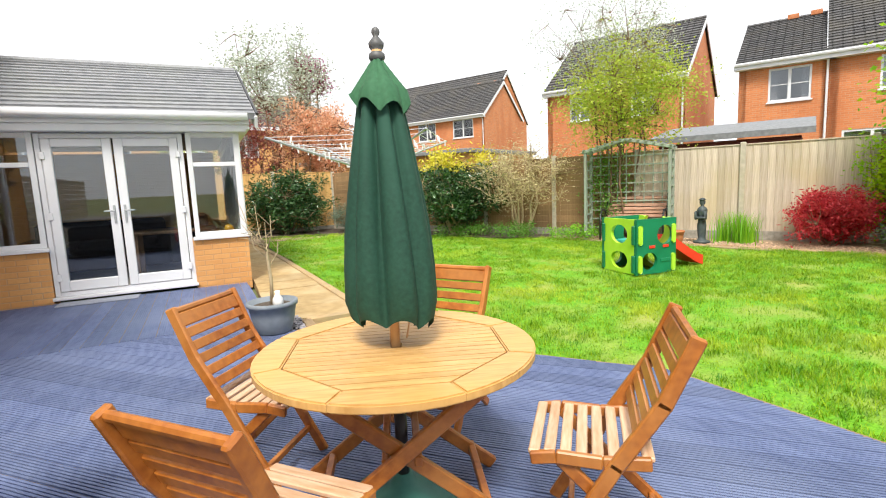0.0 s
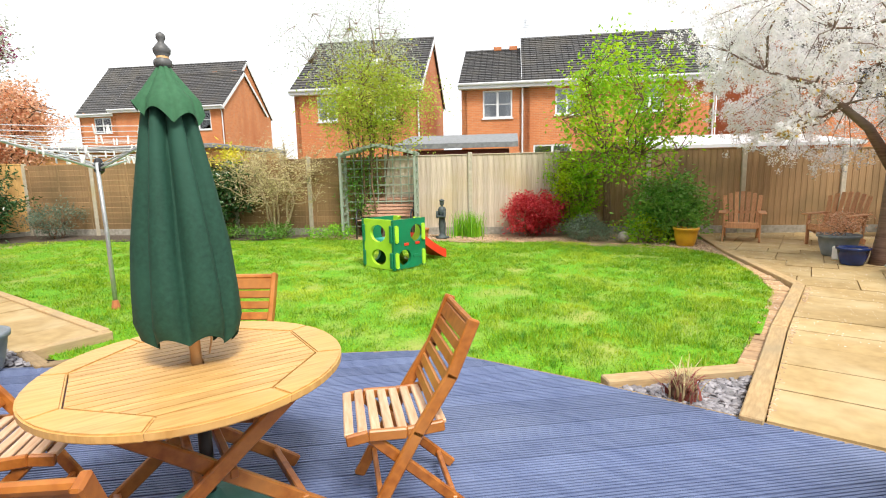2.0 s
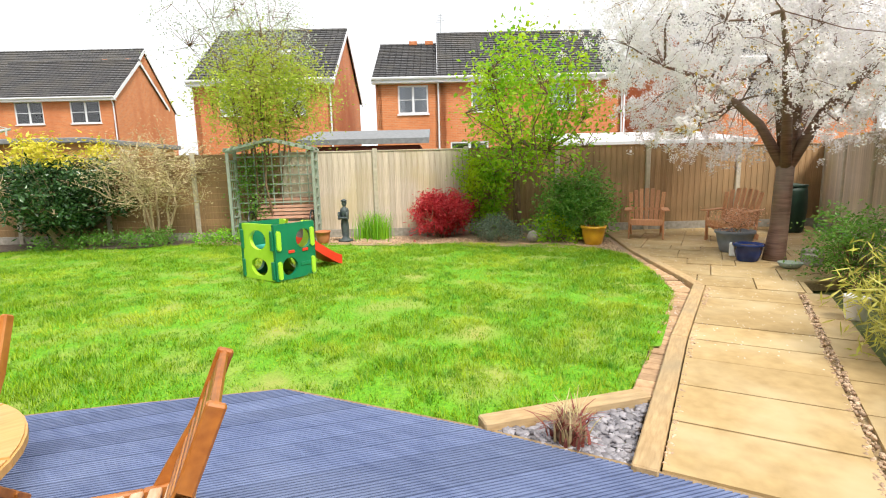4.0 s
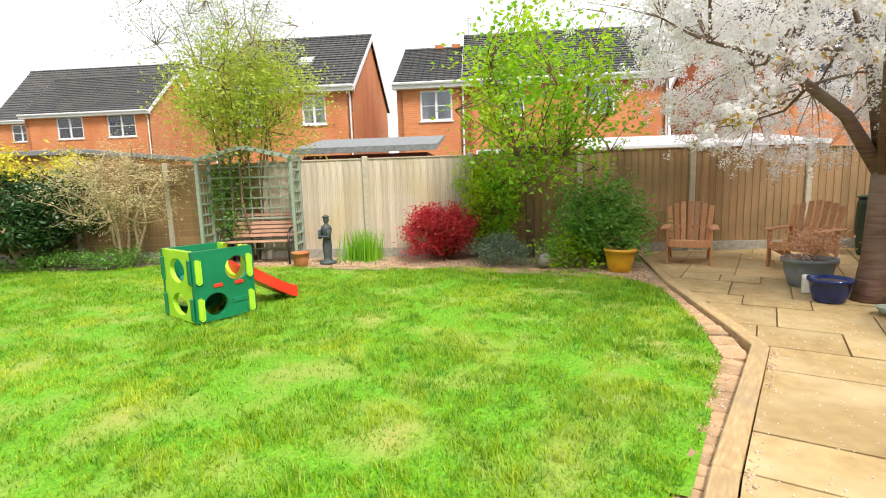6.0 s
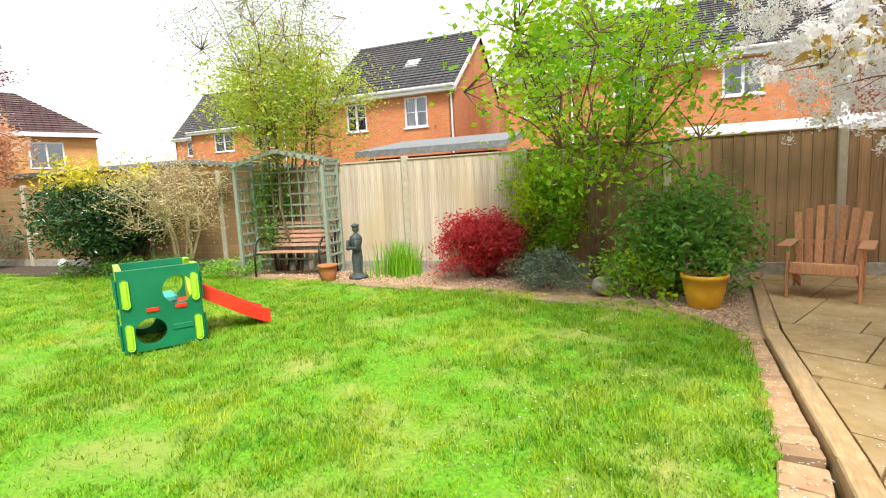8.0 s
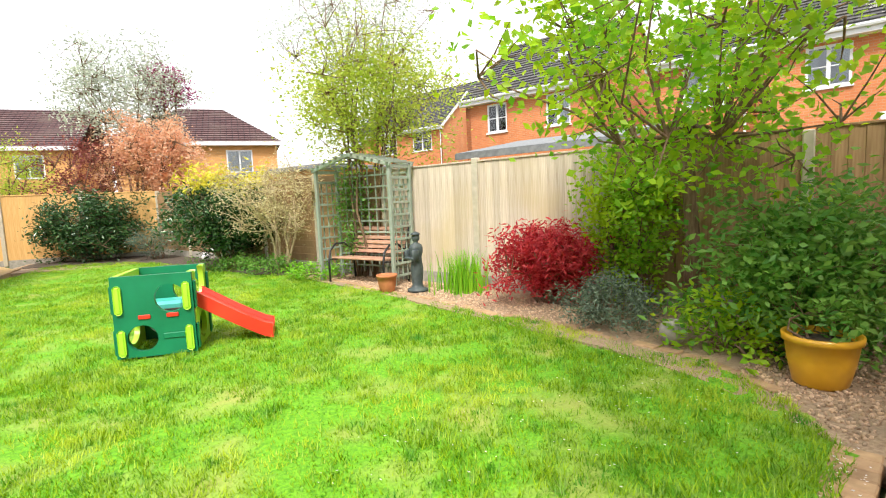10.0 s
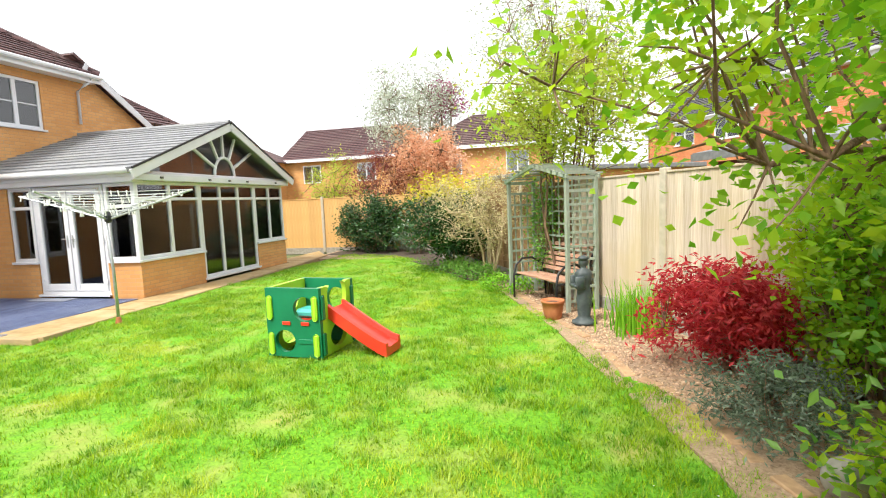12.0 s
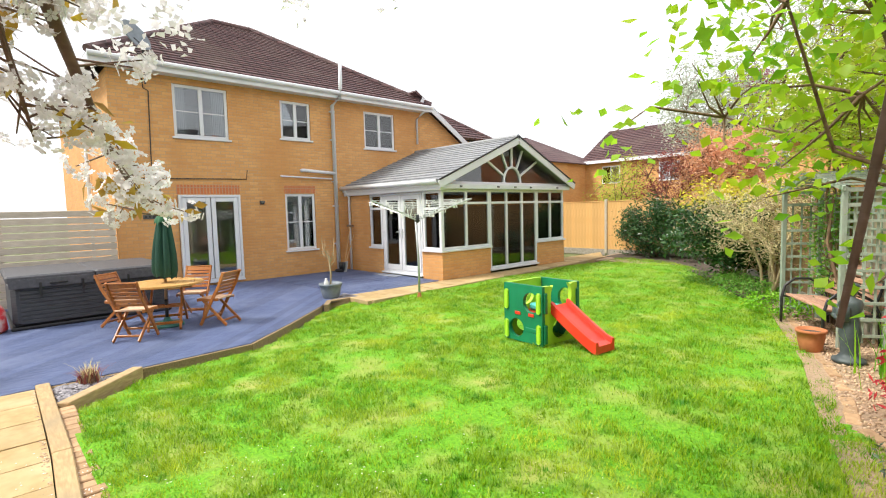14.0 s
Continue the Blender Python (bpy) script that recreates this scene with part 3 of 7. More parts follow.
def build_lawn():
    s = 0.08
    gx, gy = np.meshgrid(np.arange(0.6, 10, s), np.arange(0, 15.6, s), indexing="ij")
    ok = inside(LAWN, gx.ravel() + s / 2, gy.ravel() + s / 2).reshape(gx.shape)
    z = lawn_z(gx, gy) + RNG.normal(size=gx.shape) * 0.006 - 0.012
    v = np.stack([gx, gy, z], -1).reshape(-1, 3)
    n1 = gx.shape[1]
    i, j = np.nonzero(ok[:-1, :-1])
    a = i * n1 + j
    f = np.stack([a, a + n1, a + n1 + 1, a + 1], 1)
    turf = new("lawn", raw_mesh("lawn", v, f, M_TURF))
    tagged(turf, "bright green mown lawn with paler worn patches", "lawn", kind="structure")
    n = 1150000
    x, y = RNG.uniform(0.6, 9.7, n), RNG.uniform(0.1, 15.3, n)
    keep = inside(LAWN, x, y)
    tuft = 0.40 * value_field(x, y, 0.19, 3) + 0.45 * value_field(x, y, 0.08, 4) + 0.30 * value_field(x, y, 0.6, 5)
    worn = value_field(x, y, 0.45, 6)
    keep &= RNG.random(n) < (0.55 + 0.55 * tuft) * np.clip(1.25 - 0.075 * y, 0.35, 1) * np.where(worn < -0.62, 0.25, 1)
    x, y, tuft = x[keep], y[keep], tuft[keep]
    n = len(x)
    h = RNG.uniform(0.018, 0.046, n) * (1 + 1.0 * np.clip(tuft, -0.6, 1))
    a = RNG.uniform(0, 2 * math.pi, n)
    lean = RNG.uniform(0.3, 1.1, n) * h
    w = RNG.uniform(0.0022, 0.0048, n)
    z = lawn_z(x, y) - 0.01
    b1 = np.stack([x - np.sin(a) * w, y + np.cos(a) * w, z], 1)
    b2 = np.stack([x + np.sin(a) * w, y - np.cos(a) * w, z], 1)
    tip = np.stack([x + np.cos(a) * lean, y + np.sin(a) * lean, z + h], 1)
    v = np.stack([b1, b2, tip], 1).reshape(-1, 3)
    f = np.arange(3 * n).reshape(-1, 3)
    tagged(new("grass", raw_mesh("grass", v, f, M_GRASS)), "short blades of bright green grass", "grass", kind="stuff")


build_lawn()


def scatter_chips(name, poly, n, size, flat, z0, material, label, category):
    """Loose stones lying in a bed, each a small uneven lump."""
    xs = [p[0] for p in poly]
    ys = [p[1] for p in poly]
    x, y = RNG.uniform(min(xs), max(xs), n * 3), RNG.uniform(min(ys), max(ys), n * 3)
    ok = inside(poly, x, y)
    x, y = x[ok][:n], y[ok][:n]
    n = len(x)
    cube = np.array([[-1, -1, -1], [1, -1, -1], [1, 1, -1], [-1, 1, -1], [-.7, -.7, 1], [.7, -.7, 1], [.7, .7, 1], [-.7, .7, 1]], float)
    quads = np.array([[3, 2, 1, 0], [4, 5, 6, 7], [0, 1, 5, 4], [1, 2, 6, 5], [2, 3, 7, 6], [3, 0, 4, 7]])
    s = RNG.uniform(0.5, 1.3, (n, 1, 1)) * size
    v = cube[None] * np.array([1, 0.65, flat]) + RNG.normal(size=(n, 8, 3)) * 0.18 * np.array([1, 1, flat])
    v = v * s
    a, tl = RNG.uniform(0, 6.28, n), RNG.normal(size=n) * 0.3
    ca, sa, ct, st = np.cos(a)[:, None], np.sin(a)[:, None], np.cos(tl)[:, None], np.sin(tl)[:, None]
    X, Y, Z = v[..., 0], v[..., 1], v[..., 2]
    X, Z = X * ct - Z * st, X * st + Z * ct
    X, Y = X * ca - Y * sa, X * sa + Y * ca
    v = np.stack([X + x[:, None], Y + y[:, None], Z + z0 + size * flat * 0.7], -1).reshape(-1, 3)
    f = (np.arange(n)[:, None, None] * 8 + quads[None]).reshape(-1, 4)
    return tagged(new(name, raw_mesh(name, v, f, material)), label, category, kind="stuff")


# ---- deck ----
DECK_MAIN = [(2.90, -0.75), (2.93, 1.06), (2.84, 2.36), (2.12, 3.26), (1.22, 4.30), (0.30, 5.38), (-3.43, 5.38), (-3.43, -2.1), (2.90, -2.1)]
DECK_UP = [(0.28, 5.40), (0.60, 5.40), (0.56, 7.90), (-3.43, 7.90), (-3.43, 5.40)]


def clip_poly(poly, a, c0, c1):
    """The part of a polygon whose a.p lies between c0 and c1."""
    for s, c in ((1, c0), (-1, -c1)):
        out = []
        for k in range(len(poly)):
            p, q = poly[k], poly[(k + 1) % len(poly)]
            dp, dq = s * (a[0] * p[0] + a[1] * p[1]) - c, s * (a[0] * q[0] + a[1] * q[1]) - c
            if dp >= 0:
                out.append(p)
            if dp * dq < 0:
                t = dp / (dp - dq)
                out.append((p[0] + t * (q[0] - p[0]), p[1] + t * (q[1] - p[1])))
        poly = out
        if len(poly) < 3:
            return []
    return poly


def deck_boards(deck, poly, angle, ridge=True):
    """Grooved boards laid side by side, cut to the deck's outline."""
    d = (math.cos(radians(angle)), math.sin(radians(angle)))
    a = (-d[1], d[0])
    vals = [a[0] * p[0] + a[1] * p[1] for p in poly]
    c, wide, gap = min(vals), 0.144, 0.006
    while c < max(vals):
        bm = bmesh.new()
        some = False
        under = clip_poly(poly, a, c, c + wide)
        if len(under) > 2:
            some = True
            vs = [bm.verts.new((x, y, -0.008)) for x, y in under]
            bm.faces.new(vs)
        k = 7
        for g in range(k):
            r = clip_poly(poly, a, c + wide * (g + 0.12) / k, c + wide * (g + 0.76) / k)
            if len(r) > 2:
                hi = [bm.verts.new((x, y, 0.0)) for x, y in r]
                lo = [bm.verts.new((x, y, -0.008)) for x, y in r]
                bm.faces.new(hi)
                for i in range(len(r)):
                    bm.faces.new((lo[i], lo[(i + 1) % len(r)], hi[(i + 1) % len(r)], hi[i]))
        if some:
            part("board", bm, M_DECK, deck)
        else:
            bm.free()
        c += wide + gap


deck = thing("deck", (0, 0, 0), "blue-grey grooved timber deck beside the house", "deck")
deck["kind"] = "structure"
part("frame", prism(DECK_MAIN, -0.13, -0.012), M_SLEEPER_DARK, deck)
part("frame", prism(DECK_UP, -0.13, -0.012), M_SLEEPER_DARK, deck)
for p, q in zip(DECK_MAIN[:5], DECK_MAIN[1:5]):
    d = (Vector((*q, 0)) - Vector((*p, 0))).normalized()
    o = Vector((d.y, -d.x, 0)) * 0.02
    part("fascia_board", beamed(Vector((*p, -0.075)) + o, Vector((*q, -0.075)) + o, 0.035, 0.13, 0.004), M_SLEEPER_DARK, deck)


def sleeper(p, q, top=0.03, w=0.12, h=0.15, material=None, label="weathered timber sleeper edging the path"):
    t = thing("sleeper", (*p, 0), label, "sleeper", "path edging sleepers")
    dq = (q[0] - p[0], q[1] - p[1])
    L = math.hypot(*dq)
    t.matrix_basis = pose(p[0], p[1], 0, 0, 0, math.degrees(math.atan2(dq[1], dq[0])))
    part("timber", boxed(0.004, L - 0.004, -w / 2, w / 2, top - h, top, bevel=0.008), material or M_SLEEPER, t)
    return t


for p, q in (((2.97, 1.02), (3.72, 0.25)), ((2.88, 0.17), (4.9, 0.13)), ((4.9, 0.13), (6.9, 0.02)), ((6.9, 0.02), (7.25, 0.16)), ((7.25, 0.16), (9.2, 1.02)), ((9.2, 1.02), (11.6, 1.88)), ((11.6, 1.88), (12.0, 1.95))):
    sleeper(p, q)
for p, q in (((1.26, 4.42), (0.93, 4.66)), ((0.92, 4.64), (0.92, 5.14)), ((0.92, 5.17), (1.58, 5.17)), ((1.55, 5.25), (1.47, 7.7)), ((1.47, 7.7), (1.38, 10.2)), ((1.38, 10.2), (1.25, 12.6)), ((1.25, 12.6), (1.0, 15.0))):
    sleeper(p, q, 0.02, 0.10, 0.14, M_SLEEPER if p[1] > 5.1 else M_SLEEPER_DARK)

SLATE_A = [(2.96, 0.98), (2.94, 0.24), (3.66, 0.24)]
SLATE_B = [(0.36, 5.36), (1.20, 4.38), (0.88, 4.68), (0.88, 5.12), (0.88, 5.36)]
setting(part("slate_bed", prism(SLATE_A, -0.12, -0.03), M_SLATE), "bed of grey slate chippings beside the deck", "slate bed")
setting(part("slate_bed", prism(SLATE_B, -0.12, -0.01), M_SLATE), "bed of grey slate chippings round the planter", "slate bed")
scatter_chips("slate_chippings", SLATE_A, 420, 0.028, 0.22, -0.025, M_SLATE, "loose grey slate chippings", "slate")
scatter_chips("slate_chippings", SLATE_B, 260, 0.026, 0.22, 0.002, M_SLATE, "loose grey slate chippings round the planter", "slate")
scatter_chips("gravel", [(8.3, 6.6), (8.65, 5.2), (9.3, 3.6), (9.9, 4.0), (9.2, 6.4), (8.9, 7.2), (7.9, 8.9), (7.5, 8.8)], 3600, 0.012, 0.6, -0.012, M_PEBBLE, "loose golden gravel and bark", "gravel")
scatter_chips("gravel", [(9.1, 1.15), (10.6, 1.65), (11.2, 1.9), (10.4, 2.6), (9.55, 2.2)], 1700, 0.012, 0.6, -0.012, M_PEBBLE, "loose golden gravel round the pot", "gravel")
scatter_chips("gravel", [(4.9, 0.05), (6.9, -0.06), (6.9, -0.1), (4.9, 0.01), (3, 0.07), (3, 0.1)], 420, 0.01, 0.6, -0.006, M_PEBBLE, "gravel in the joint beside the sleepers", "gravel")
scatter_chips("gravel", [(2.95, -0.72), (6.9, -0.92), (6.9, -1.0), (2.95, -0.80)], 520, 0.011, 0.6, -0.006, M_PEBBLE, "gravel in the joint beside the path", "gravel")


# ---- paving ----
PATIO = [(2.94, 0.10), (4.9, 0.06), (6.9, -0.05), (7.28, 0.08), (9.24, 0.94), (11.6, 1.80), (12.0, 1.88), (13.15, -0.62), (13.85, -2.0), (8.2, -2.0), (7.6, -1.05), (2.94, -1.15)]
setting(part("path_base", prism(PATIO, -0.12, -0.022), M_JOINT), "sandy joints under the paving", "path")
pave = thing("paving", (0, 0, 0), "buff riven paving slabs of the garden path and patio", "paving")
pave["kind"] = "structure"


def slab_in(poly, x0, x1, y0, y1, parent, z=0.0, g=0.007):
    r = clip_poly(list(poly), (1, 0), x0 + g, x1 - g)
    r = clip_poly(r, (0, 1), y0 + g, y1 - g) if r else r
    if len(r) > 2:
        area = abs(sum(r[i][0] * r[(i + 1) % len(r)][1] - r[(i + 1) % len(r)][0] * r[i][1] for i in range(len(r)))) / 2
        if area > 0.01:
            zz = z + random.uniform(-0.004, 0.004)
            part("slab", prism(r, z - 0.03, zz), M_SLAB, parent)


x = 2.94
while x < 7.0:
    step = random.choice((0.45, 0.52, 0.60))
    slab_in([(2.94, 0.10), (4.9, 0.06), (7.0, -0.05), (7.0, -0.92), (2.94, -0.76)], x, min(x + step, 7.0), -1.0, 0.12, pave)
    slab_in([(2.94, -0.82), (7.0, -0.98), (7.0, -1.2), (2.94, -1.1)], x, min(x + step, 7.0), -1.3, -0.8, pave)
    x += step
x = 7.0
while x < 14:
    step = random.choice((0.45, 0.6, 0.75))
    y = -2.2
    while y < 2:
        h = random.choice((0.45, 0.6, 0.75))
        slab_in(PATIO, x, x + step, y, min(y + h, 2.0), pave)
        y += h
    x += step
walkway = thing("paving", (0, 0, 0), "narrow buff paving strip beside the conservatory", "paving")
walkway["kind"] = "structure"
SIDE = [(0.95, 5.22), (1.50, 5.22), (1.42, 7.7), (1.33, 10.2), (1.2, 12.6), (0.95, 15.0), (0.0, 16.5), (0.0, 13.3), (0.66, 13.3), (0.66, 7.8), (0.60, 5.4)]
setting(part("path_base", prism(SIDE, -0.12, -0.022), M_JOINT), "sandy joints under the side path", "path")
y = 5.2
while y < 16.4:
    slab_in(SIDE, -0.1, 1.6, y, y + 0.6, walkway)
    y += 0.6
edging = thing("brick_edging", (0, 0, 0), "worn brown brick strip between the lawn and the sleepers", "edging")
edging["kind"] = "structure"
brick_me = finish("brick", boxed(-0.1, 0.1, -0.05, 0.05, -0.07, 0.0, bevel=0.008), M_EDGEBRICK)
for pts in (((3.75, 0.24), (6.6, 0.16), (7.2, 0.34), (9.1, 1.18)),):
    for (x0, y0), (x1, y1) in zip(pts, pts[1:]):
        L = math.hypot(x1 - x0, y1 - y0)
        an = math.degrees(math.atan2(y1 - y0, x1 - x0))
        for k in range(int(L / 0.108)):
            s = (k + 0.5) * 0.108 / L
            piece("brick", brick_me, edging, pose(x0 + s * (x1 - x0), y0 + s * (y1 - y0), random.uniform(-0.008, 0.0), random.uniform(-2, 2), random.uniform(-2, 2), an + 90 + random.uniform(-3, 3)))
for pts in (((9.42, 1.8), (9.56, 2.45), (9.36, 3.2), (9.18, 4.2), (8.85, 4.6), (8.68, 5.4), (8.42, 6.2), (8.03, 7.2), (7.53, 8.7)),):
    for (x0, y0), (x1, y1) in zip(pts, pts[1:]):
        L = math.hypot(x1 - x0, y1 - y0)
        an = math.degrees(math.atan2(y1 - y0, x1 - x0))
        for k in range(int(L / 0.21)):
            s = (k + 0.5) * 0.21 / L
            piece("brick", brick_me, edging, pose(x0 + s * (x1 - x0), y0 + s * (y1 - y0), random.uniform(-0.01, 0.005), random.uniform(-4, 4), random.uniform(-4, 4), an + random.uniform(-6, 6)))


# ---- fences ----
post_me = finish("post", boxed(-0.05, 0.05, -0.05, 0.05, -0.1, 1.86, bevel=0.012), M_CONCRETE)


def fence_post(p, top=1.86, rz=0.0):
    return piece("post", post_me, FENCE[-1], pose(p[0], p[1], top - 1.86, 0, 0, rz))


FENCE = [thing("fence", (0, 0, 0), "long timber panel fence with concrete posts", "fence")]


def fence_panel(p, q, material, horizontal=False, top=1.80, base=0.16, label="weathered close-board fence panel", rails_out=False):
    """Upright or level boards between two posts, over a gravel board."""
    p, q = Vector((p[0], p[1], 0)), Vector((q[0], q[1], 0))
    L = (q - p).length - 0.10
    an = math.degrees(math.atan2(q.y - p.y, q.x - p.x))
    t = new("panel")
    t.matrix_basis = pose((p.x + q.x) / 2, (p.y + q.y) / 2, 0, 0, 0, an)
    t.parent = FENCE[-1]
    t["label"] = label
    part("gravel_board", boxed(-L / 2, L / 2, -0.02, 0.02, -0.1, base, bevel=0.006), M_STONE, t, "mossy stone gravel board")
    if horizontal:
        n = 12
        h = (top - base) / n
        me = finish("board", boxed(-L / 2, L / 2, -0.012, 0.012, 0, h + 0.012, bevel=0.003), material)
        for k in range(n):
            piece("board", me, t, pose(0, 0, base + k * h, 7))
        for s in (-0.45, 0, 0.45):
            part("batten", boxed(s * L - 0.02, s * L + 0.02, -0.035, 0.035, base, top, bevel=0.004), material, t)
    else:
        n = max(3, round(L / 0.125))
        w = L / n
        me = finish("board", boxed(-w / 2 - 0.008, w / 2 + 0.008, -0.008, 0.008, base, top, bevel=0.003), material)
        for k in range(n):
            piece("board", me, t, pose(-L / 2 + (k + 0.5) * w, 0, 0, 0, 0, 4))
        part("capping", boxed(-L / 2, L / 2, -0.025, 0.025, top, top + 0.025, bevel=0.004), material, t)
        if rails_out:
            for z in (0.4, 0.95, 1.5):
                part("rail", boxed(-L / 2, L / 2, 0.012, 0.06, z, z + 0.08, bevel=0.006), material, t)
    return t


edges = [11.6, 9.64, 7.70, 5.78, 3.87, 1.94, 0.02, -1.92, -3.86, -5.80, -7.74, -9.62]
for k, e in enumerate(edges):
    fence_post(fence_at(e), 1.86 if k < 8 else 1.80, math.degrees(math.atan2(FD.y, FD.x)))
for k, (e0, e1) in enumerate(zip(edges, edges[1:])):
    level = e1 > 1.5
    warm = level or e1 < -3.0
    fence_panel(fence_at(e0), fence_at(e1), M_FENCE_WARM_SHADED if warm else M_FENCE, level, 1.80 if e1 > -6 else 1.74,
                label="brown horizontal lap fence panel" if level else ("brown close-board fence panel" if warm else "silvered close-board fence panel"))
FENCE.append(thing("fence", (0, 0, 0), "weathered side fence with its rails showing", "fence"))
corner = fence_at(-9.62)
xs = [corner.x - 1.9 * k for k in range(7)]
for x0, x1 in zip(xs, xs[1:]):
    fence_panel((x0, corner.y), (x1, corner.y), M_FENCE, False, 1.78, label="weathered fence panel with its rails showing", rails_out=True)
    fence_post((x1, corner.y), 1.84)
FENCE.append(thing("fence", (0, 0, 0), "warm orange close-board back fence", "fence"))
back = fence_at(11.6)
xs = [back.x - 1.86 * k for k in range(6)]
for x0, x1 in zip(xs, xs[1:]):
    fence_panel((x0, back.y), (x1, back.y), M_FENCE_ORANGE, False, 1.84, 0.12, "warm orange close-board fence panel")
    fence_post((x1, back.y), 1.92)

# ---- the house ----
HX = -3.45


def wall_x(x, y0, y1, z0, z1, holes, thick, material, name, label):
    """An upright wall in a plane of one x, with openings through it."""
    ys = sorted({y0, y1, *[v for h in holes for v in h[:2]]})
    zs = sorted({z0, z1, *[v for h in holes for v in h[2:]]})
    bm = bmesh.new()
    for a, b in zip(ys, ys[1:]):
        for c, d in zip(zs, zs[1:]):
            if any(h[0] <= a and b <= h[1] and h[2] <= c and d <= h[3] for h in holes):
                continue
            box(bm, x - thick, x, a, b, c, d)
    bmesh.ops.remove_doubles(bm, verts=bm.verts, dist=0.0005)
    return setting(part(name, bm, material), label, "wall")


def window_x(name, x, y0, y1, z0, z1, lights, label, sill=True, bars=(), parent_kind="window", face=1, open_room=False, curtain=False):
    """A framed window in a wall that faces +x: frame, panes, sill, and a dim room behind."""
    t = thing(name, (x, (y0 + y1) / 2, z0), label, parent_kind, "windows of the house")
    t["kind"] = "structure"
    w, h = (y1 - y0) / 2, z1 - z0
    bm = bmesh.new()
    f = 0.07
    for a in ((-w, -w + f, 0, h), (w - f, w, 0, h), (-w + f, w - f, 0, f), (-w + f, w - f, h - f, h)):
        box(bm, -0.09, -0.03, *a, bevel=0.006)
    part("window_frame", bm, M_UPVC, t)
    edges_y = [-w + f] + [-w + v * 2 * w for v in lights] + [w - f]
    for k, v in enumerate(lights):
        c = -w + v * 2 * w
        part("mullion", boxed(-0.085, -0.025, c - 0.045, c + 0.045, f, h - f, bevel=0.006), M_UPVC, t)
    for zb in bars:
        part("glazing_bar", boxed(-0.075, -0.045, -w + f, w - f, zb * h - 0.012, zb * h + 0.012), M_UPVC, t)
    for a, b in zip(edges_y, edges_y[1:]):
        pa = part("pane", boxed(-0.062, -0.056, a, b, f, h - f), M_GLASS, t)
        pa.visible_shadow = False
    if sill:
        part("window_sill", boxed(-0.06, 0.05, -w - 0.05, w + 0.05, -0.045, 0.0, bevel=0.008), M_UPVC, t)
    if curtain:
        for s in (-1, 1):
            bm = bmesh.new()
            n = 14
            for k in range(n):
                yy = s * (w - 0.02 - k * 0.022)
                box(bm, -0.26 + 0.03 * (k % 2), -0.24 + 0.03 * (k % 2), yy - 0.013, yy + 0.013, 0.02, h - 0.02)
            part("curtain", bm, M_CURTAIN, t)
    return t


front_holes = [(3.30, 4.74, 0.10, 2.22), (5.98, 6.88, 0.70, 2.25), (3.33, 4.58, 3.58, 4.80), (5.96, 6.84, 3.73, 4.75), (8.64, 9.80, 3.64, 4.76)]
wall_x(HX, 2.05, 11.1, -0.1, 4.95, front_holes, 0.28, M_BRICK, "wall_front", "buff brick rear wall of the house")
bm = bmesh.new()
box(bm, HX - 8.0, HX - 0.28, 2.05, 2.33, -0.1, 4.95)
setting(part("wall_side", bm, M_BRICK), "brick side wall of the house", "wall")
bm = bmesh.new()
box(bm, HX - 8.0, HX - 7.7, 2.33, 12.9, -0.1, 4.95)
box(bm, HX - 7.7, HX - 0.28, 12.6, 12.9, -0.1, 3.0)
setting(part("wall_back", bm, M_BRICK), "far walls of the house", "wall")
for z in (0.02, 2.55, 5.0):
    bm = boxed(HX - 7.7, HX - 0.28, 2.33, 12.6 if z < 3 else 10.9, z - 0.05, z)
    setting(part("floor" if z < 2 else "ceiling", bm, M_FLOORIN if z < 2 else M_WALLIN), "plain floor inside the house" if z < 2 else "plain ceiling inside the house", "floor" if z < 2 else "ceiling")
setting(part("inner_wall", boxed(HX - 3.2, HX - 3.1, 2.33, 12.6, 0.02, 4.95), M_WALLIN), "plain inner wall of the house", "wall")


def soldier(y0, y1, z0, z1):
    bm = bmesh.new()
    y = y0
    while y < y1 - 0.03:
        box(bm, HX, HX + 0.006, y + 0.004, min(y + 0.071, y1), z0, z1, bevel=0.002)
        y += 0.075
    return setting(part("soldier_course", bm, M_SOLDIER), "upright red brick course over an opening", "trim")


soldier(3.28, 4.76, 2.24, 2.46)
soldier(5.96, 6.90, 2.27, 2.47)
window_x("window_1", HX, 3.33, 4.58, 3.58, 4.80, (0.5,), "white upvc bedroom window above the patio door", bars=(0.5,), curtain=True)
window_x("window_2", HX, 5.96, 6.84, 3.73, 4.75, (0.5,), "white upvc landing window with square panes", bars=(0.5,))
window_x("window_3", HX, 8.64, 9.80, 3.64, 4.76, (0.5,), "white upvc bedroom window over the conservatory", bars=(0.5,), curtain=True)
window_x("window_4", HX, 5.98, 6.88, 0.70, 2.25, (0.5,), "white upvc kitchen window beside the downpipe", bars=(0.5,), curtain=True)


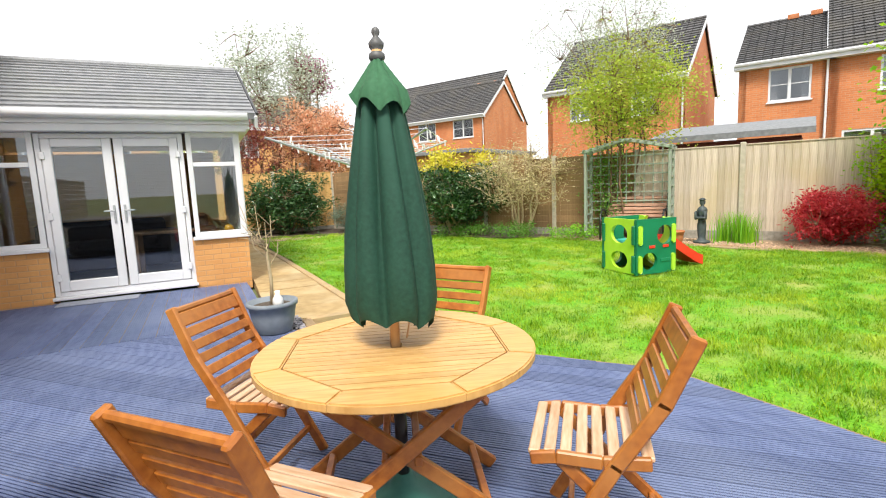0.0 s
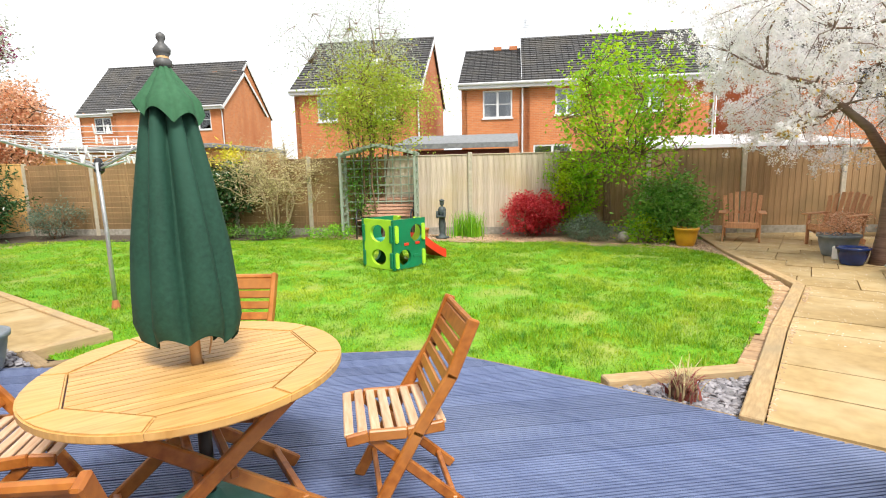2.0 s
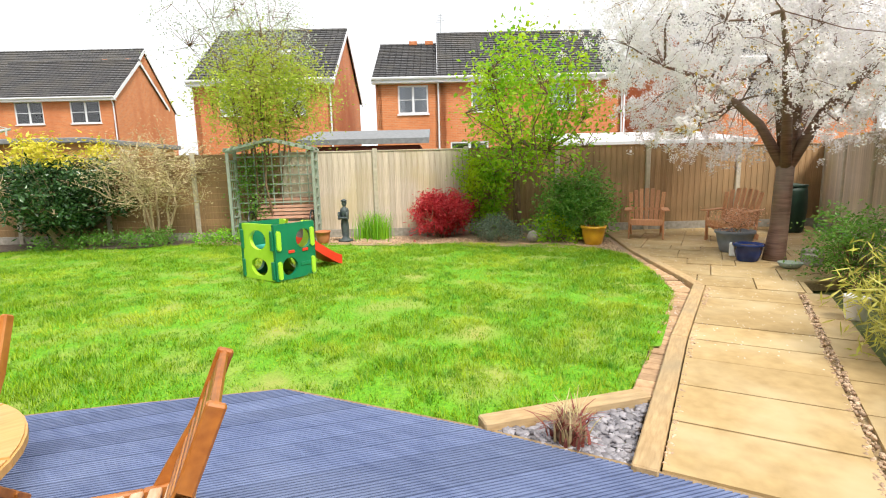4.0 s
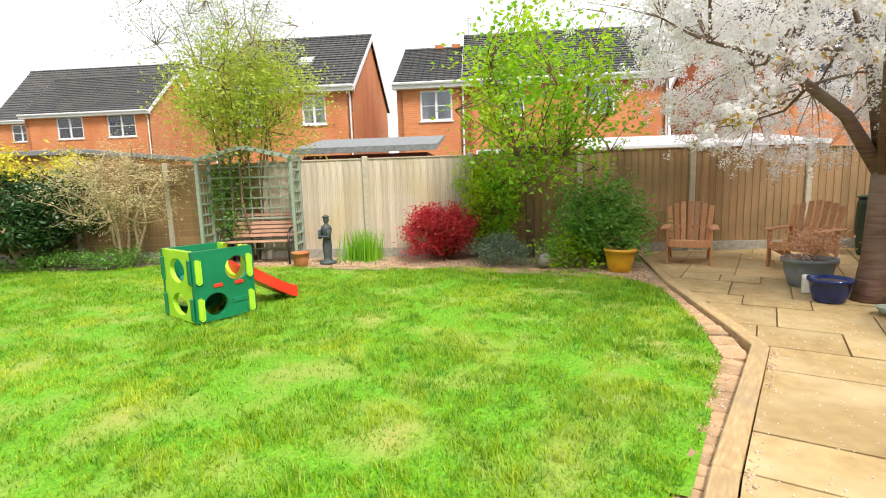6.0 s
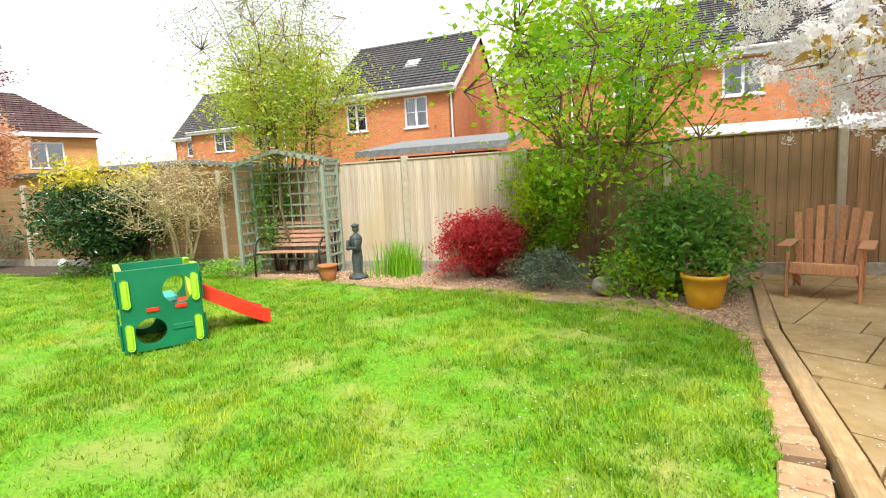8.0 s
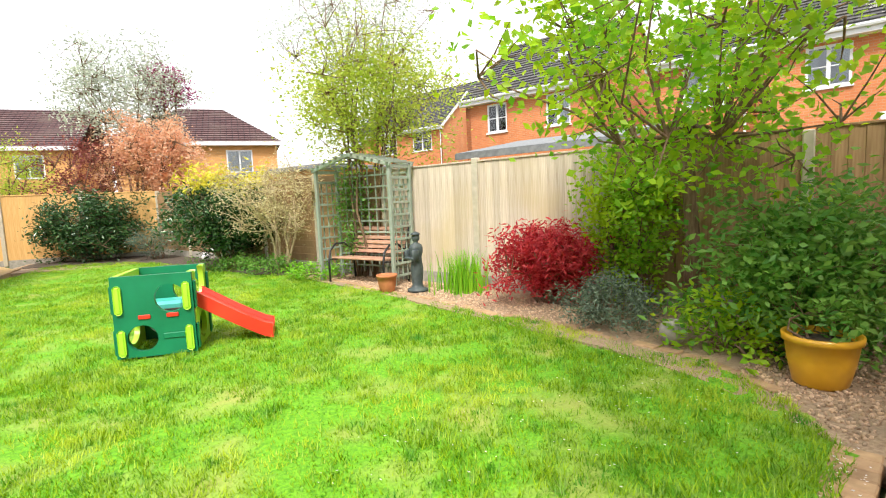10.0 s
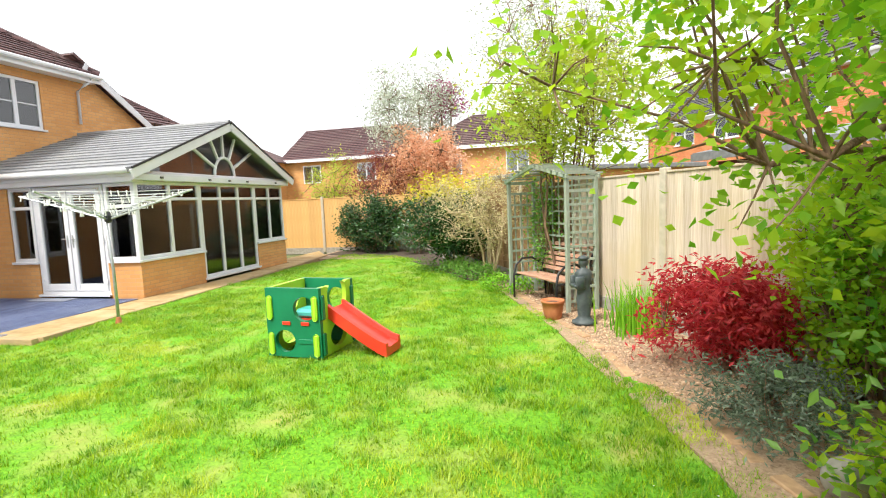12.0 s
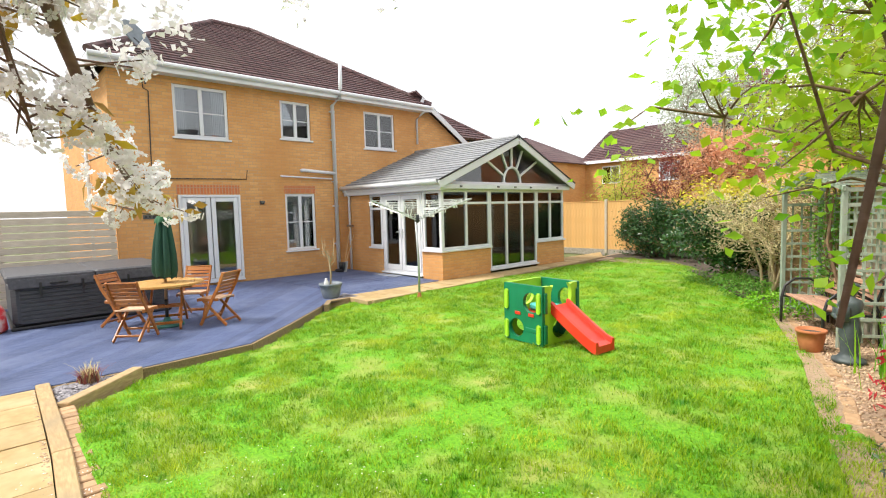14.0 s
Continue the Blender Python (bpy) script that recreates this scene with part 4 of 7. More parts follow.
def french_door(name, origin, rz, width, height, label, handles=True):
    """A pair of white glazed doors in their frame; local x along the wall, y out of it."""
    t = thing(name, origin, label, "door", "", rz)
    t["kind"] = "structure"
    w, f = width / 2, 0.06
    bm = bmesh.new()
    for a in ((-w, -w + f, 0, height), (w - f, w, 0, height), (-w + f, w - f, 0, f), (-w + f, w - f, height - f, height)):
        box(bm, a[0], a[1], -0.09, -0.02, a[2], a[3], bevel=0.006)
    part("door_frame", bm, M_UPVC, t)
    for s in (-1, 1):
        x0, x1 = (0.012, w - f - 0.006) if s > 0 else (-w + f + 0.006, -0.012)
        z0, z1, r = f + 0.006, height - f - 0.006, 0.105
        bm = bmesh.new()
        for a in ((x0, x0 + r, z0, z1), (x1 - r, x1, z0, z1), (x0 + r, x1 - r, z0, z0 + r * 1.3), (x0 + r, x1 - r, z1 - r, z1)):
            box(bm, a[0], a[1], -0.075, -0.005, a[2], a[3], bevel=0.008)
        leaf = part("door_leaf", bm, M_UPVC, t)
        pn = part("pane", boxed(x0 + r, x1 - r, -0.045, -0.037, z0 + r * 1.3, z1 - r), M_GLASS, leaf)
        pn.visible_shadow = False
        hx = s * 0.062
        bm = boxed(hx - 0.014, hx + 0.014, -0.005, 0.008, 0.92, 1.16, bevel=0.004)
        box(bm, min(hx, hx + s * 0.11) - 0.008, max(hx, hx + s * 0.11) + 0.008, 0.02, 0.036, 1.075, 1.095, bevel=0.005)
        box(bm, hx - 0.009, hx + 0.009, 0.0, 0.03, 1.073, 1.097, bevel=0.003)
        part("door_handle", bm, M_GREYMETAL, leaf, "grey lever handle")
        for hz in (0.25, height / 2, height - 0.28):
            ex = s * (w - f - 0.01)
            part("hinge", boxed(ex - 0.028, ex + 0.028, -0.012, 0.010, hz - 0.045, hz + 0.045, bevel=0.005), M_UPVC, t)
    part("threshold", boxed(-w - 0.02, w + 0.02, -0.09, 0.06, -0.04, 0.0, bevel=0.006), M_UPVC, t)
    return t


french_door("door_1", (HX, 4.02, 0.10), 90, 1.44, 2.12, "white double patio door with dark glass panes")
roof = thing("house_roof", (0, 0, 0), "maroon tiled hipped roof of the house", "roof")
roof["kind"] = "structure"
A, EZ = Vector((-7.5, 5.75, 7.85)), 5.16
c1, c2, c3, c4 = Vector((-3.10, 1.70, EZ)), Vector((-3.10, 11.1, EZ)), Vector((-11.8, 11.1, EZ)), Vector((-11.8, 1.70, EZ))
A2 = Vector((-7.5, 7.0, 7.85))


def slope(poly, material, thick=0.07):
    bm = bmesh.new()
    n = (poly[1] - poly[0]).cross(poly[2] - poly[0]).normalized()
    if n.z < 0:
        n = -n
    hi = [bm.verts.new(p) for p in poly]
    lo = [bm.verts.new(p - n * thick) for p in poly]
    bm.faces.new(hi)
    bm.faces.new(lo[::-1])
    for k in range(len(poly)):
        bm.faces.new((lo[k], lo[(k + 1) % len(poly)], hi[(k + 1) % len(poly)], hi[k]))
    bmesh.ops.recalc_face_normals(bm, faces=bm.faces)
    return bm


def tiled_slope(p0, p1, q0, q1, rows, material, parent, thick=0.035, name="tile_course"):
    """A slope laid course by course from the eave p0-p1 up to q0-q1; each course laps the one below."""
    for k in range(rows):
        s, e = k / rows, (k + 1.15) / rows
        e = min(e, 1.0)
        a, b = p0.lerp(q0, s), p1.lerp(q1, s)
        c, d = p1.lerp(q1, e), p0.lerp(q0, e)
        n = (b - a).cross(d - a)
        if n.length < 1e-6:
            continue
        n.normalize()
        if n.z < 0:
            n = -n
        bm = bmesh.new()
        v = [bm.verts.new(w) for w in (a + n * thick, b + n * thick, c + n * 0.004, d + n * 0.004, a, b)]
        bm.faces.new((v[0], v[1], v[2], v[3]))
        bm.faces.new((v[4], v[5], v[1], v[0]))
        bmesh.ops.recalc_face_normals(bm, faces=bm.faces)
        part(name, bm, material, parent)


for poly, mat in (((c1, c2, A2, A), M_TILE_RED_Y), ((c4, c1, A), M_TILE_RED_X), ((c2, c3, A2), M_TILE_RED_X), ((c3, c4, A, A2), M_TILE_RED_Y)):
    part("roof_slope", slope(list(poly), mat), mat, roof)
tiled_slope(c1, c2, A, A2, 26, M_TILE_RED_Y, roof)
for p, q in ((c1, A), (c2, A2), (A, A2)):
    part("ridge_tile", tubed([p + Vector((0, 0, 0.02)), q + Vector((0, 0, 0.02))], 0.09, 8), M_TILE_RED_Y, roof)
part("soffit", boxed(-3.45, -3.12, 1.72, 11.08, 4.95, 5.0), M_UPVC, roof)
part("fascia", boxed(-3.12, -3.09, 1.70, 11.1, 4.93, 5.13, bevel=0.004), M_UPVC, roof)
part("fascia", boxed(-11.8, -3.12, 1.69, 1.72, 4.93, 5.13), M_UPVC, roof)
part("gutter", tubed([(-3.04, 1.68, 5.10), (-3.04, 11.1, 5.07)], 0.055, 8), M_UPVC, roof)
# the lower roof that runs down past the end of the front
wing = thing("side_roof", (0, 0, 0), "maroon tiled lower roof with a white bargeboard", "roof")
wing["kind"] = "structure"
w0, w1 = Vector((-3.25, 10.6, 5.62)), Vector((-3.25, 14.2, 3.35))
part("roof_slope", slope([w0, w1, w1 + Vector((-1.3, 0, 0)), w0 + Vector((-1.3, 0, 0))], M_TILE_RED_X), M_TILE_RED_X, wing)
h0, h1, h2, h3 = Vector((-4.5, 10.2, 4.5)), Vector((-4.5, 15.9, 4.5)), Vector((-10.5, 15.9, 4.5)), Vector((-10.5, 10.2, 4.5))
k0, k1 = Vector((-7.5, 10.2, 6.64)), Vector((-7.5, 12.9, 6.64))
for poly, mat in (((h0, h1, k1, k0), M_TILE_RED_Y), ((h1, h2, k1), M_TILE_RED_X), ((h2, h3, k0, k1), M_TILE_RED_Y)):
    part("roof_slope", slope(list(poly), mat), mat, wing)
tiled_slope(h0, h1, k0, k1, 18, M_TILE_RED_Y, wing)
part("ridge_tile", tubed([h1, k1], 0.09, 8), M_TILE_RED_Y, wing)
bm = prism([(11.1, -0.1), (14.0, -0.1), (14.0, 3.30), (11.1, 5.13)], HX - 0.28, HX)
bmesh.ops.transform(bm, matrix=Matrix(((0, 0, 1, 0), (1, 0, 0, 0), (0, 1, 0, 0), (0, 0, 0, 1))), verts=bm.verts)
setting(part("wall_gable", bm, M_BRICK), "buff brick gable wall under the sloping bargeboard", "wall")
setting(part("wall_wing", boxed(-10.2, -4.9, 12.95, 15.6, -0.1, 4.45), M_BRICK), "brick walls of the lower wing of the house", "wall")
part("bargeboard", beamed(w0 + Vector((0.03, 0.2, -0.28)), w1 + Vector((0.03, 0, -0.16)), 0.03, 0.17), M_UPVC, wing)


def pipe_run(name, pts, r, label, category, material=M_UPVC, extra=()):
    t = thing(name, (0, 0, 0), label, category)
    part("pipe", tubed(pts, r, 10), material, t, "", True)
    for p, q in extra:
        part("bracket", beamed(p, q, 0.09, 0.04, 0.004), material, t)
    return t


pipe_run("downpipe", [(-3.05, 10.9, 5.05), (-3.2, 10.75, 4.85), (-3.38, 10.7, 4.7), (-3.38, 10.7, 3.9)], 0.035, "white plastic rainwater downpipe under the gutter", "pipe")
pipe_run("soil_pipe", [(-3.37, 7.52, 0.0), (-3.37, 7.52, 4.78), (-3.0, 7.56, 4.95), (-3.0, 7.58, 5.2), (-3.0, 7.6, 5.86)], 0.055, "tall white soil pipe up the house wall", "pipe",
         extra=[((-3.42, 7.44, z), (-3.42, 7.60, z)) for z in (0.8, 1.9, 2.6, 3.8, 4.6)])
pipe_run("waste_pipe", [(-3.40, 6.45, 2.88), (-3.36, 6.5, 2.9), (-3.36, 7.5, 2.84)], 0.045, "white waste pipe branching to the soil pipe", "pipe")
pipe_run("waste_pipe", [(-3.40, 5.85, 2.72), (-3.38, 5.9, 2.72), (-3.38, 7.4, 2.68)], 0.022, "thin white waste pipe along the brick wall", "pipe")
pipe_run("side_downpipe", [(-6.2, 1.98, 4.9), (-6.2, 1.98, 0.0)], 0.04, "white downpipe on the side wall", "pipe")
pipe_run("cable", [(-3.43, 2.72, 4.9), (-3.43, 2.74, 4.6), (-3.43, 2.84, 4.55), (-3.43, 2.80, 2.9), (-3.43, 2.92, 2.6), (-3.43, 3.0, 1.6)], 0.011, "black cable down the brick wall", "cable", M_BLACK)
pipe_run("cable", [(-3.43, 2.08, 2.58), (-3.43, 3.2, 2.60), (-3.43, 4.95, 2.62), (-3.43, 4.98, 2.85)], 0.010, "black cable along the brick wall", "cable", M_BLACK)
dish = thing("satellite_dish", (-3.25, 2.75, 5.35), "grey satellite dish on a pole above the gutter", "satellite dish")
bm = lathe([(0.02, 0.0), (0.18, 0.02), (0.30, 0.07), (0.36, 0.12), (0.355, 0.125), (0.18, 0.035), (0.01, 0.015)], 28)
bmesh.ops.transform(bm, matrix=pose(0.0, -0.18, 0.25, -15, 62, 20), verts=bm.verts)
part("dish", bm, M_GREYPOT, dish, "", True)
part("mast", tubed([(0, 0, -0.7), (0, 0, 0.12), (0, -0.16, 0.26)], 0.02, 8), M_BLACK, dish)
part("arm", tubed([(0, -0.15, 0.05), (0.3, -0.1, 0.02)], 0.012, 6), M_GREYMETAL, dish)
for y, z in ((2.72, 2.0), (5.33, 2.02)):
    t = thing("wall_light", (HX, y, z), "small dark square wall light on the brick", "wall light", "wall lights")
    part("backplate", boxed(0, 0.02, -0.06, 0.06, -0.05, 0.05, bevel=0.004), M_BLACK, t)
    part("lamp_head", boxed(0.02, 0.08, -0.05, 0.05, -0.02, 0.045, bevel=0.006), M_FINIAL, t)
t = thing("key_hooks", (HX, 2.72, 1.72), "dark row of small boxes on the brick wall", "socket")
part("plate", boxed(0, 0.03, -0.16, 0.16, -0.05, 0.05, bevel=0.005), M_FINIAL, t)
for k in range(4):
    part("knob", boxed(0.03, 0.05, -0.13 + k * 0.08, -0.09 + k * 0.08, -0.02, 0.02, bevel=0.004), M_BLACK, t)

# slatted screen from the house corner
screen = thing("slatted_fence", (HX, 0, 0), "pale horizontal slatted timber fence beside the hot tub", "fence")
slat_me = finish("slat", boxed(-0.014, 0.014, -4.4, 2.02, 0, 0.125, bevel=0.005), M_FENCE_PALE)
for k in range(13):
    piece("slat", slat_me, screen, pose(0, 0, 0.06 + k * 0.142, 0, 4))
for y in (1.95, 0.1, -1.8, -3.7):
    part("post", boxed(-0.11, -0.02, y - 0.045, y + 0.045, -0.1, 1.92, bevel=0.006), M_FENCE_PALE, screen)
t = thing("neighbour_wall", (-9, -8, 0), "red brick house end beyond the slatted fence", "house")
part("wall", boxed(-6, 0, -8, 6.5, -0.1, 2.6), M_BRICK, t)
part("roof", slope([Vector((0.3, -8, 2.5)), Vector((0.3, 6.6, 2.5)), Vector((-3, 6.6, 4.1)), Vector((-3, -8, 4.1))], M_TILE_GREY), M_TILE_RED_Y, t)

# ---- conservatory ----
CX, CY0, CY1, CZ = 0.64, 7.96, 13.15, 2.30
SILL = 0.72


def frame_bars(bm, pts_boxes, depth):
    for b in pts_boxes:
        box(bm, *b, bevel=0.006)


def dwarf(bx, label):
    bm = boxed(*bx)
    return setting(part("dwarf_wall", bm, M_BRICK), label, "wall")


dwarf((-0.10, CX, CY0, CY0 + 0.25, -0.1, SILL - 0.03), "low brick wall under the conservatory window")
dwarf((-2.36, -1.77, CY0, CY0 + 0.25, -0.1, SILL - 0.03), "low brick wall beside the garden doors")
dwarf((-3.45, -2.36, CY0, CY0 + 0.25, -0.1, CZ - 0.04), "brick pier joining the house and conservatory")
dwarf((CX - 0.25, CX, CY0 + 0.25, 9.72, -0.1, SILL - 0.03), "low brick wall under the long window")
dwarf((CX - 0.25, CX, 11.78, CY1, -0.1, SILL - 0.03), "low brick wall beside the sliding door")
dwarf((-3.45, CX - 0.25, CY1 - 0.25, CY1, -0.1, CZ - 0.04), "far brick wall of the conservatory")


def glazed(name, axis, at, a0, a1, z0, z1, mull, trans, label, sill=True):
    """A white glazed screen along x or y at a fixed place: posts, transom, panes."""
    t = thing(name, (0, 0, 0), label, "window", "conservatory windows")
    t["kind"] = "structure"

    def put(nm, u0, u1, v0, v1, d0, d1, mat, bevel=0.006):
        if axis == "x":
            b = (u0, u1, at - d1, at - d0, v0, v1)
        else:
            b = (at + d0, at + d1, u0, u1, v0, v1)
        return part(nm, boxed(*b, bevel=bevel), mat, t)

    f = 0.065
    put("post", a0, a0 + f, z0, z1, -0.09, -0.01, M_UPVC)
    put("post", a1 - f, a1, z0, z1, -0.09, -0.01, M_UPVC)
    put("rail", a0 + f, a1 - f, z0, z0 + f, -0.09, -0.01, M_UPVC)
    put("rail", a0 + f, a1 - f, z1 - f, z1, -0.09, -0.01, M_UPVC)
    us = [a0 + f] + list(mull) + [a1 - f]
    zs = [z0 + f] + list(trans) + [z1 - f]
    for u in mull:
        put("mullion", u - 0.035, u + 0.035, z0 + f, z1 - f, -0.085, -0.006, M_UPVC)
    for v in trans:
        put("transom", a0 + f, a1 - f, v - 0.03, v + 0.03, -0.08, -0.003, M_UPVC)
    for u0, u1 in zip(us, us[1:]):
        for v0, v1 in zip(zs, zs[1:]):
            pn = put("pane", u0, u1, v0, v1, -0.05, -0.043, M_GLASS, 0)
            pn.visible_shadow = False
    if sill:
        put("window_sill", a0 - 0.03, a1 + 0.03, z0 - 0.045, z0, -0.1, 0.05, M_UPVC)
    return t


glazed("window_5", "x", CY0, -0.06, CX, SILL, CZ - 0.12, (), (1.74,), "white glazed conservatory side window with a top light")
glazed("window_6", "x", CY0, -2.34, -1.77, SILL, CZ - 0.12, (), (1.78,), "white glazed conservatory window beside the doors")
glazed("window_7", "y", CX, CY0, 9.72, SILL, CZ - 0.10, (8.84,), (1.86,), "white glazed conservatory front window of two lights")
glazed("door_2", "y", CX, 9.72, 11.78, 0.10, CZ - 0.10, (10.42, 11.10), (1.86,), "white sliding patio door of three dark panes", True)
glazed("window_8", "y", CX, 11.78, CY1, SILL, CZ - 0.10, (12.46,), (1.86,), "white glazed conservatory end window of two lights")
french_door("door_3", (-0.93, CY0, 0.07), 180, 1.66, 2.10, "white glazed double garden doors of the conservatory, closed")
t = thing("door_mat", (-1.25, 7.72, 0.0), "thin grey door mat lying on the deck", "mat")
part("mat", boxed(-0.45, 0.45, -0.14, 0.14, 0.0, 0.018, bevel=0.006), M_MAT, t)
ring = thing("eaves_beam", (0, 0, 0), "white boxed eaves beam and gutter of the conservatory", "trim")
ring["kind"] = "structure"
part("beam", boxed(-3.45, CX + 0.10, CY0 - 0.14, CY0 + 0.12, CZ - 0.12, CZ + 0.03, bevel=0.012), M_UPVC, ring)
part("beam", boxed(CX - 0.12, CX + 0.14, CY0 - 0.14, CY1 + 0.14, CZ - 0.095, CZ + 0.035, bevel=0.012), M_UPVC, ring)
part("gutter", tubed([(-3.45, CY0 - 0.22, CZ + 0.10), (CX + 0.12, CY0 - 0.22, CZ + 0.08)], 0.06, 10), M_UPVC, ring, "", True)
part("fascia", boxed(-3.45, CX + 0.14, CY0 - 0.17, CY0 - 0.14, CZ - 0.02, CZ + 0.14), M_UPVC, ring)
for y in (8.5, 9.9, 10.6, 11.3, 12.6):
    part("downlight", boxed(CX + 0.14, CX + 0.17, y - 0.03, y + 0.03, CZ - 0.05, CZ - 0.01), M_FINIAL, ring)
pipe_run("downpipe", [(-3.3, CY0 - 0.22, CZ + 0.06), (-3.3, CY0 - 0.05, CZ - 0.15), (-3.3, CY0 - 0.05, 0.0)], 0.035, "white downpipe at the conservatory corner", "pipe")
croof = thing("conservatory_roof", (0, 0, 0), "pale grey tiled gable roof of the conservatory", "roof")
croof["kind"] = "structure"
RY, RZ = (CY0 + CY1) / 2 + 0.12, 3.62
e0, e1 = Vector((-3.45, CY0 - 0.25, CZ + 0.10)), Vector((CX + 0.22, CY0 - 0.25, CZ + 0.10))
r0, r1 = Vector((-3.45, RY, RZ)), Vector((CX + 0.22, RY, RZ))
g0, g1 = Vector((-3.45, CY1 + 0.25, CZ + 0.10)), Vector((CX + 0.22, CY1 + 0.25, CZ + 0.10))
part("deck_board", slope([e0, e1, r1, r0], M_UPVC, 0.06), M_SLATE_ROOF, croof)
part("deck_board", slope([g0, g1, r1, r0], M_UPVC, 0.06), M_SLATE_ROOF, croof)
tiled_slope(e0, e1, r0, r1, 15, M_SLATE_ROOF, croof, 0.03)
tiled_slope(g0, g1, r0, r1, 15, M_SLATE_ROOF, croof, 0.03)
part("ridge_tile", tubed([r0, r1], 0.07, 8), M_SLATE_ROOF, croof)
for p in (e1, g1):
    d = (r1 - p).normalized()
    part("bargeboard", beamed(p + Vector((0.01, 0, -0.10)), r1 + Vector((0.01, 0, -0.10)), 0.04, 0.17, 0.004), M_UPVC, croof)
    part("verge", beamed(p + Vector((0.03, 0, 0.015)), r1 + Vector((0.03, 0, 0.015)), 0.03, 0.04), M_BLACK, croof)
gable = thing("gable_window", (CX, RY, CZ), "white sunburst gable window with grey glass", "window")
gable["kind"] = "structure"
gh, gw = RZ - CZ - 0.16, (CY1 - CY0) / 2 + 0.05
bm = bmesh.new()
v = [bm.verts.new(p) for p in ((-0.05, -gw, 0.04), (-0.05, gw, 0.04), (-0.05, 0, gh))]
bm.faces.new(v)
part("pane", bm, M_GLASS, gable).visible_shadow = False
part("rail", boxed(-0.09, 0.01, -gw, gw, 0.03, 0.10, bevel=0.006), M_UPVC, gable)
arc = [(-0.02, 0.36 * math.cos(a), 0.10 + 0.42 * math.sin(a)) for a in [math.pi * k / 12 for k in range(13)]]
part("arch", tubed(arc, 0.035, 6), M_UPVC, gable)
for a in (25, 58, 90, 122, 155):
    ca, sa = math.cos(radians(a)), math.sin(radians(a))
    s = 0.36
    far = s
    while far < 3 and 0.10 + far * 1.17 * sa < gh * (1 - abs(far * ca) / gw) + 0.03:
        far += 0.02
    part("ray_bar", beamed((-0.03, s * ca, 0.10 + 0.42 * sa), (-0.03, far * ca, 0.10 + far * 1.17 * sa), 0.055, 0.055, 0.004, (1, 0, 0)), M_UPVC, gable)
setting(part("floor", boxed(-3.45, CX - 0.25, CY0 + 0.25, CY1 - 0.25, 0.0, 0.06), M_FLOORIN), "pale tiled conservatory floor", "floor")
setting(part("ceiling", slope([e0 + Vector((0, 0.4, 0)), e1 + Vector((-0.4, 0.4, 0)), r1 + Vector((-0.4, 0, -0.2)), r0 + Vector((0, 0, -0.2))], M_WALLIN, 0.02), M_WALLIN), "plastered sloping ceiling of the conservatory", "ceiling")


def sofa(at, rz, w, label):
    t = thing("sofa", at, label, "sofa", "", rz)
    part("base", boxed(-w / 2, w / 2, -0.42, 0.42, 0.05, 0.40, bevel=0.03), M_SOFA, t)
    part("backrest", boxed(-w / 2, w / 2, 0.24, 0.44, 0.40, 0.86, bevel=0.05), M_SOFA, t)
    for s in (-1, 1):
        part("armrest", boxed(s * w / 2 - 0.09, s * w / 2 + 0.09, -0.42, 0.40, 0.05, 0.60, bevel=0.04), M_SOFA, t)
    n = 2 if w < 1.9 else 3
    for k in range(n):
        c = -w / 2 + 0.1 + (k + 0.5) * (w - 0.2) / n
        part("cushion", boxed(c - (w - 0.2) / n / 2 + 0.01, c + (w - 0.2) / n / 2 - 0.01, -0.40, 0.22, 0.40, 0.54, bevel=0.04), M_SOFA, t)


sofa((-1.6, 10.6, 0.06), 0, 2.0, "charcoal fabric sofa inside the conservatory")
sofa((-0.3, 11.2, 0.06), -90, 1.7, "charcoal fabric sofa behind the sliding door")
tb = thing("dining_table", (-0.35, 8.95, 0.06), "dark dining table inside the conservatory", "table")
part("tabletop", boxed(-0.6, 0.6, -0.4, 0.4, 0.70, 0.74, bevel=0.01), M_BARK, tb)
for sx in (-0.52, 0.52):
    for sy in (-0.33, 0.33):
        part("leg", boxed(sx - 0.03, sx + 0.03, sy - 0.03, sy + 0.03, 0, 0.70), M_BARK, tb)
t = thing("toy_ball", (0.40, 8.22, SILL + 0.0), "small yellow toy on the conservatory sill", "toy")
part("ball", lathe([(0.01, 0), (0.05, 0.02), (0.07, 0.07), (0.05, 0.12), (0.01, 0.14)], 14), M_YPOT, t, "", True)

# ---- neighbours beyond the fence ----
FA = math.degrees(math.atan2(FD.y, FD.x))


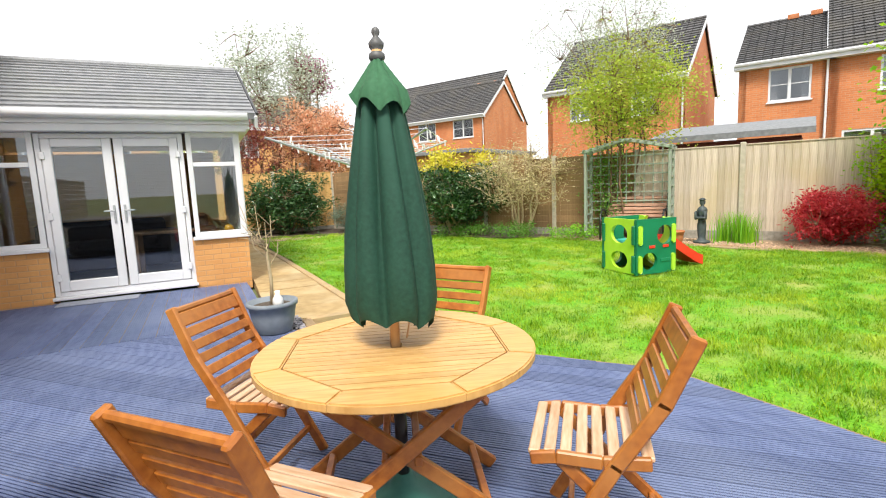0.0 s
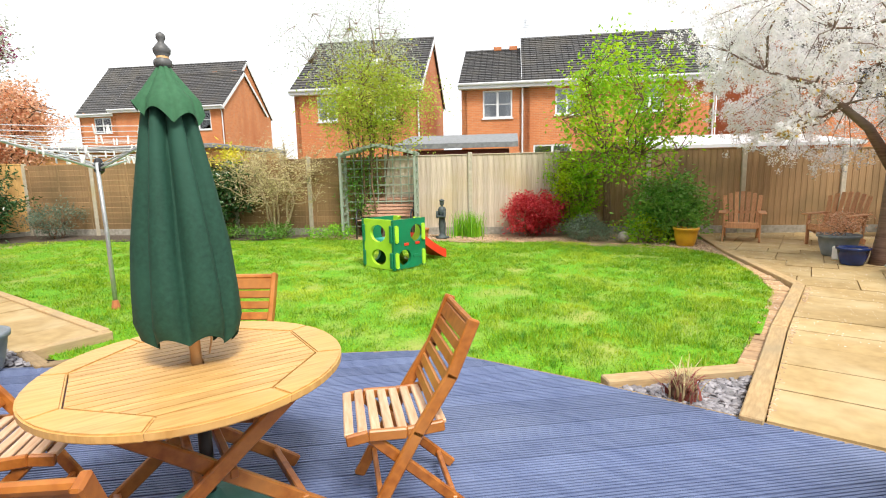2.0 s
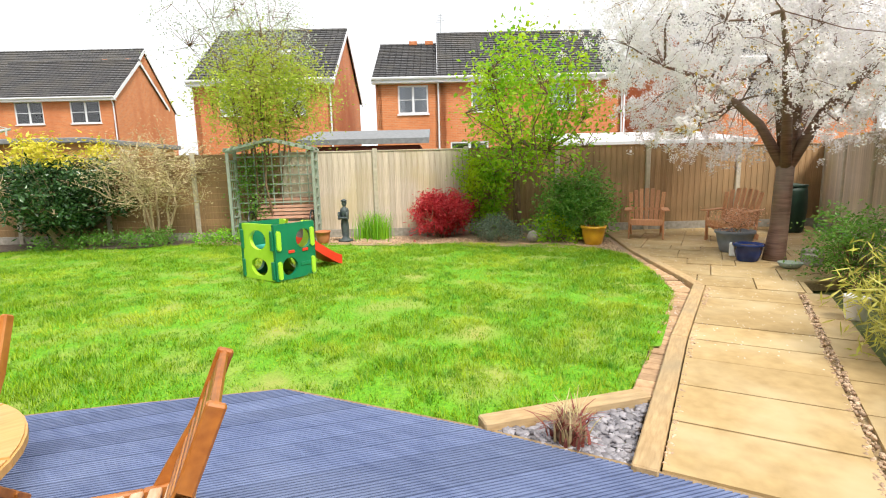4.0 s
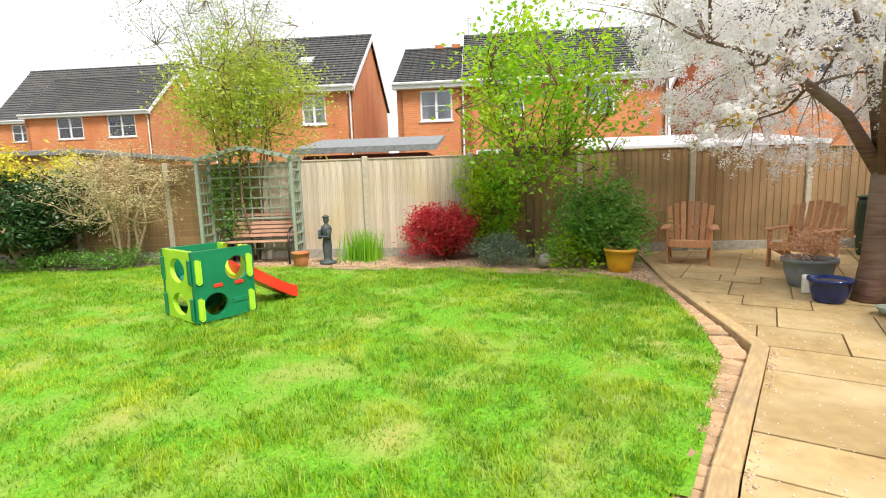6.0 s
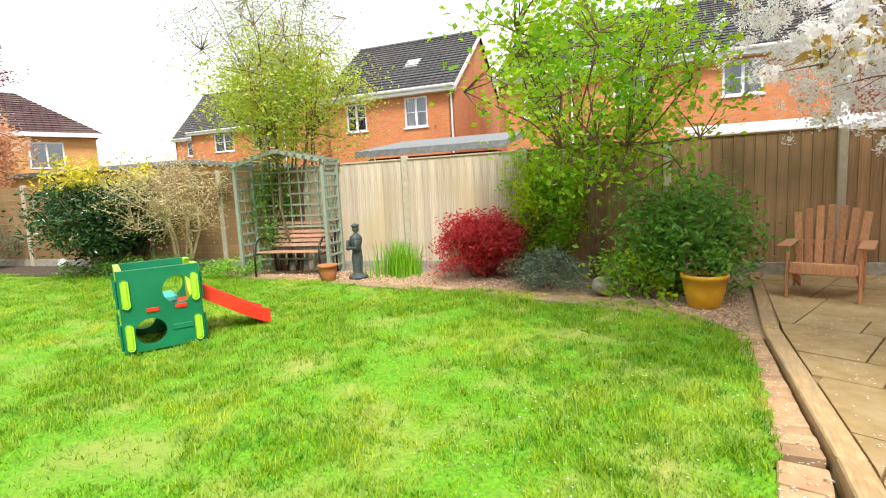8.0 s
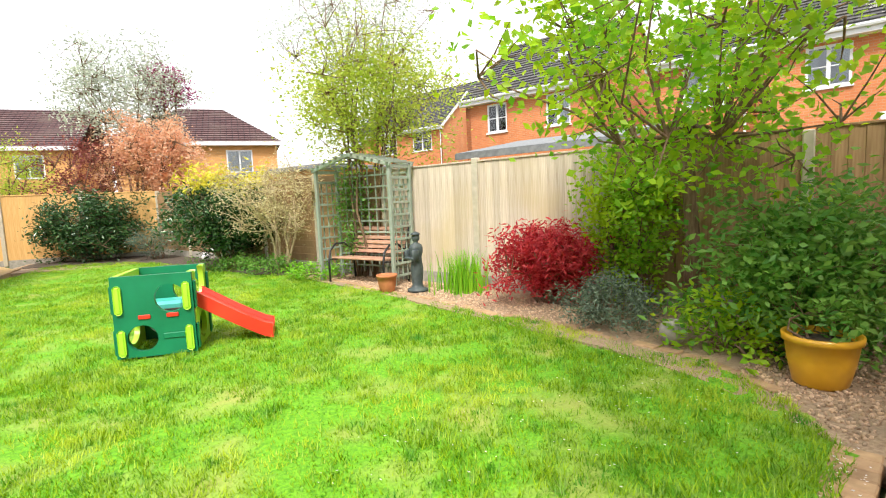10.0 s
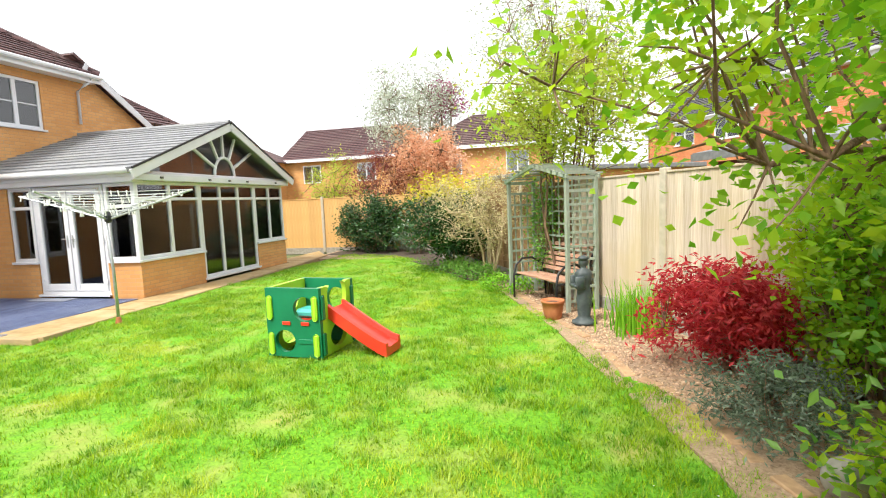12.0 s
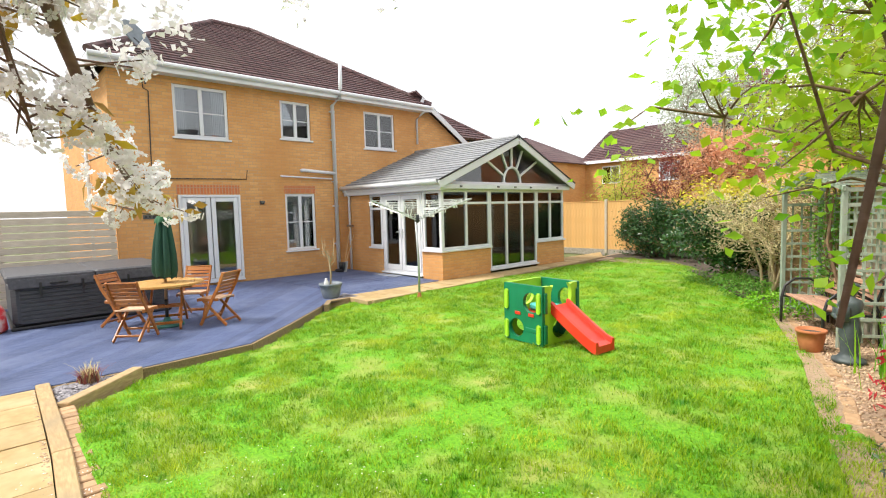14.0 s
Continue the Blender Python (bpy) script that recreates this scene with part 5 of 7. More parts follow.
def neighbour(e0, e1, n0, depth, eave, ridge, windows, label, gable_first=True, step=None, extra=None):
    """A brick house with a tiled ridge roof; local x along the fence towards e1, y away from the garden."""
    o = fence_at(e0, n0)
    t = new("house")
    m = Matrix((Vector((FD.x, FD.y, 0)), Vector((FN.x, FN.y, 0)), Vector((0, 0, 1)))).transposed().to_4x4()
    m.translation = o
    t.matrix_basis = m
    tagged(t, label, "house", "neighbouring houses")
    L = e1 - e0
    bm = bmesh.new()
    holes = [(w[0] - e0, w[1] - e0, w[2], w[3]) for w in windows]
    xs = sorted({0, L, *[v for h in holes for v in h[:2]]})
    zs = sorted({-0.1, eave, *[v for h in holes for v in h[2:]]})
    for a, b in zip(xs, xs[1:]):
        for c, d in zip(zs, zs[1:]):
            if not any(h[0] <= a and b <= h[1] and h[2] <= c and d <= h[3] for h in holes):
                box(bm, a, b, 0, 0.25, c, d)
    bmesh.ops.remove_doubles(bm, verts=bm.verts, dist=0.0005)
    part("wall", bm, M_BRICK_RED, t)
    part("wall", boxed(0, L, depth - 0.25, depth, -0.1, eave), M_BRICK_RED, t)
    for x0, x1 in ((0, 0.25), (L - 0.25, L)):
        x0, x1 = (-0.004, 0.25) if x0 == 0 else (x0, L + 0.004)
        bm = bmesh.new()
        vs = []
        for xx in (x0, x1):
            vs.append([bm.verts.new((xx, y, z)) for y, z in ((0, -0.1), (depth, -0.1), (depth, eave), (depth / 2, ridge - 0.15), (0, eave))])
        bm.faces.new(vs[0])
        bm.faces.new(vs[1][::-1])
        for k in range(5):
            bm.faces.new((vs[0][k], vs[0][(k + 1) % 5], vs[1][(k + 1) % 5], vs[1][k]))
        bmesh.ops.recalc_face_normals(bm, faces=bm.faces)
        part("gable_wall", bm, M_BRICK_RED, t)
    part("upper_floor", boxed(0.25, L - 0.25, 0.25, depth - 0.25, 2.6, 2.7), M_WALLIN, t)
    part("inner_wall", boxed(0.25, L - 0.25, 2.2, 2.3, -0.1, eave), M_WALLIN, t)
    o_ = 0.3
    a0, a1 = Vector((-0.12, -o_, eave - 0.05)), Vector((L + 0.12, -o_, eave - 0.05))
    q0, q1 = Vector((-0.12, depth / 2, ridge)), Vector((L + 0.12, depth / 2, ridge))
    b0, b1 = Vector((-0.12, depth + o_, eave - 0.05)), Vector((L + 0.12, depth + o_, eave - 0.05))
    rf = part("roof", slope([b0, b1, q1, q0], M_TILE_GREY), M_TILE_GREY, t)
    part("roof_slope", slope([a0, a1, q1, q0], M_TILE_GREY), M_TILE_GREY, rf)
    tiled_slope(a0, a1, q0, q1, 20, M_TILE_GREY, rf, 0.05)
    part("ridge_tile", tubed([q0, q1], 0.10, 6), M_TILE_GREY, rf)
    part("fascia", boxed(-0.12, L + 0.12, -o_ - 0.03, -o_, eave - 0.24, eave - 0.02), M_UPVC, rf)
    part("gutter", tubed([(-0.12, -o_ - 0.08, eave - 0.05), (L + 0.12, -o_ - 0.08, eave - 0.05)], 0.06, 6), M_UPVC, rf)
    part("soffit", boxed(-0.12, L + 0.12, -o_, 0.0, eave - 0.24, eave - 0.20), M_UPVC, rf)
    for x in (-0.13, L + 0.13):
        for p, q in ((a0, q0), (b0, q0)):
            part("bargeboard", beamed((x, p.y, p.z - 0.12), (x, q.y, q.z - 0.12), 0.03, 0.2), M_UPVC, rf)
    part("downpipe", tubed([(0.1, -0.30, eave - 0.1), (0.1, -0.06, eave - 0.45), (0.1, -0.06, 0)], 0.04, 6), M_UPVC, t)
    for a, b, z0, z1 in holes:
        w = part("window", boxed(a - 0.05, b + 0.05, -0.06, 0.05, z0 - 0.06, z0), M_UPVC, t)
        bm = bmesh.new()
        f = 0.07
        for q in ((a, a + f, z0, z1), (b - f, b, z0, z1), (a + f, b - f, z0, z0 + f), (a + f, b - f, z1 - f, z1), ((a + b) / 2 - 0.05, (a + b) / 2 + 0.05, z0 + f, z1 - f)):
            box(bm, q[0], q[1], 0.02, 0.09, q[2], q[3])
        for side in (0, 1):
            u0, u1 = (a + f, (a + b) / 2 - 0.05) if side == 0 else ((a + b) / 2 + 0.05, b - f)
            box(bm, u0, u1, 0.04, 0.07, (z0 + z1) / 2 - 0.015, (z0 + z1) / 2 + 0.015)
        part("window_frame", bm, M_UPVC, w)
        part("pane", boxed(a + f, b - f, 0.052, 0.06, z0 + f, z1 - f), M_GLASS, w).visible_shadow = False
        bm = bmesh.new()
        for k in range(9):
            for s in (-1, 1):
                c = (a + b) / 2 + s * ((b - a) / 2 - 0.03 - k * 0.03)
                box(bm, c - 0.017, c + 0.017, 0.30 + 0.03 * (k % 2), 0.32 + 0.03 * (k % 2), z0, z1)
        part("curtain", bm, M_CURTAIN, w)
    return t


hD = neighbour(-1.5, 1.35, 12, 7.6, 5.36, 7.60, [(-0.95, 0.38, 3.84, 5.06)], "red brick house with grey tiled roof and white windows")
hD2 = neighbour(-9.6, -1.5, 12.02, 7.6, 5.36, 8.10, [(-3.9, -2.85, 3.9, 5.04), (-7.5, -6.3, 3.9, 5.04), (-3.6, -1.9, 0.9, 2.6)], "red brick house with a taller grey tiled roof")
hC = neighbour(3.35, 9.60, 12.5, 8.0, 5.50, 8.60, [(7.45, 8.45, 4.0, 5.2), (4.55, 5.6, 3.95, 5.2)], "red brick house with a grey roof and white bargeboards")
hE = neighbour(-18.5, -11.5, 9.0, 8, 5.3, 8.0, [(-14.5, -13.2, 3.7, 4.9), (-17.5, -16.2, 3.7, 4.9)], "red brick house seen through the blossom")
hB = neighbour(19.0, 27.6, 22, 6, 6.4, 9.2, [(20.0, 21.9, 4.8, 6.2), (23.6, 25.4, 4.8, 6.2)], "red brick house with grey tiled roof and white windows")
hB2 = neighbour(22.6, 36, 28.1, 8.2, 7.0, 11.6, [(29.4, 31.0, 5.4, 6.7), (33, 34.6, 5.4, 6.7)], "long red brick house with a grey tiled roof")
t = thing("roof_window", fence_at(5.9, 14.4, 7.0), "small roof window in the grey tiles", "roof window", "", FA)
part("frame", boxed(-0.35, 0.35, -0.4, 0.4, 0.0, 0.08, m=pose(0, 0, 0.0, -38)), M_GREYMETAL, t)
part("pane", boxed(-0.28, 0.28, -0.32, 0.32, 0.08, 0.09, m=pose(0, 0, 0.0, -38)), M_UPVC, t)
for e, n, z in ((4.2, 12.4, 4.0),):
    t = thing("satellite_dish", fence_at(e, n, z), "small grey satellite dish on a brick wall", "satellite dish", "", FA + 180)
    bm = lathe([(0.02, 0.0), (0.2, 0.03), (0.30, 0.08), (0.295, 0.085), (0.1, 0.02), (0.01, 0.01)], 20)
    bmesh.ops.transform(bm, matrix=pose(0, 0.25, 0, -70, 0, 0), verts=bm.verts)
    part("dish", bm, M_GREYPOT, t, "", True)
    part("arm", tubed([(0, 0, -0.1), (0, 0.25, 0.0)], 0.02, 6), M_BLACK, t)
for e, z in ((-0.2, 7.66), (-1.0, 7.66), (20.2, 9.38), (21.8, 9.38)):
    t = thing("ridge_vent", fence_at(e, 15.8 if e < 5 else 26, z), "low red ridge terminal on a roof", "roof vent", "ridge vents", FA)
    part("vent", boxed(-0.2, 0.2, -0.12, 0.12, -0.06, 0.14, bevel=0.02), M_TERRA, t)
aer = thing("aerial", fence_at(-1.6, 15.8, 8.0), "thin metal television aerial on the ridge", "aerial", "", FA)
part("mast", tubed([(0, 0, 0), (0, 0, 1.1)], 0.02, 5), M_GREYMETAL, aer)
for k in range(5):
    part("element", tubed([(-0.22 + 0.02 * k, 0, 0.7 + 0.08 * k), (0.22 - 0.02 * k, 0, 0.7 + 0.08 * k)], 0.009, 4), M_GREYMETAL, aer)

# shed and low roofs over the fence
shed = thing("shed", fence_at(0.6, 2.6), "low dark red shed with a grey felt roof behind the fence", "shed", "", FA)
part("wall", boxed(-1.45, 1.55, -2.2, -0.1, -0.1, 2.05), M_SHEDWALL, shed)
part("roof", slope([Vector((-1.7, 0.1, 2.22)), Vector((1.75, 0.1, 2.22)), Vector((1.75, -2.4, 2.62)), Vector((-1.7, -2.4, 2.62))], M_SHEDROOF, 0.1), M_SHEDROOF, shed)
part("fascia", boxed(-1.7, 1.75, 0.1, 0.14, 2.08, 2.2), M_SHEDROOF, shed)
lean = thing("lean_to", fence_at(-6.4, 4.4), "white framed lean-to roof behind the fence", "conservatory", "", FA)
part("roof", slope([Vector((-3.0, 2.4, 1.98)), Vector((2.0, 2.4, 1.98)), Vector((2.0, -1, 2.42)), Vector((-3.0, -1, 2.42))], M_UPVC, 0.08), M_UPVC, lean)
part("wall", boxed(-3.5, 2.3, -0.8, 2.2, -0.1, 2.0), M_BRICK_RED, lean)
gar = thing("garage", fence_at(12.0, 6.0), "long buff brick garage with a flat felt roof", "garage", "", FA)
part("wall", boxed(-3.4, 5.4, -2.4, 2.4, -0.1, 2.35), M_BRICK, gar)
part("roof", boxed(-3.6, 5.6, -2.6, 2.6, 2.35, 2.5, bevel=0.02), M_SHEDROOF, gar)


def far_house(x0, x1, y, depth, eave, ridge, hip, label):
    t = thing("house", (0, 0, 0), label, "house", "neighbouring houses")
    part("wall", boxed(x0, x1, y, y + depth, -0.1, eave), M_BRICK, t)
    a, b, c, d = Vector((x0 - 0.3, y - 0.3, eave)), Vector((x1 + 0.3, y - 0.3, eave)), Vector((x1 + 0.3, y + depth + 0.3, eave)), Vector((x0 - 0.3, y + depth + 0.3, eave))
    q0, q1 = Vector((x0 - 0.3 + hip, y + depth / 2, ridge)), Vector((x1 + 0.3 - hip, y + depth / 2, ridge))
    rf = part("roof", slope([c, d, q0, q1], M_TILE_RED_X), M_TILE_RED_X, t)
    part("roof_slope", slope([a, b, q1, q0], M_TILE_RED_X), M_TILE_RED_X, rf)
    tiled_slope(a, b, q0, q1, 18, M_TILE_RED_X, rf, 0.05)
    for tri in ((b, c, q1), (d, a, q0)):
        if hip:
            part("roof_slope", slope(list(tri), M_TILE_RED_Y), M_TILE_RED_Y, rf)
    part("gutter", boxed(x0 - 0.3, x1 + 0.3, y - 0.36, y - 0.3, eave - 0.18, eave + 0.02), M_UPVC, rf)
    for k in range(2):
        wx = x0 + (k + 0.5) * (x1 - x0) / 2
        w = part("window", boxed(wx - 0.65, wx + 0.65, y - 0.03, y, eave - 1.6, eave - 0.4), M_UPVC, t)
        part("pane", boxed(wx - 0.58, wx - 0.04, y - 0.04, y - 0.031, eave - 1.52, eave - 0.48), M_GLASS, w)
        part("pane", boxed(wx + 0.04, wx + 0.58, y - 0.04, y - 0.031, eave - 1.52, eave - 0.48), M_GLASS, w)


far_house(-9.6, -1.8, 31.5, 8, 4.75, 7.3, 0.0, "buff brick house with a maroon tiled roof")
far_house(0.5, 8.2, 29, 8, 4.7, 7.1, 3.0, "buff brick house with a hipped maroon roof")
far_house(-16.5, -9.6, 24, 9, 4.6, 6.6, 3.2, "buff brick house with a dark maroon hipped roof")

# ---- table, parasol and chairs on the deck ----
TX, TY, TZ = 0.73, 1.895, 0.69


def build_table():
    t = thing("garden_table", (TX, TY, 0), "round hardwood folding garden table with a slatted top", "table", "", -20)
    R, r8 = 0.555, 0.455
    seg = 48
    for k in range(8):
        bm = bmesh.new()
        top, bot = [], []
        n = 7
        a0, a1 = math.pi / 4 * k - math.pi / 8, math.pi / 4 * (k + 1) - math.pi / 8
        outer = [(R * math.cos(a0 + (a1 - a0) * i / (n - 1)), R * math.sin(a0 + (a1 - a0) * i / (n - 1))) for i in range(n)]
        inner = [(r8 * math.cos(a1), r8 * math.sin(a1)), (r8 * math.cos(a0), r8 * math.sin(a0))]
        pts = outer + inner
        c = (sum(p[0] for p in pts) / len(pts), sum(p[1] for p in pts) / len(pts))
        pts = [(c[0] + (x - c[0]) * 0.996, c[1] + (y - c[1]) * 0.996) for x, y in pts]
        bm.free()
        bm = prism(pts, TZ - 0.034, TZ)
        bmesh.ops.bevel(bm, geom=[e for e in bm.edges if abs(e.verts[0].co.z - e.verts[1].co.z) < 1e-5], offset=0.006, segments=2, affect="EDGES")
        part("rim", bm, M_TEAK_PALE, t)
    octo = [(r8 * 0.985 * math.cos(math.pi / 4 * k - math.pi / 8), r8 * 0.985 * math.sin(math.pi / 4 * k - math.pi / 8)) for k in range(8)]
    n = 17
    w = 2 * r8 * 0.985 * math.cos(math.pi / 8) / n
    y0 = -n * w / 2
    for k in range(n):
        poly = clip_poly(octo, (0, 1), y0 + k * w + 0.003, y0 + (k + 1) * w - 0.003)
        if k == n // 2:
            for s0, s1 in ((-1, -0.022), (0.022, 1)):
                q = clip_poly(poly, (1, 0), s0, s1)
                part("slat", prism(q, TZ - 0.026, TZ - 0.003), M_TEAK_PALE, t)
        elif len(poly) > 2:
            part("slat", prism(poly, TZ - 0.026, TZ - 0.003), M_TEAK_PALE, t)
    for s in (-1, 1):
        part("bearer", boxed(s * 0.22 - 0.02, s * 0.22 + 0.02, -0.40, 0.40, TZ - 0.075, TZ - 0.036, bevel=0.004), M_TEAK, t)
    for s in (-1, 1):
        y = s * 0.25
        part("leg", beamed((-0.42, y, 0.012), (0.36, y, TZ - 0.06), 0.032, 0.058, 0.006), M_TEAK, t)
        part("leg", beamed((0.42, y - s * 0.036, 0.012), (-0.36, y - s * 0.036, TZ - 0.06), 0.032, 0.058, 0.006), M_TEAK, t)
    for x in (-0.32, 0.32):
        part("stretcher", beamed((x, -0.24, 0.10), (x, 0.24, 0.10), 0.03, 0.04, 0.004), M_TEAK, t)
    for x in (-0.06, 0.06):
        part("stretcher", beamed((x, -0.24, TZ / 2 - 0.03), (x, 0.24, TZ / 2 - 0.03), 0.03, 0.04, 0.004), M_TEAK, t)


build_table()


def build_parasol():
    t = thing("parasol", (TX, TY, 0), "closed dark green canvas parasol through the table", "parasol")
    lean = Vector((0.004, 0.045, 1.90)).normalized()
    prof = [(0.24, 0.0), (0.24, 0.02), (0.225, 0.045), (0.15, 0.06), (0.06, 0.09), (0.04, 0.13), (0.03, 0.14)]
    part("base", lathe(prof, 32), M_BASEGREEN, t, "green resin base", True)
    part("lower_pole", tubed([(0, 0, 0.1), (0, 0, 0.42)], 0.026, 12), M_BLACK, t, "black metal sleeve", True)
    part("pole", tubed([(0, 0, 0.40), lean * 1.86], 0.021, 12), M_POLE, t, "varnished wooden pole", True)

    def cloth(profile, folds, depth, seed):
        bm = bmesh.new()
        sides, rng = 96, random.Random(seed)
        ph = [rng.uniform(0, 6.28) for _ in range(4)]
        rings = []
        for j, (r, z) in enumerate(profile):
            ring = []
            u = j / (len(profile) - 1)
            for k in range(sides):
                a = 2 * math.pi * k / sides
                fold = abs(math.sin(folds * a / 2 + ph[0] + 0.35 * math.sin(3 * u + a)))
                rr = r * (1 - depth * (0.4 + 0.6 * u) * (1 - fold) ** 1.6 + 0.07 * math.sin(2 * a + ph[1] + u) + 0.04 * math.sin(5 * a + ph[2]))
                zz = z - (0.045 * (1 - fold) * (1 if j == 0 else 0)) + (0.03 * math.sin(a + ph[3]) if j == 0 else 0)
                p = lean * (zz / lean.z)
                ring.append(bm.verts.new((p.x + rr * math.cos(a), p.y + rr * math.sin(a), zz)))
            rings.append(ring)
        for q0, q1 in zip(rings, rings[1:]):
            for k in range(sides):
                bm.faces.new((q0[k], q0[(k + 1) % sides], q1[(k + 1) % sides], q1[k]))
        return bm

    body = [(0.165, 0.80), (0.185, 0.87), (0.182, 1.0), (0.172, 1.15), (0.152, 1.3), (0.128, 1.45), (0.105, 1.58), (0.088, 1.67), (0.045, 1.76)]
    part("canopy", cloth(body, 7, 0.55, 3), M_CANVAS, t, "hanging folded green canvas", True)
    cap = [(0.122, 1.665), (0.112, 1.685), (0.094, 1.71), (0.072, 1.74), (0.050, 1.77), (0.032, 1.795), (0.022, 1.81)]
    part("vent_cap", cloth(cap, 7, 0.30, 5), M_CANVAS_TOP, t, "paler green vent flap", True)
    bm = lathe([(0.022, 1.80), (0.032, 1.815), (0.030, 1.83), (0.018, 1.84), (0.028, 1.855), (0.030, 1.87), (0.018, 1.885), (0.010, 1.895), (0.016, 1.908), (0.015, 1.92), (0.004, 1.93)], 16)
    bmesh.ops.translate(bm, vec=(lean.x * 1.86, lean.y * 1.86, 0), verts=bm.verts)
    part("finial", bm, M_FINIAL, t, "grey turned finial", True)
    part("cord", tubed([(0.03, -0.02, 0.84), (0.05, -0.03, 0.78), (0.035, -0.03, 0.72)], 0.004, 5), M_POLE, t)


build_parasol()


def build_chair(m):
    """A folding chair that faces +y: crossed legs, curved seat of slats, slatted back."""
    t = thing("folding_chair", (0, 0, 0), "slatted hardwood folding chair drawn up to the table", "chair", "chairs round the table")
    W = 0.205
    for s in (-1, 1):
        x = s * W
        bm = bmesh.new()
        pts = [(x, 0.20, 0.012), (x, -0.02, 0.40), (x, -0.16, 0.62), (x, -0.25, 0.83)]
        for p, q in zip(pts, pts[1:]):
            d = (Vector(q) - Vector(p)).normalized() * 0.012
            beam(bm, Vector(p) - d, Vector(q) + d, 0.026, 0.05, 0.006)
        part("back_leg", bm, M_TEAK, t)
        part("front_leg", beamed((x - s * 0.03, -0.24, 0.012), (x - s * 0.03, 0.17, 0.40), 0.024, 0.045, 0.006), M_TEAK, t)
        bm = bmesh.new()
        rail = [(x - s * 0.012, -0.13, 0.415), (x - s * 0.012, 0.02, 0.402), (x - s * 0.012, 0.17, 0.408), (x - s * 0.012, 0.255, 0.395)]
        for p, q in zip(rail, rail[1:]):
            beam(bm, p, q, 0.024, 0.045, 0.005)
        part("seat_rail", bm, M_TEAK, t)
    for k in range(8):
        y = -0.12 + k * 0.052
        z = 0.430 - 0.016 * math.sin((k + 0.5) / 8 * math.pi) - (0.012 if k == 7 else 0)
        part("seat_slat", boxed(-W + 0.014, W - 0.014, y - 0.019, y + 0.019, z - 0.009, z + 0.009, bevel=0.004), M_TEAK_SEAT, t)
    for k in range(6):
        u = k / 5
        z = 0.50 + u * 0.285
        y = -0.088 - u * 0.135
        h = 0.022 if k < 5 else 0.032
        part("back_slat", boxed(-W + 0.012, W - 0.012, -0.008, 0.008, -h, h, bevel=0.004, m=pose(0, y, z, 24)), M_TEAK, t)
    part("top_rail", boxed(-W - 0.012, W + 0.012, -0.013, 0.013, -0.014, 0.014, bevel=0.008, m=pose(0, -0.246, 0.825, 24)), M_TEAK, t)
    for y, z in ((0.13, 0.12), (-0.17, 0.08)):
        part("stretcher", beamed((-W + 0.01, y, z), (W - 0.01, y, z), 0.022, 0.032, 0.004), M_TEAK, t)
    t.matrix_basis = m
    return t


def chair_pose(p, q):
    """From the two ends of a chair's back: it faces the table."""
    p, q = Vector((*p, 0)), Vector((*q, 0))
    mid, d = (p + q) / 2, (q - p).normalized()
    face = Vector((-d.y, d.x, 0))
    if face.dot(Vector((TX, TY, 0)) - mid) < 0:
        face = -face
    o = mid + face * 0.25
    return pose(o.x, o.y, 0.0, 0, 0, math.degrees(math.atan2(-face.x, face.y)))


chair = build_chair(chair_pose((1.63, 1.31), (1.38, 1.03)))
for p, q in (((1.30, 2.86), (1.54, 2.50)), ((-0.10, 2.45), (0.18, 2.80)), ((-0.20, 1.42), (0.11, 1.06))):
    copy_thing(chair, chair_pose(p, q))

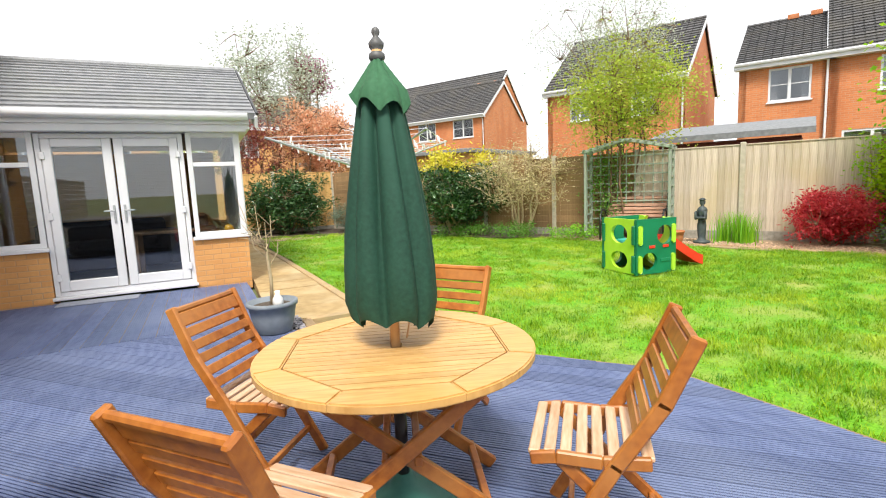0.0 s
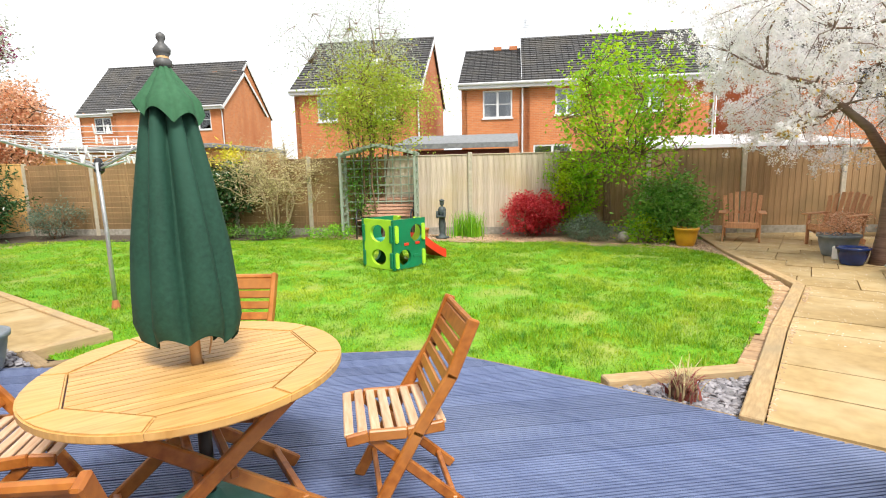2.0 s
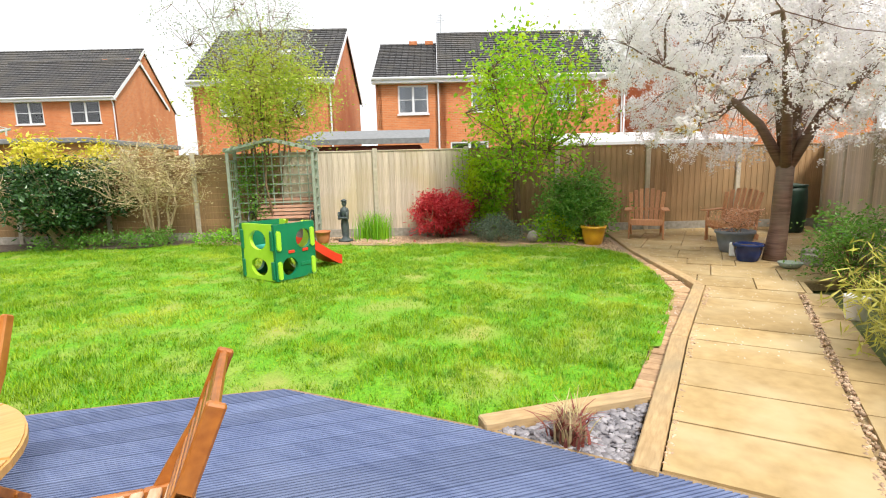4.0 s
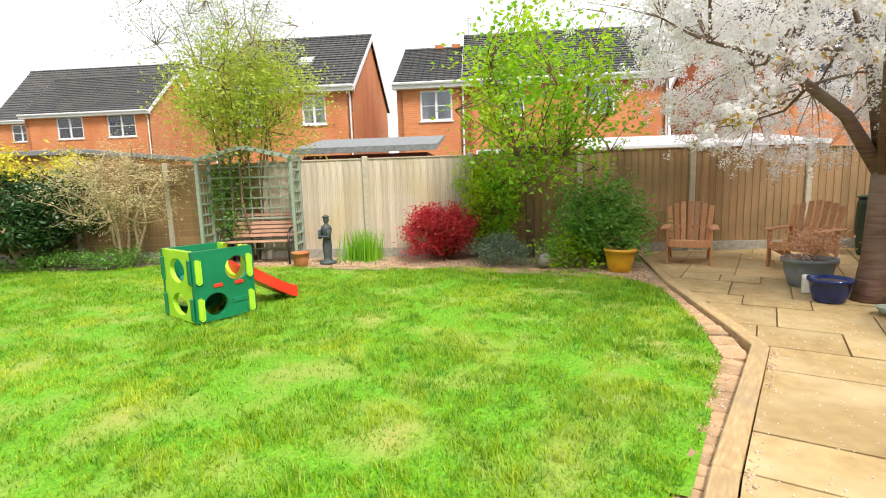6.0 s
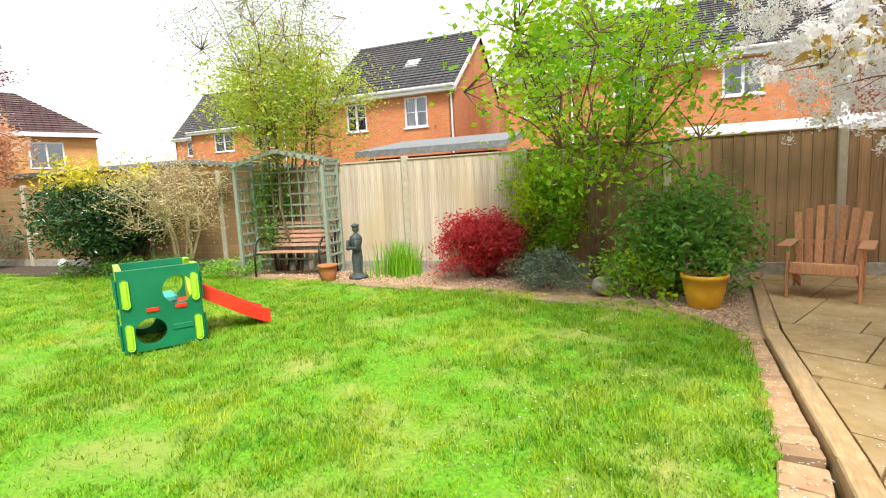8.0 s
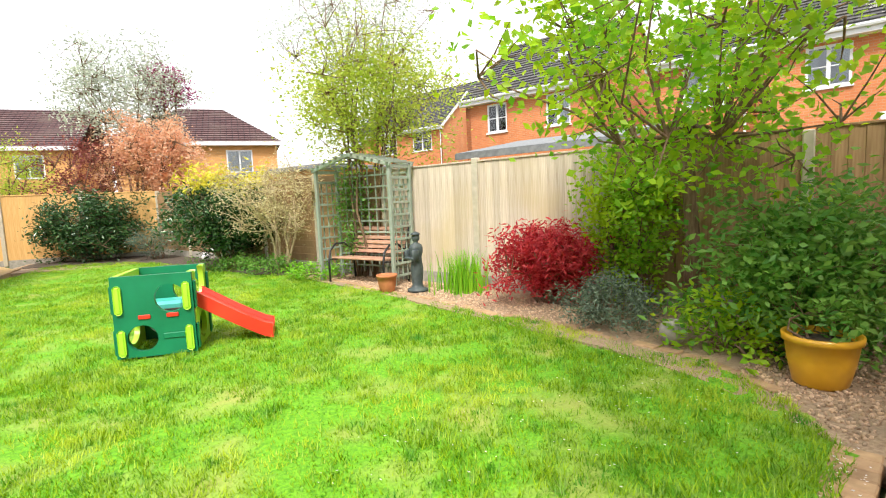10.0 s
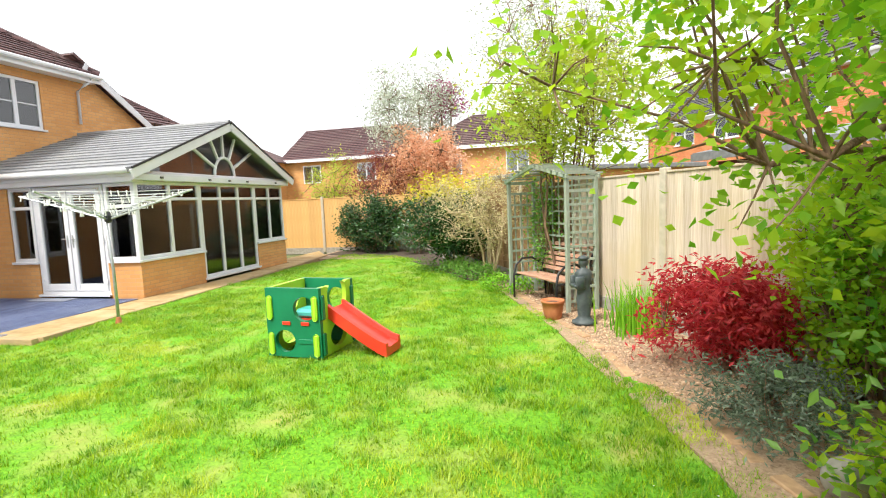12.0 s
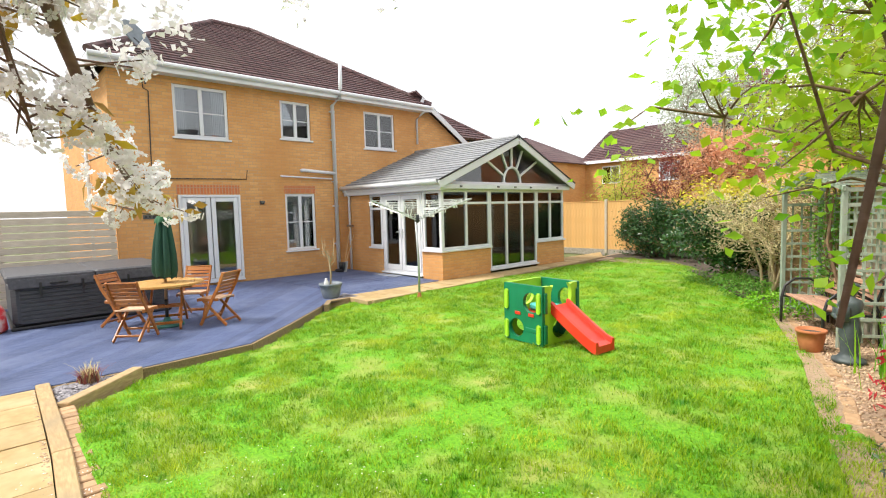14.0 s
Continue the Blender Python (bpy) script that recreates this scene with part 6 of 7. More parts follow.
# ---- play cube ----
def build_play():
    t = thing("play_cube", (5.18, 4.84, 0.0), "green plastic toddler climbing cube with a red slide on the lawn", "play set", "", -6)
    A, B, H, th = 0.66, 0.72, 0.74, 0.05

    def panel(nm, W, holes, mat, m):
        """A panel with round openings, built as a ring mesh about each opening."""
        n = 120
        res = 0.022
        nx, nz = int(W / res), int(H / res)
        bm = bmesh.new()
        grid = {}
        def vid(i, j, y):
            k = (i, j, y)
            if k not in grid:
                x, z = i * W / nx, j * H / nz
                for cx, cz, rx, rz in holes:
                    dx, dz = (x - cx) / rx, (z - cz) / rz
                    r = math.hypot(dx, dz)
                    if 0.8 < r < 1.22:
                        x, z = cx + dx / r * rx, cz + dz / r * rz
                grid[k] = bm.verts.new((x, y, z + 0.0))
            return grid[k]
        def solid(i, j):
            if not (0 <= i < nx and 0 <= j < nz):
                return False
            x, z = (i + 0.5) * W / nx, (j + 0.5) * H / nz
            return not any(((x - cx) / rx) ** 2 + ((z - cz) / rz) ** 2 < 1 for cx, cz, rx, rz in holes)
        for i in range(nx):
            for j in range(nz):
                if not solid(i, j):
                    continue
                bm.faces.new((vid(i, j, 0), vid(i + 1, j, 0), vid(i + 1, j + 1, 0), vid(i, j + 1, 0)))
                bm.faces.new((vid(i, j + 1, th), vid(i + 1, j + 1, th), vid(i + 1, j, th), vid(i, j, th)))
                for di, dj, a, b in ((-1, 0, (i, j + 1), (i, j)), (1, 0, (i + 1, j), (i + 1, j + 1)), (0, -1, (i, j), (i + 1, j)), (0, 1, (i + 1, j + 1), (i, j + 1))):
                    if not solid(i + di, j + dj):
                        bm.faces.new((vid(*b, 0), vid(*a, 0), vid(*a, th), vid(*b, th)))
        bmesh.ops.recalc_face_normals(bm, faces=bm.faces)
        bmesh.ops.transform(bm, matrix=m, verts=bm.verts)
        return part(nm, bm, mat, t)

    panel("panel", A, [(0.47, 0.52, 0.13, 0.13), (0.22, 0.17, 0.125, 0.12)], M_PG, pose(0, 0, 0))
    panel("panel", A, [(0.47, 0.50, 0.13, 0.14), (0.2, 0.18, 0.12, 0.12)], M_PG, pose(0, B - th, 0))
    panel("end_panel", B - 2 * th - 0.004, [(0.30, 0.53, 0.17, 0.13), (0.30, 0.17, 0.17, 0.12)], M_PL, pose(th, th + 0.002, 0, 0, 0, 90))
    panel("end_panel", B - 2 * th - 0.004, [(0.31, 0.18, 0.17, 0.13), (0.31, 0.60, 0.2, 0.22)], M_PL, pose(A, th + 0.002, 0, 0, 0, 90))
    for x in (0.02, A - 0.085):
        for z0, z1 in ((0.02, 0.26), (0.40, 0.66)):
            for y0, y1 in ((-0.022, 0.0), (B, B + 0.022)):
                part("clip", boxed(x, x + 0.065, y0, y1, z0, z1, bevel=0.02 if z1 - z0 > 0.1 else 0.01), M_PL, t, "lime green clip")
    for z0, z1 in ((0.02, 0.26), (0.40, 0.66)):
        for y in (0.02, B - 0.085):
            for x0, x1 in ((-0.022, 0.0), (A, A + 0.022)):
                part("clip", boxed(x0, x1, y, y + 0.065, z0, z1, bevel=0.01), M_PG, t, "green clip")
    part("platform", boxed(th, A - th, th, B - th, 0.30, 0.33, bevel=0.006), M_PR, t, "red platform")
    part("step", boxed(0.1, 0.5, 0.35, 0.6, 0.33, 0.43, bevel=0.03), M_PT, t, "turquoise step")
    for x in (0.20, 0.43):
        part("foothold", boxed(x, x + 0.10, -0.012, 0.0, 0.345, 0.385, bevel=0.005), M_PR, t, "red foothold")
    part("badge", boxed(0.39, 0.57, -0.010, 0.0, 0.15, 0.20, bevel=0.004), M_PG, t, "raised plain badge")
    bm = bmesh.new()
    y0, y1, n = 0.16, 0.52, 8
    prev = None
    rows_ = []
    for k in range(n + 1):
        u = k / n
        x = A - 0.01 + u * 0.67
        z = 0.40 * (1 - u) ** 1.12 + 0.085 + (0.0 if u < 0.9 else 0.012)
        rows_.append([bm.verts.new(p) for p in ((x, y0, z - 0.09), (x, y0, z + 0.05), (x, y0 + 0.045, z + 0.055), (x, y0 + 0.06, z), (x, y1 - 0.06, z), (x, y1 - 0.045, z + 0.055), (x, y1, z + 0.05), (x, y1, z - 0.09))])
    for q0, q1 in zip(rows_, rows_[1:]):
        for k in range(8):
            bm.faces.new((q0[k], q0[(k + 1) % 8], q1[(k + 1) % 8], q1[k]))
    bm.faces.new(rows_[0])
    bm.faces.new(rows_[-1][::-1])
    bmesh.ops.recalc_face_normals(bm, faces=bm.faces)
    part("slide", bm, M_PR, t, "red plastic slide")


build_play()

# ---- rotary airer ----
air = thing("rotary_airer", (1.97, 6.08, -0.03), "open rotary clothes airer with white lines and pegs on the lawn", "clothes airer", "", 12)
part("pole", tubed([(0, 0, -0.1), (0, 0, 0.8), (-0.03, -0.02, 1.62)], [0.024, 0.022, 0.02], 10), M_GREYMETAL, air, "", True)
part("ground_socket", lathe([(0.035, -0.05), (0.045, 0.05), (0.03, 0.12), (0.024, 0.13)], 12), M_TERRA, air)
part("hub", lathe([(0.02, 1.50), (0.05, 1.53), (0.05, 1.60), (0.03, 1.66), (0.01, 1.67)], 12), M_BLACK, air)
tips = []
for k in range(4):
    a = math.pi / 2 * k
    tip = Vector((1.25 * math.cos(a), 1.25 * math.sin(a), 1.93))
    tips.append(tip)
    part("arm", tubed([(0.03 * math.cos(a), 0.03 * math.sin(a), 1.56), tip], 0.013, 6), M_GREYMETAL, air)
    part("strut", tubed([(0.03 * math.cos(a), 0.03 * math.sin(a), 1.60), tuple(tip * 0.5 + Vector((0, 0, 0.79)))], 0.008, 5), M_GREYMETAL, air)
hub = Vector((0, 0, 1.56))
peg = finish("peg", boxed(-0.006, 0.006, -0.008, 0.008, -0.07, 0.01, bevel=0.002), M_WHITE)
for j in range(7):
    s = 0.34 + 0.66 * j / 6
    for k in range(4):
        p, q = hub.lerp(tips[k], s), hub.lerp(tips[(k + 1) % 4], s)
        part("line", tubed([p, p.lerp(q, 0.5) - Vector((0, 0, 0.02)), q], 0.004, 4), M_LINE, air)
        if j % 2 == 0:
            for i in range(5):
                w = p.lerp(q, random.uniform(0.08, 0.92))
                piece("peg", peg, air, pose(w.x, w.y, w.z - 0.01, random.uniform(-15, 15), random.uniform(-15, 15), random.uniform(0, 90)))

# ---- pots and small things ----
def pot(name, at, label, r, h, material, rim=True, soil=True):
    t = thing(name, at, label, "pot")
    prof = [(r * 0.66, 0.0), (r * 0.74, h * 0.05), (r * 0.90, h * 0.5), (r * 0.98, h * 0.86), (r * 1.06, h * 0.87), (r * 1.07, h), (r * 0.95, h), (r * 0.92, h * 0.86)]
    part("body", lathe(prof, 28), material, t, "", True)
    if soil:
        part("soil", lathe([(r * 0.5, h * 0.80), (r * 0.925, h * 0.855), (0.5 * r, h * 0.88), (0.01, h * 0.9)], 20), M_SOIL, t)
    return t


pot("planter", (0.58, 4.92, 0.0), "grey rounded planter standing on slate chippings", 0.22, 0.30, M_GREYPOT)


def bare_tree(name, at, label, h, seed, n, r, material=M_BARK_PALE, spread=0.3, lean=(0, 0)):
    t = thing(name, at, label, "tree")
    rng = random.Random(seed)
    bm = bmesh.new()
    trunk = [(0, 0, 0), (0.01, 0.01, h * 0.25), (-0.01, 0.0, h * 0.5), (lean[0], lean[1], h * 0.6)]
    tube(bm, trunk, [r, r * 0.9, r * 0.8, r * 0.7], 8)
    part("trunk", bm, material, t, "", True)
    bm = bmesh.new()
    for k in range(n):
        z0 = h * rng.uniform(0.3, 0.6)
        a = rng.uniform(0, 6.28)
        q = Vector((spread * math.cos(a) * rng.uniform(0.4, 1), spread * math.sin(a) * rng.uniform(0.4, 1), h * rng.uniform(0.65, 1.0)))
        mid = Vector((0, 0, z0)).lerp(q, 0.5) + Vector((math.cos(a) * 0.05, math.sin(a) * 0.05, -0.02))
        tube(bm, [(0, 0, z0), mid, q], [r * 0.45, r * 0.3, r * 0.12], 5)
        for _ in range(3):
            w = mid.lerp(q, rng.uniform(0.1, 0.9))
            tube(bm, [w, w + Vector((rng.uniform(-.12, .12), rng.uniform(-.12, .12), rng.uniform(0.0, .14)))], [r * 0.16, r * 0.08], 4)
    part("branch", bm, material, t, "", True)
    return t


bare_tree("sapling", (0.58, 4.92, 0.255), "small bare pale-stemmed tree growing in the planter", 0.98, 4, 9, 0.018, spread=0.22)
t = thing("white_vase", (0.62, 4.80, 0.262), "small white ornament in the planter", "ornament")
part("body", lathe([(0.03, 0), (0.05, 0.03), (0.045, 0.08), (0.02, 0.12), (0.025, 0.15)], 14), M_WHITE, t, "", True)
pot("terracotta_pot", (8.18, 6.70, -0.01), "weathered terracotta pot beside the statue", 0.145, 0.25, M_TERRA)
pot("yellow_pot", (9.78, 1.78, -0.01), "large mustard yellow glazed pot under the shrub", 0.21, 0.34, M_YPOT)
pot("grey_pot", (9.65, -0.42, 0.0), "grey planter with coppery foliage on the patio", 0.27, 0.34, M_GREYPOT)
pot("blue_pot", (8.86, -0.56, 0.0), "glossy cobalt blue ceramic pot beside the tree", 0.19, 0.25, M_BLUEPOT)
t = thing("white_tub", (9.22, -0.42, 0.0), "small white plastic container on the patio", "container")
part("body", boxed(-0.07, 0.07, -0.08, 0.08, 0, 0.20, bevel=0.015), M_WHITE, t)
t = thing("dish_bowl", (8.45, -1.02, 0.0), "shallow pale bowl on the patio edge", "bowl")
part("body", lathe([(0.08, 0), (0.12, 0.03), (0.15, 0.08), (0.14, 0.08), (0.1, 0.035), (0.01, 0.03)], 20), M_ARBOR, t, "", True)
for at, s in (((8.9, -1.32, 0), 0.13), ((8.72, -1.28, 0), 0.10)):
    t = thing("stone_block", at, "rough grey stone block beside the tree", "stone", "stone blocks", 20)
    part("body", boxed(-s, s, -s * 0.7, s * 0.7, 0, s * 1.5, bevel=0.02), M_STONE, t)
t = thing("stone_ball", (9.62, 2.85, 0.0), "grey stone ball at the edge of the bed", "ornament")
part("body", lathe([(0.02, 0.0)] + [(0.11 * math.sin(a), 0.11 - 0.11 * math.cos(a)) for a in [math.pi * k / 12 for k in range(1, 12)]] + [(0.01, 0.22)], 20), M_STONE, t, "", True)
t = thing("football", (5.35, 13.3, 0.0), "white and black football under the shrub", "ball")
part("body", lathe([(0.02, 0.0)] + [(0.11 * math.sin(a), 0.11 - 0.11 * math.cos(a)) for a in [math.pi * k / 12 for k in range(1, 12)]] + [(0.01, 0.22)], 20), M_WHITE, t, "", True)
for a, b in ((20, 30), (100, -10), (200, 35), (290, 0), (330, 60)):
    d = Vector((math.cos(radians(a)) * math.cos(radians(b)), math.sin(radians(a)) * math.cos(radians(b)), math.sin(radians(b))))
    bm = lathe([(0.045, 0.0), (0.03, 0.004)], 5)
    bmesh.ops.transform(bm, matrix=Matrix.Translation(Vector((0, 0, 0.11)) + d * 0.103) @ d.to_track_quat("Z", "Y").to_matrix().to_4x4(), verts=bm.verts)
    part("patch", bm, M_BLACK, t, "black patch")

# statue as one plain mesh
st = lathe([(0.15, 0), (0.15, 0.03), (0.10, 0.05), (0.075, 0.09), (0.085, 0.2), (0.095, 0.32), (0.08, 0.42), (0.075, 0.48), (0.10, 0.56), (0.105, 0.62), (0.085, 0.66), (0.035, 0.69), (0.032, 0.71), (0.055, 0.735), (0.06, 0.775), (0.05, 0.80), (0.075, 0.805), (0.06, 0.83), (0.01, 0.85)], 20, lambda a, j: 1.0 if j < 2 else 0.92 + 0.12 * math.cos(2 * a) + 0.05 * math.cos(5 * a + j))
box(st, 0.02, 0.14, -0.10, -0.06, 0.44, 0.60, 0.015)
box(st, 0.02, 0.14, 0.06, 0.10, 0.44, 0.60, 0.015)
box(st, 0.08, 0.15, -0.10, 0.10, 0.46, 0.50, 0.012)
s_ob = part("statue", st, M_STATUE, None, "", True)
s_ob.matrix_basis = pose(8.56, 6.44, 0.0, 0, 0, 200)
tagged(s_ob, "dark bronze garden statue on a square foot", "statue")

# ---- arbour and bench ----
arb = thing("arbour", (7.50, 8.44, 0.0), "sage painted trellis arbour with a slatted arch over the bench", "arbour", "", math.degrees(math.atan2(-1.42, 0.90)))
AW, AD, AH = 1.66, 0.46, 1.86
for x in (0, AW):
    for y in (0, AD):
        part("post", boxed(x - 0.028, x + 0.028, y - 0.028, y + 0.028, -0.05, AH, bevel=0.005), M_ARBOR, arb)
    for k in range(9):
        z = 0.12 + k * 0.19
        part("trellis_bar", boxed(x - 0.012, x + 0.012, 0.028, AD - 0.028, z, z + 0.032), M_ARBOR, arb)
    for k in range(3):
        y = 0.115 + k * 0.115
        part("trellis_bar", boxed(x - 0.022, x - 0.013, y - 0.012, y + 0.012, 0.05, AH - 0.2), M_ARBOR, arb)
    part("head_rail", boxed(x - 0.02, x + 0.02, 0.028, AD - 0.028, AH - 0.06, AH - 0.01), M_ARBOR, arb)
    part("head_rail", boxed(x - 0.02, x + 0.02, 0.028, AD - 0.028, AH - 0.23, AH - 0.19), M_ARBOR, arb)
for k in range(9):
    z = 0.2 + k * 0.19
    part("trellis_bar", boxed(0.03, AW - 0.03, AD - 0.012, AD + 0.004, z, z + 0.028), M_ARBOR, arb)
for k in range(8):
    x = 0.2 + k * 0.18
    part("trellis_bar", boxed(x - 0.012, x + 0.012, AD + 0.005, AD + 0.018, 0.1, AH), M_ARBOR, arb)
for y in (-0.03, AD + 0.03):
    part("rafter", beamed((-0.06, y, AH - 0.02), (AW / 2, y, AH + 0.19), 0.035, 0.055, 0.004), M_ARBOR, arb)
    part("rafter", beamed((AW + 0.06, y, AH - 0.02), (AW / 2, y, AH + 0.19), 0.035, 0.055, 0.004), M_ARBOR, arb)
for s in (0, 1):
    for k in range(6):
        u = (k + 0.3) / 6
        x = (-0.06 + u * (AW / 2 + 0.06)) if s == 0 else (AW + 0.06 - u * (AW / 2 + 0.06))
        z = AH - 0.02 + u * 0.21 + 0.035
        part("roof_slat", boxed(x - 0.02, x + 0.02, -0.10, AD + 0.10, z - 0.012, z + 0.012), M_ARBOR, arb)
ben = thing("garden_bench", (7.72, 8.15, 0.0), "slatted garden bench with black hooped metal arms", "bench", "", math.degrees(math.atan2(-1.42, 0.90)))
BW = 1.18
for k in range(5):
    part("seat_slat", boxed(0, BW, -0.12 + k * 0.095, -0.04 + k * 0.095, 0.385 - 0.006 * k, 0.41 - 0.006 * k, bevel=0.005), M_BENCH, ben)
for k in range(6):
    part("back_slat", boxed(0, BW, -0.01, 0.012, -0.03, 0.03, bevel=0.005, m=pose(0, 0.37 + k * 0.022, 0.47 + k * 0.075, -16)), M_BENCH, ben)
for x in (-0.02, BW + 0.02):
    hoop = [(x, -0.16, 0.0), (x, -0.16, 0.35), (x, -0.12, 0.52), (x, 0.0, 0.62), (x, 0.18, 0.62), (x, 0.34, 0.52), (x, 0.40, 0.38), (x, 0.42, 0.0)]
    part("arm_hoop", tubed(hoop, 0.018, 8), M_BLACK, ben, "black metal hoop arm", True)
    part("back_leg", tubed([(x, 0.33, 0.38), (x, 0.50, 0.92)], 0.015, 8), M_BLACK, ben)
    part("seat_bearer", tubed([(x, -0.16, 0.37), (x, 0.41, 0.345)], 0.014, 6), M_BLACK, ben)


# ---- patio chairs ----
def adirondack(m):
    t = thing("adirondack_chair", (0, 0, 0), "brown slatted wooden lounge chair on the patio", "chair", "patio chairs")
    for k in range(7):
        x = -0.255 + k * 0.085
        h = 0.60 + 0.10 * math.cos((k - 3) * 0.45)
        part("back_slat", boxed(-0.036, 0.036, -0.011, 0.011, 0, h, bevel=0.006, m=pose(x, -0.17, 0.27, 20, 0, 0) @ pose(0, 0, 0, 0, (k - 3) * 1.6, 0)), M_ADIR, t)
    for k in range(6):
        y = 0.28 - k * 0.09
        part("seat_slat", boxed(-0.27, 0.27, y - 0.04, y + 0.04, -0.01, 0.01, bevel=0.005, m=pose(0, 0, 0.36 - (k * 0.022), 0)), M_ADIR, t)
    for s in (-1, 1):
        part("arm", boxed(s * 0.33 - 0.065, s * 0.33 + 0.065, -0.32, 0.36, 0.535, 0.557, bevel=0.008), M_ADIR, t)
        part("front_leg", boxed(s * 0.30 - 0.013, s * 0.30 + 0.013, 0.24, 0.32, 0.0, 0.535, bevel=0.005), M_ADIR, t)
        part("side_rail", beamed((s * 0.27, 0.32, 0.32), (s * 0.27, -0.42, 0.04), 0.024, 0.09, 0.005), M_ADIR, t)
        part("back_leg", beamed((s * 0.30, -0.30, 0.54), (s * 0.30, -0.22, 0.03), 0.024, 0.07, 0.005), M_ADIR, t)
    part("apron", boxed(-0.27, 0.27, 0.30, 0.325, 0.26, 0.355, bevel=0.005), M_ADIR, t)
    part("back_rail", boxed(-0.30, 0.30, -0.30, -0.275, 0.50, 0.55, bevel=0.005), M_ADIR, t)
    t.matrix_basis = m
    return t


ad = adirondack(pose(10.95, 1.02, 0.0, 0, 0, 96))
copy_thing(ad, pose(11.0, -0.42, 0.0, 0, 0, 62))
t = thing("water_butt", (12.6, -1.45, 0.0), "dark green plastic water butt in the fence corner", "water butt")
part("body", lathe([(0.24, 0), (0.26, 0.05), (0.30, 0.45), (0.29, 0.80), (0.27, 0.9)], 24), M_BUTT, t, "", True)
part("lid", lathe([(0.29, 0.9), (0.29, 0.93), (0.1, 0.96), (0.01, 0.96)], 24), M_BUTT, t)

# ---- hot tub and barbecue ----
tub = thing("hot_tub", (-1.72, 1.20, 0.0), "charcoal hot tub with folded vinyl cover on the deck", "hot tub")
bm = boxed(-1.0, 1.0, -1.1, 1.1, 0.05, 0.70, bevel=0.06)
part("cabinet", bm, M_TUB, tub)
for k in range(9):
    part("cabinet_board", boxed(0.995, 1.012, -1.0, 1.0, 0.09 + k * 0.066, 0.148 + k * 0.066, bevel=0.006), M_TUB, tub)
part("base_rim", boxed(-1.03, 1.03, -1.13, 1.13, 0.0, 0.05, bevel=0.015), M_BLACK, tub)
part("shell_lip", boxed(-1.03, 1.03, -1.13, 1.13, 0.70, 0.745, bevel=0.02), M_BBQ_RIM, tub)
for y0, y1, nm in ((-1.15, -0.005, "cover"), (0.005, 1.15, "cover")):
    c = part(nm, boxed(-1.06, 1.06, y0, y1, 0.745, 0.86, bevel=0.025), M_LID, tub, "padded graphite vinyl cover")
    part("skirt", boxed(1.06, 1.072, y0 + 0.03, y1 - 0.03, 0.66, 0.80, bevel=0.004), M_LID, c)
for y in (-0.75, -0.2, 0.45):
    part("strap", boxed(1.073, 1.085, y, y + 0.035, 0.50, 0.74, bevel=0.003), M_BLACK, tub)
part("cover_handle", boxed(1.072, 1.10, -0.62, -0.38, 0.70, 0.73, bevel=0.006), M_BLACK, tub)
sack = thing("compost_sack", (-0.85, -0.14, 0.0), "red and white plastic sack leaning by the hot tub", "sack", "", 15)
bm = lathe([(0.16, 0.0), (0.20, 0.05), (0.19, 0.2), (0.20, 0.32), (0.14, 0.42), (0.05, 0.45)], 20, lambda a, j: 1 + 0.18 * math.cos(2 * a) + 0.05 * math.cos(5 * a + j * 1.3))
part("body", bm, M_REDBAG, sack, "", True)
bbq = thing("barbecue", (2.12, -0.93, 0.0), "slate blue trolley barbecue with black handle on the deck", "barbecue", "", -12)
part("body", boxed(-0.28, 0.28, -0.24, 0.24, 0.10, 0.62, bevel=0.03), M_BBQ, bbq)
part("lid", boxed(-0.30, 0.30, -0.26, 0.26, 0.63, 0.70, bevel=0.03), M_BBQ_RIM, bbq)
part("handle", tubed([(-0.22, 0.26, 0.66), (-0.25, 0.34, 0.70), (-0.2, 0.37, 0.71), (0.2, 0.37, 0.71), (0.25, 0.34, 0.70), (0.22, 0.26, 0.66)], 0.022, 8), M_BLACK, bbq, "black grab handle", True)
for x in (-0.2, -0.05, 0.1):
    part("knob", lathe([(0.03, 0), (0.035, 0.02), (0.03, 0.045), (0.01, 0.05)], 12), M_BLACK, bbq).matrix_basis = pose(x, 0.24, 0.55, -90)
for x in (-0.24, 0.24):
    for y in (-0.2, 0.2):
        part("leg", boxed(x - 0.02, x + 0.02, y - 0.02, y + 0.02, 0.0, 0.12), M_BLACK, bbq)
# tools against the wall by the conservatory
t = thing("broom", (-3.2, 7.55, 0.0), "wooden broom leaning head up against the brick wall", "broom")
part("handle", tubed([(0.18, -0.1, 0.0), (0.02, 0.28, 1.28)], 0.013, 8), M_POLE, t)
part("head", beamed((-0.14, 0.29, 1.30), (0.18, 0.29, 1.30), 0.05, 0.05, 0.008), M_BARK, t)
t = thing("spade", (-3.05, 7.62, 0.0), "long-handled spade leaning against the brick wall", "spade")
part("shaft", tubed([(0.12, -0.12, 0.28), (0.0, 0.24, 1.05)], 0.014, 8), M_POLE, t)
part("blade", beamed((0.16, -0.2, 0.0), (0.12, -0.12, 0.3), 0.17, 0.01, 0.003, (0, -1, 0.3)), M_GREYMETAL, t)
for k in range(2):
    t = thing("wellington_boot", (-3.1 + 0.13 * k, 7.42, 0.0), "black rubber wellington boot standing by the wall", "boot", "boots")
    part("shaft", lathe([(0.05, 0.06), (0.055, 0.15), (0.065, 0.27), (0.06, 0.27), (0.05, 0.2)], 14), M_BLACK, t, "", True)
    part("foot", boxed(-0.045, 0.045, -0.19, 0.05, 0.0, 0.09, bevel=0.03), M_BLACK, t)

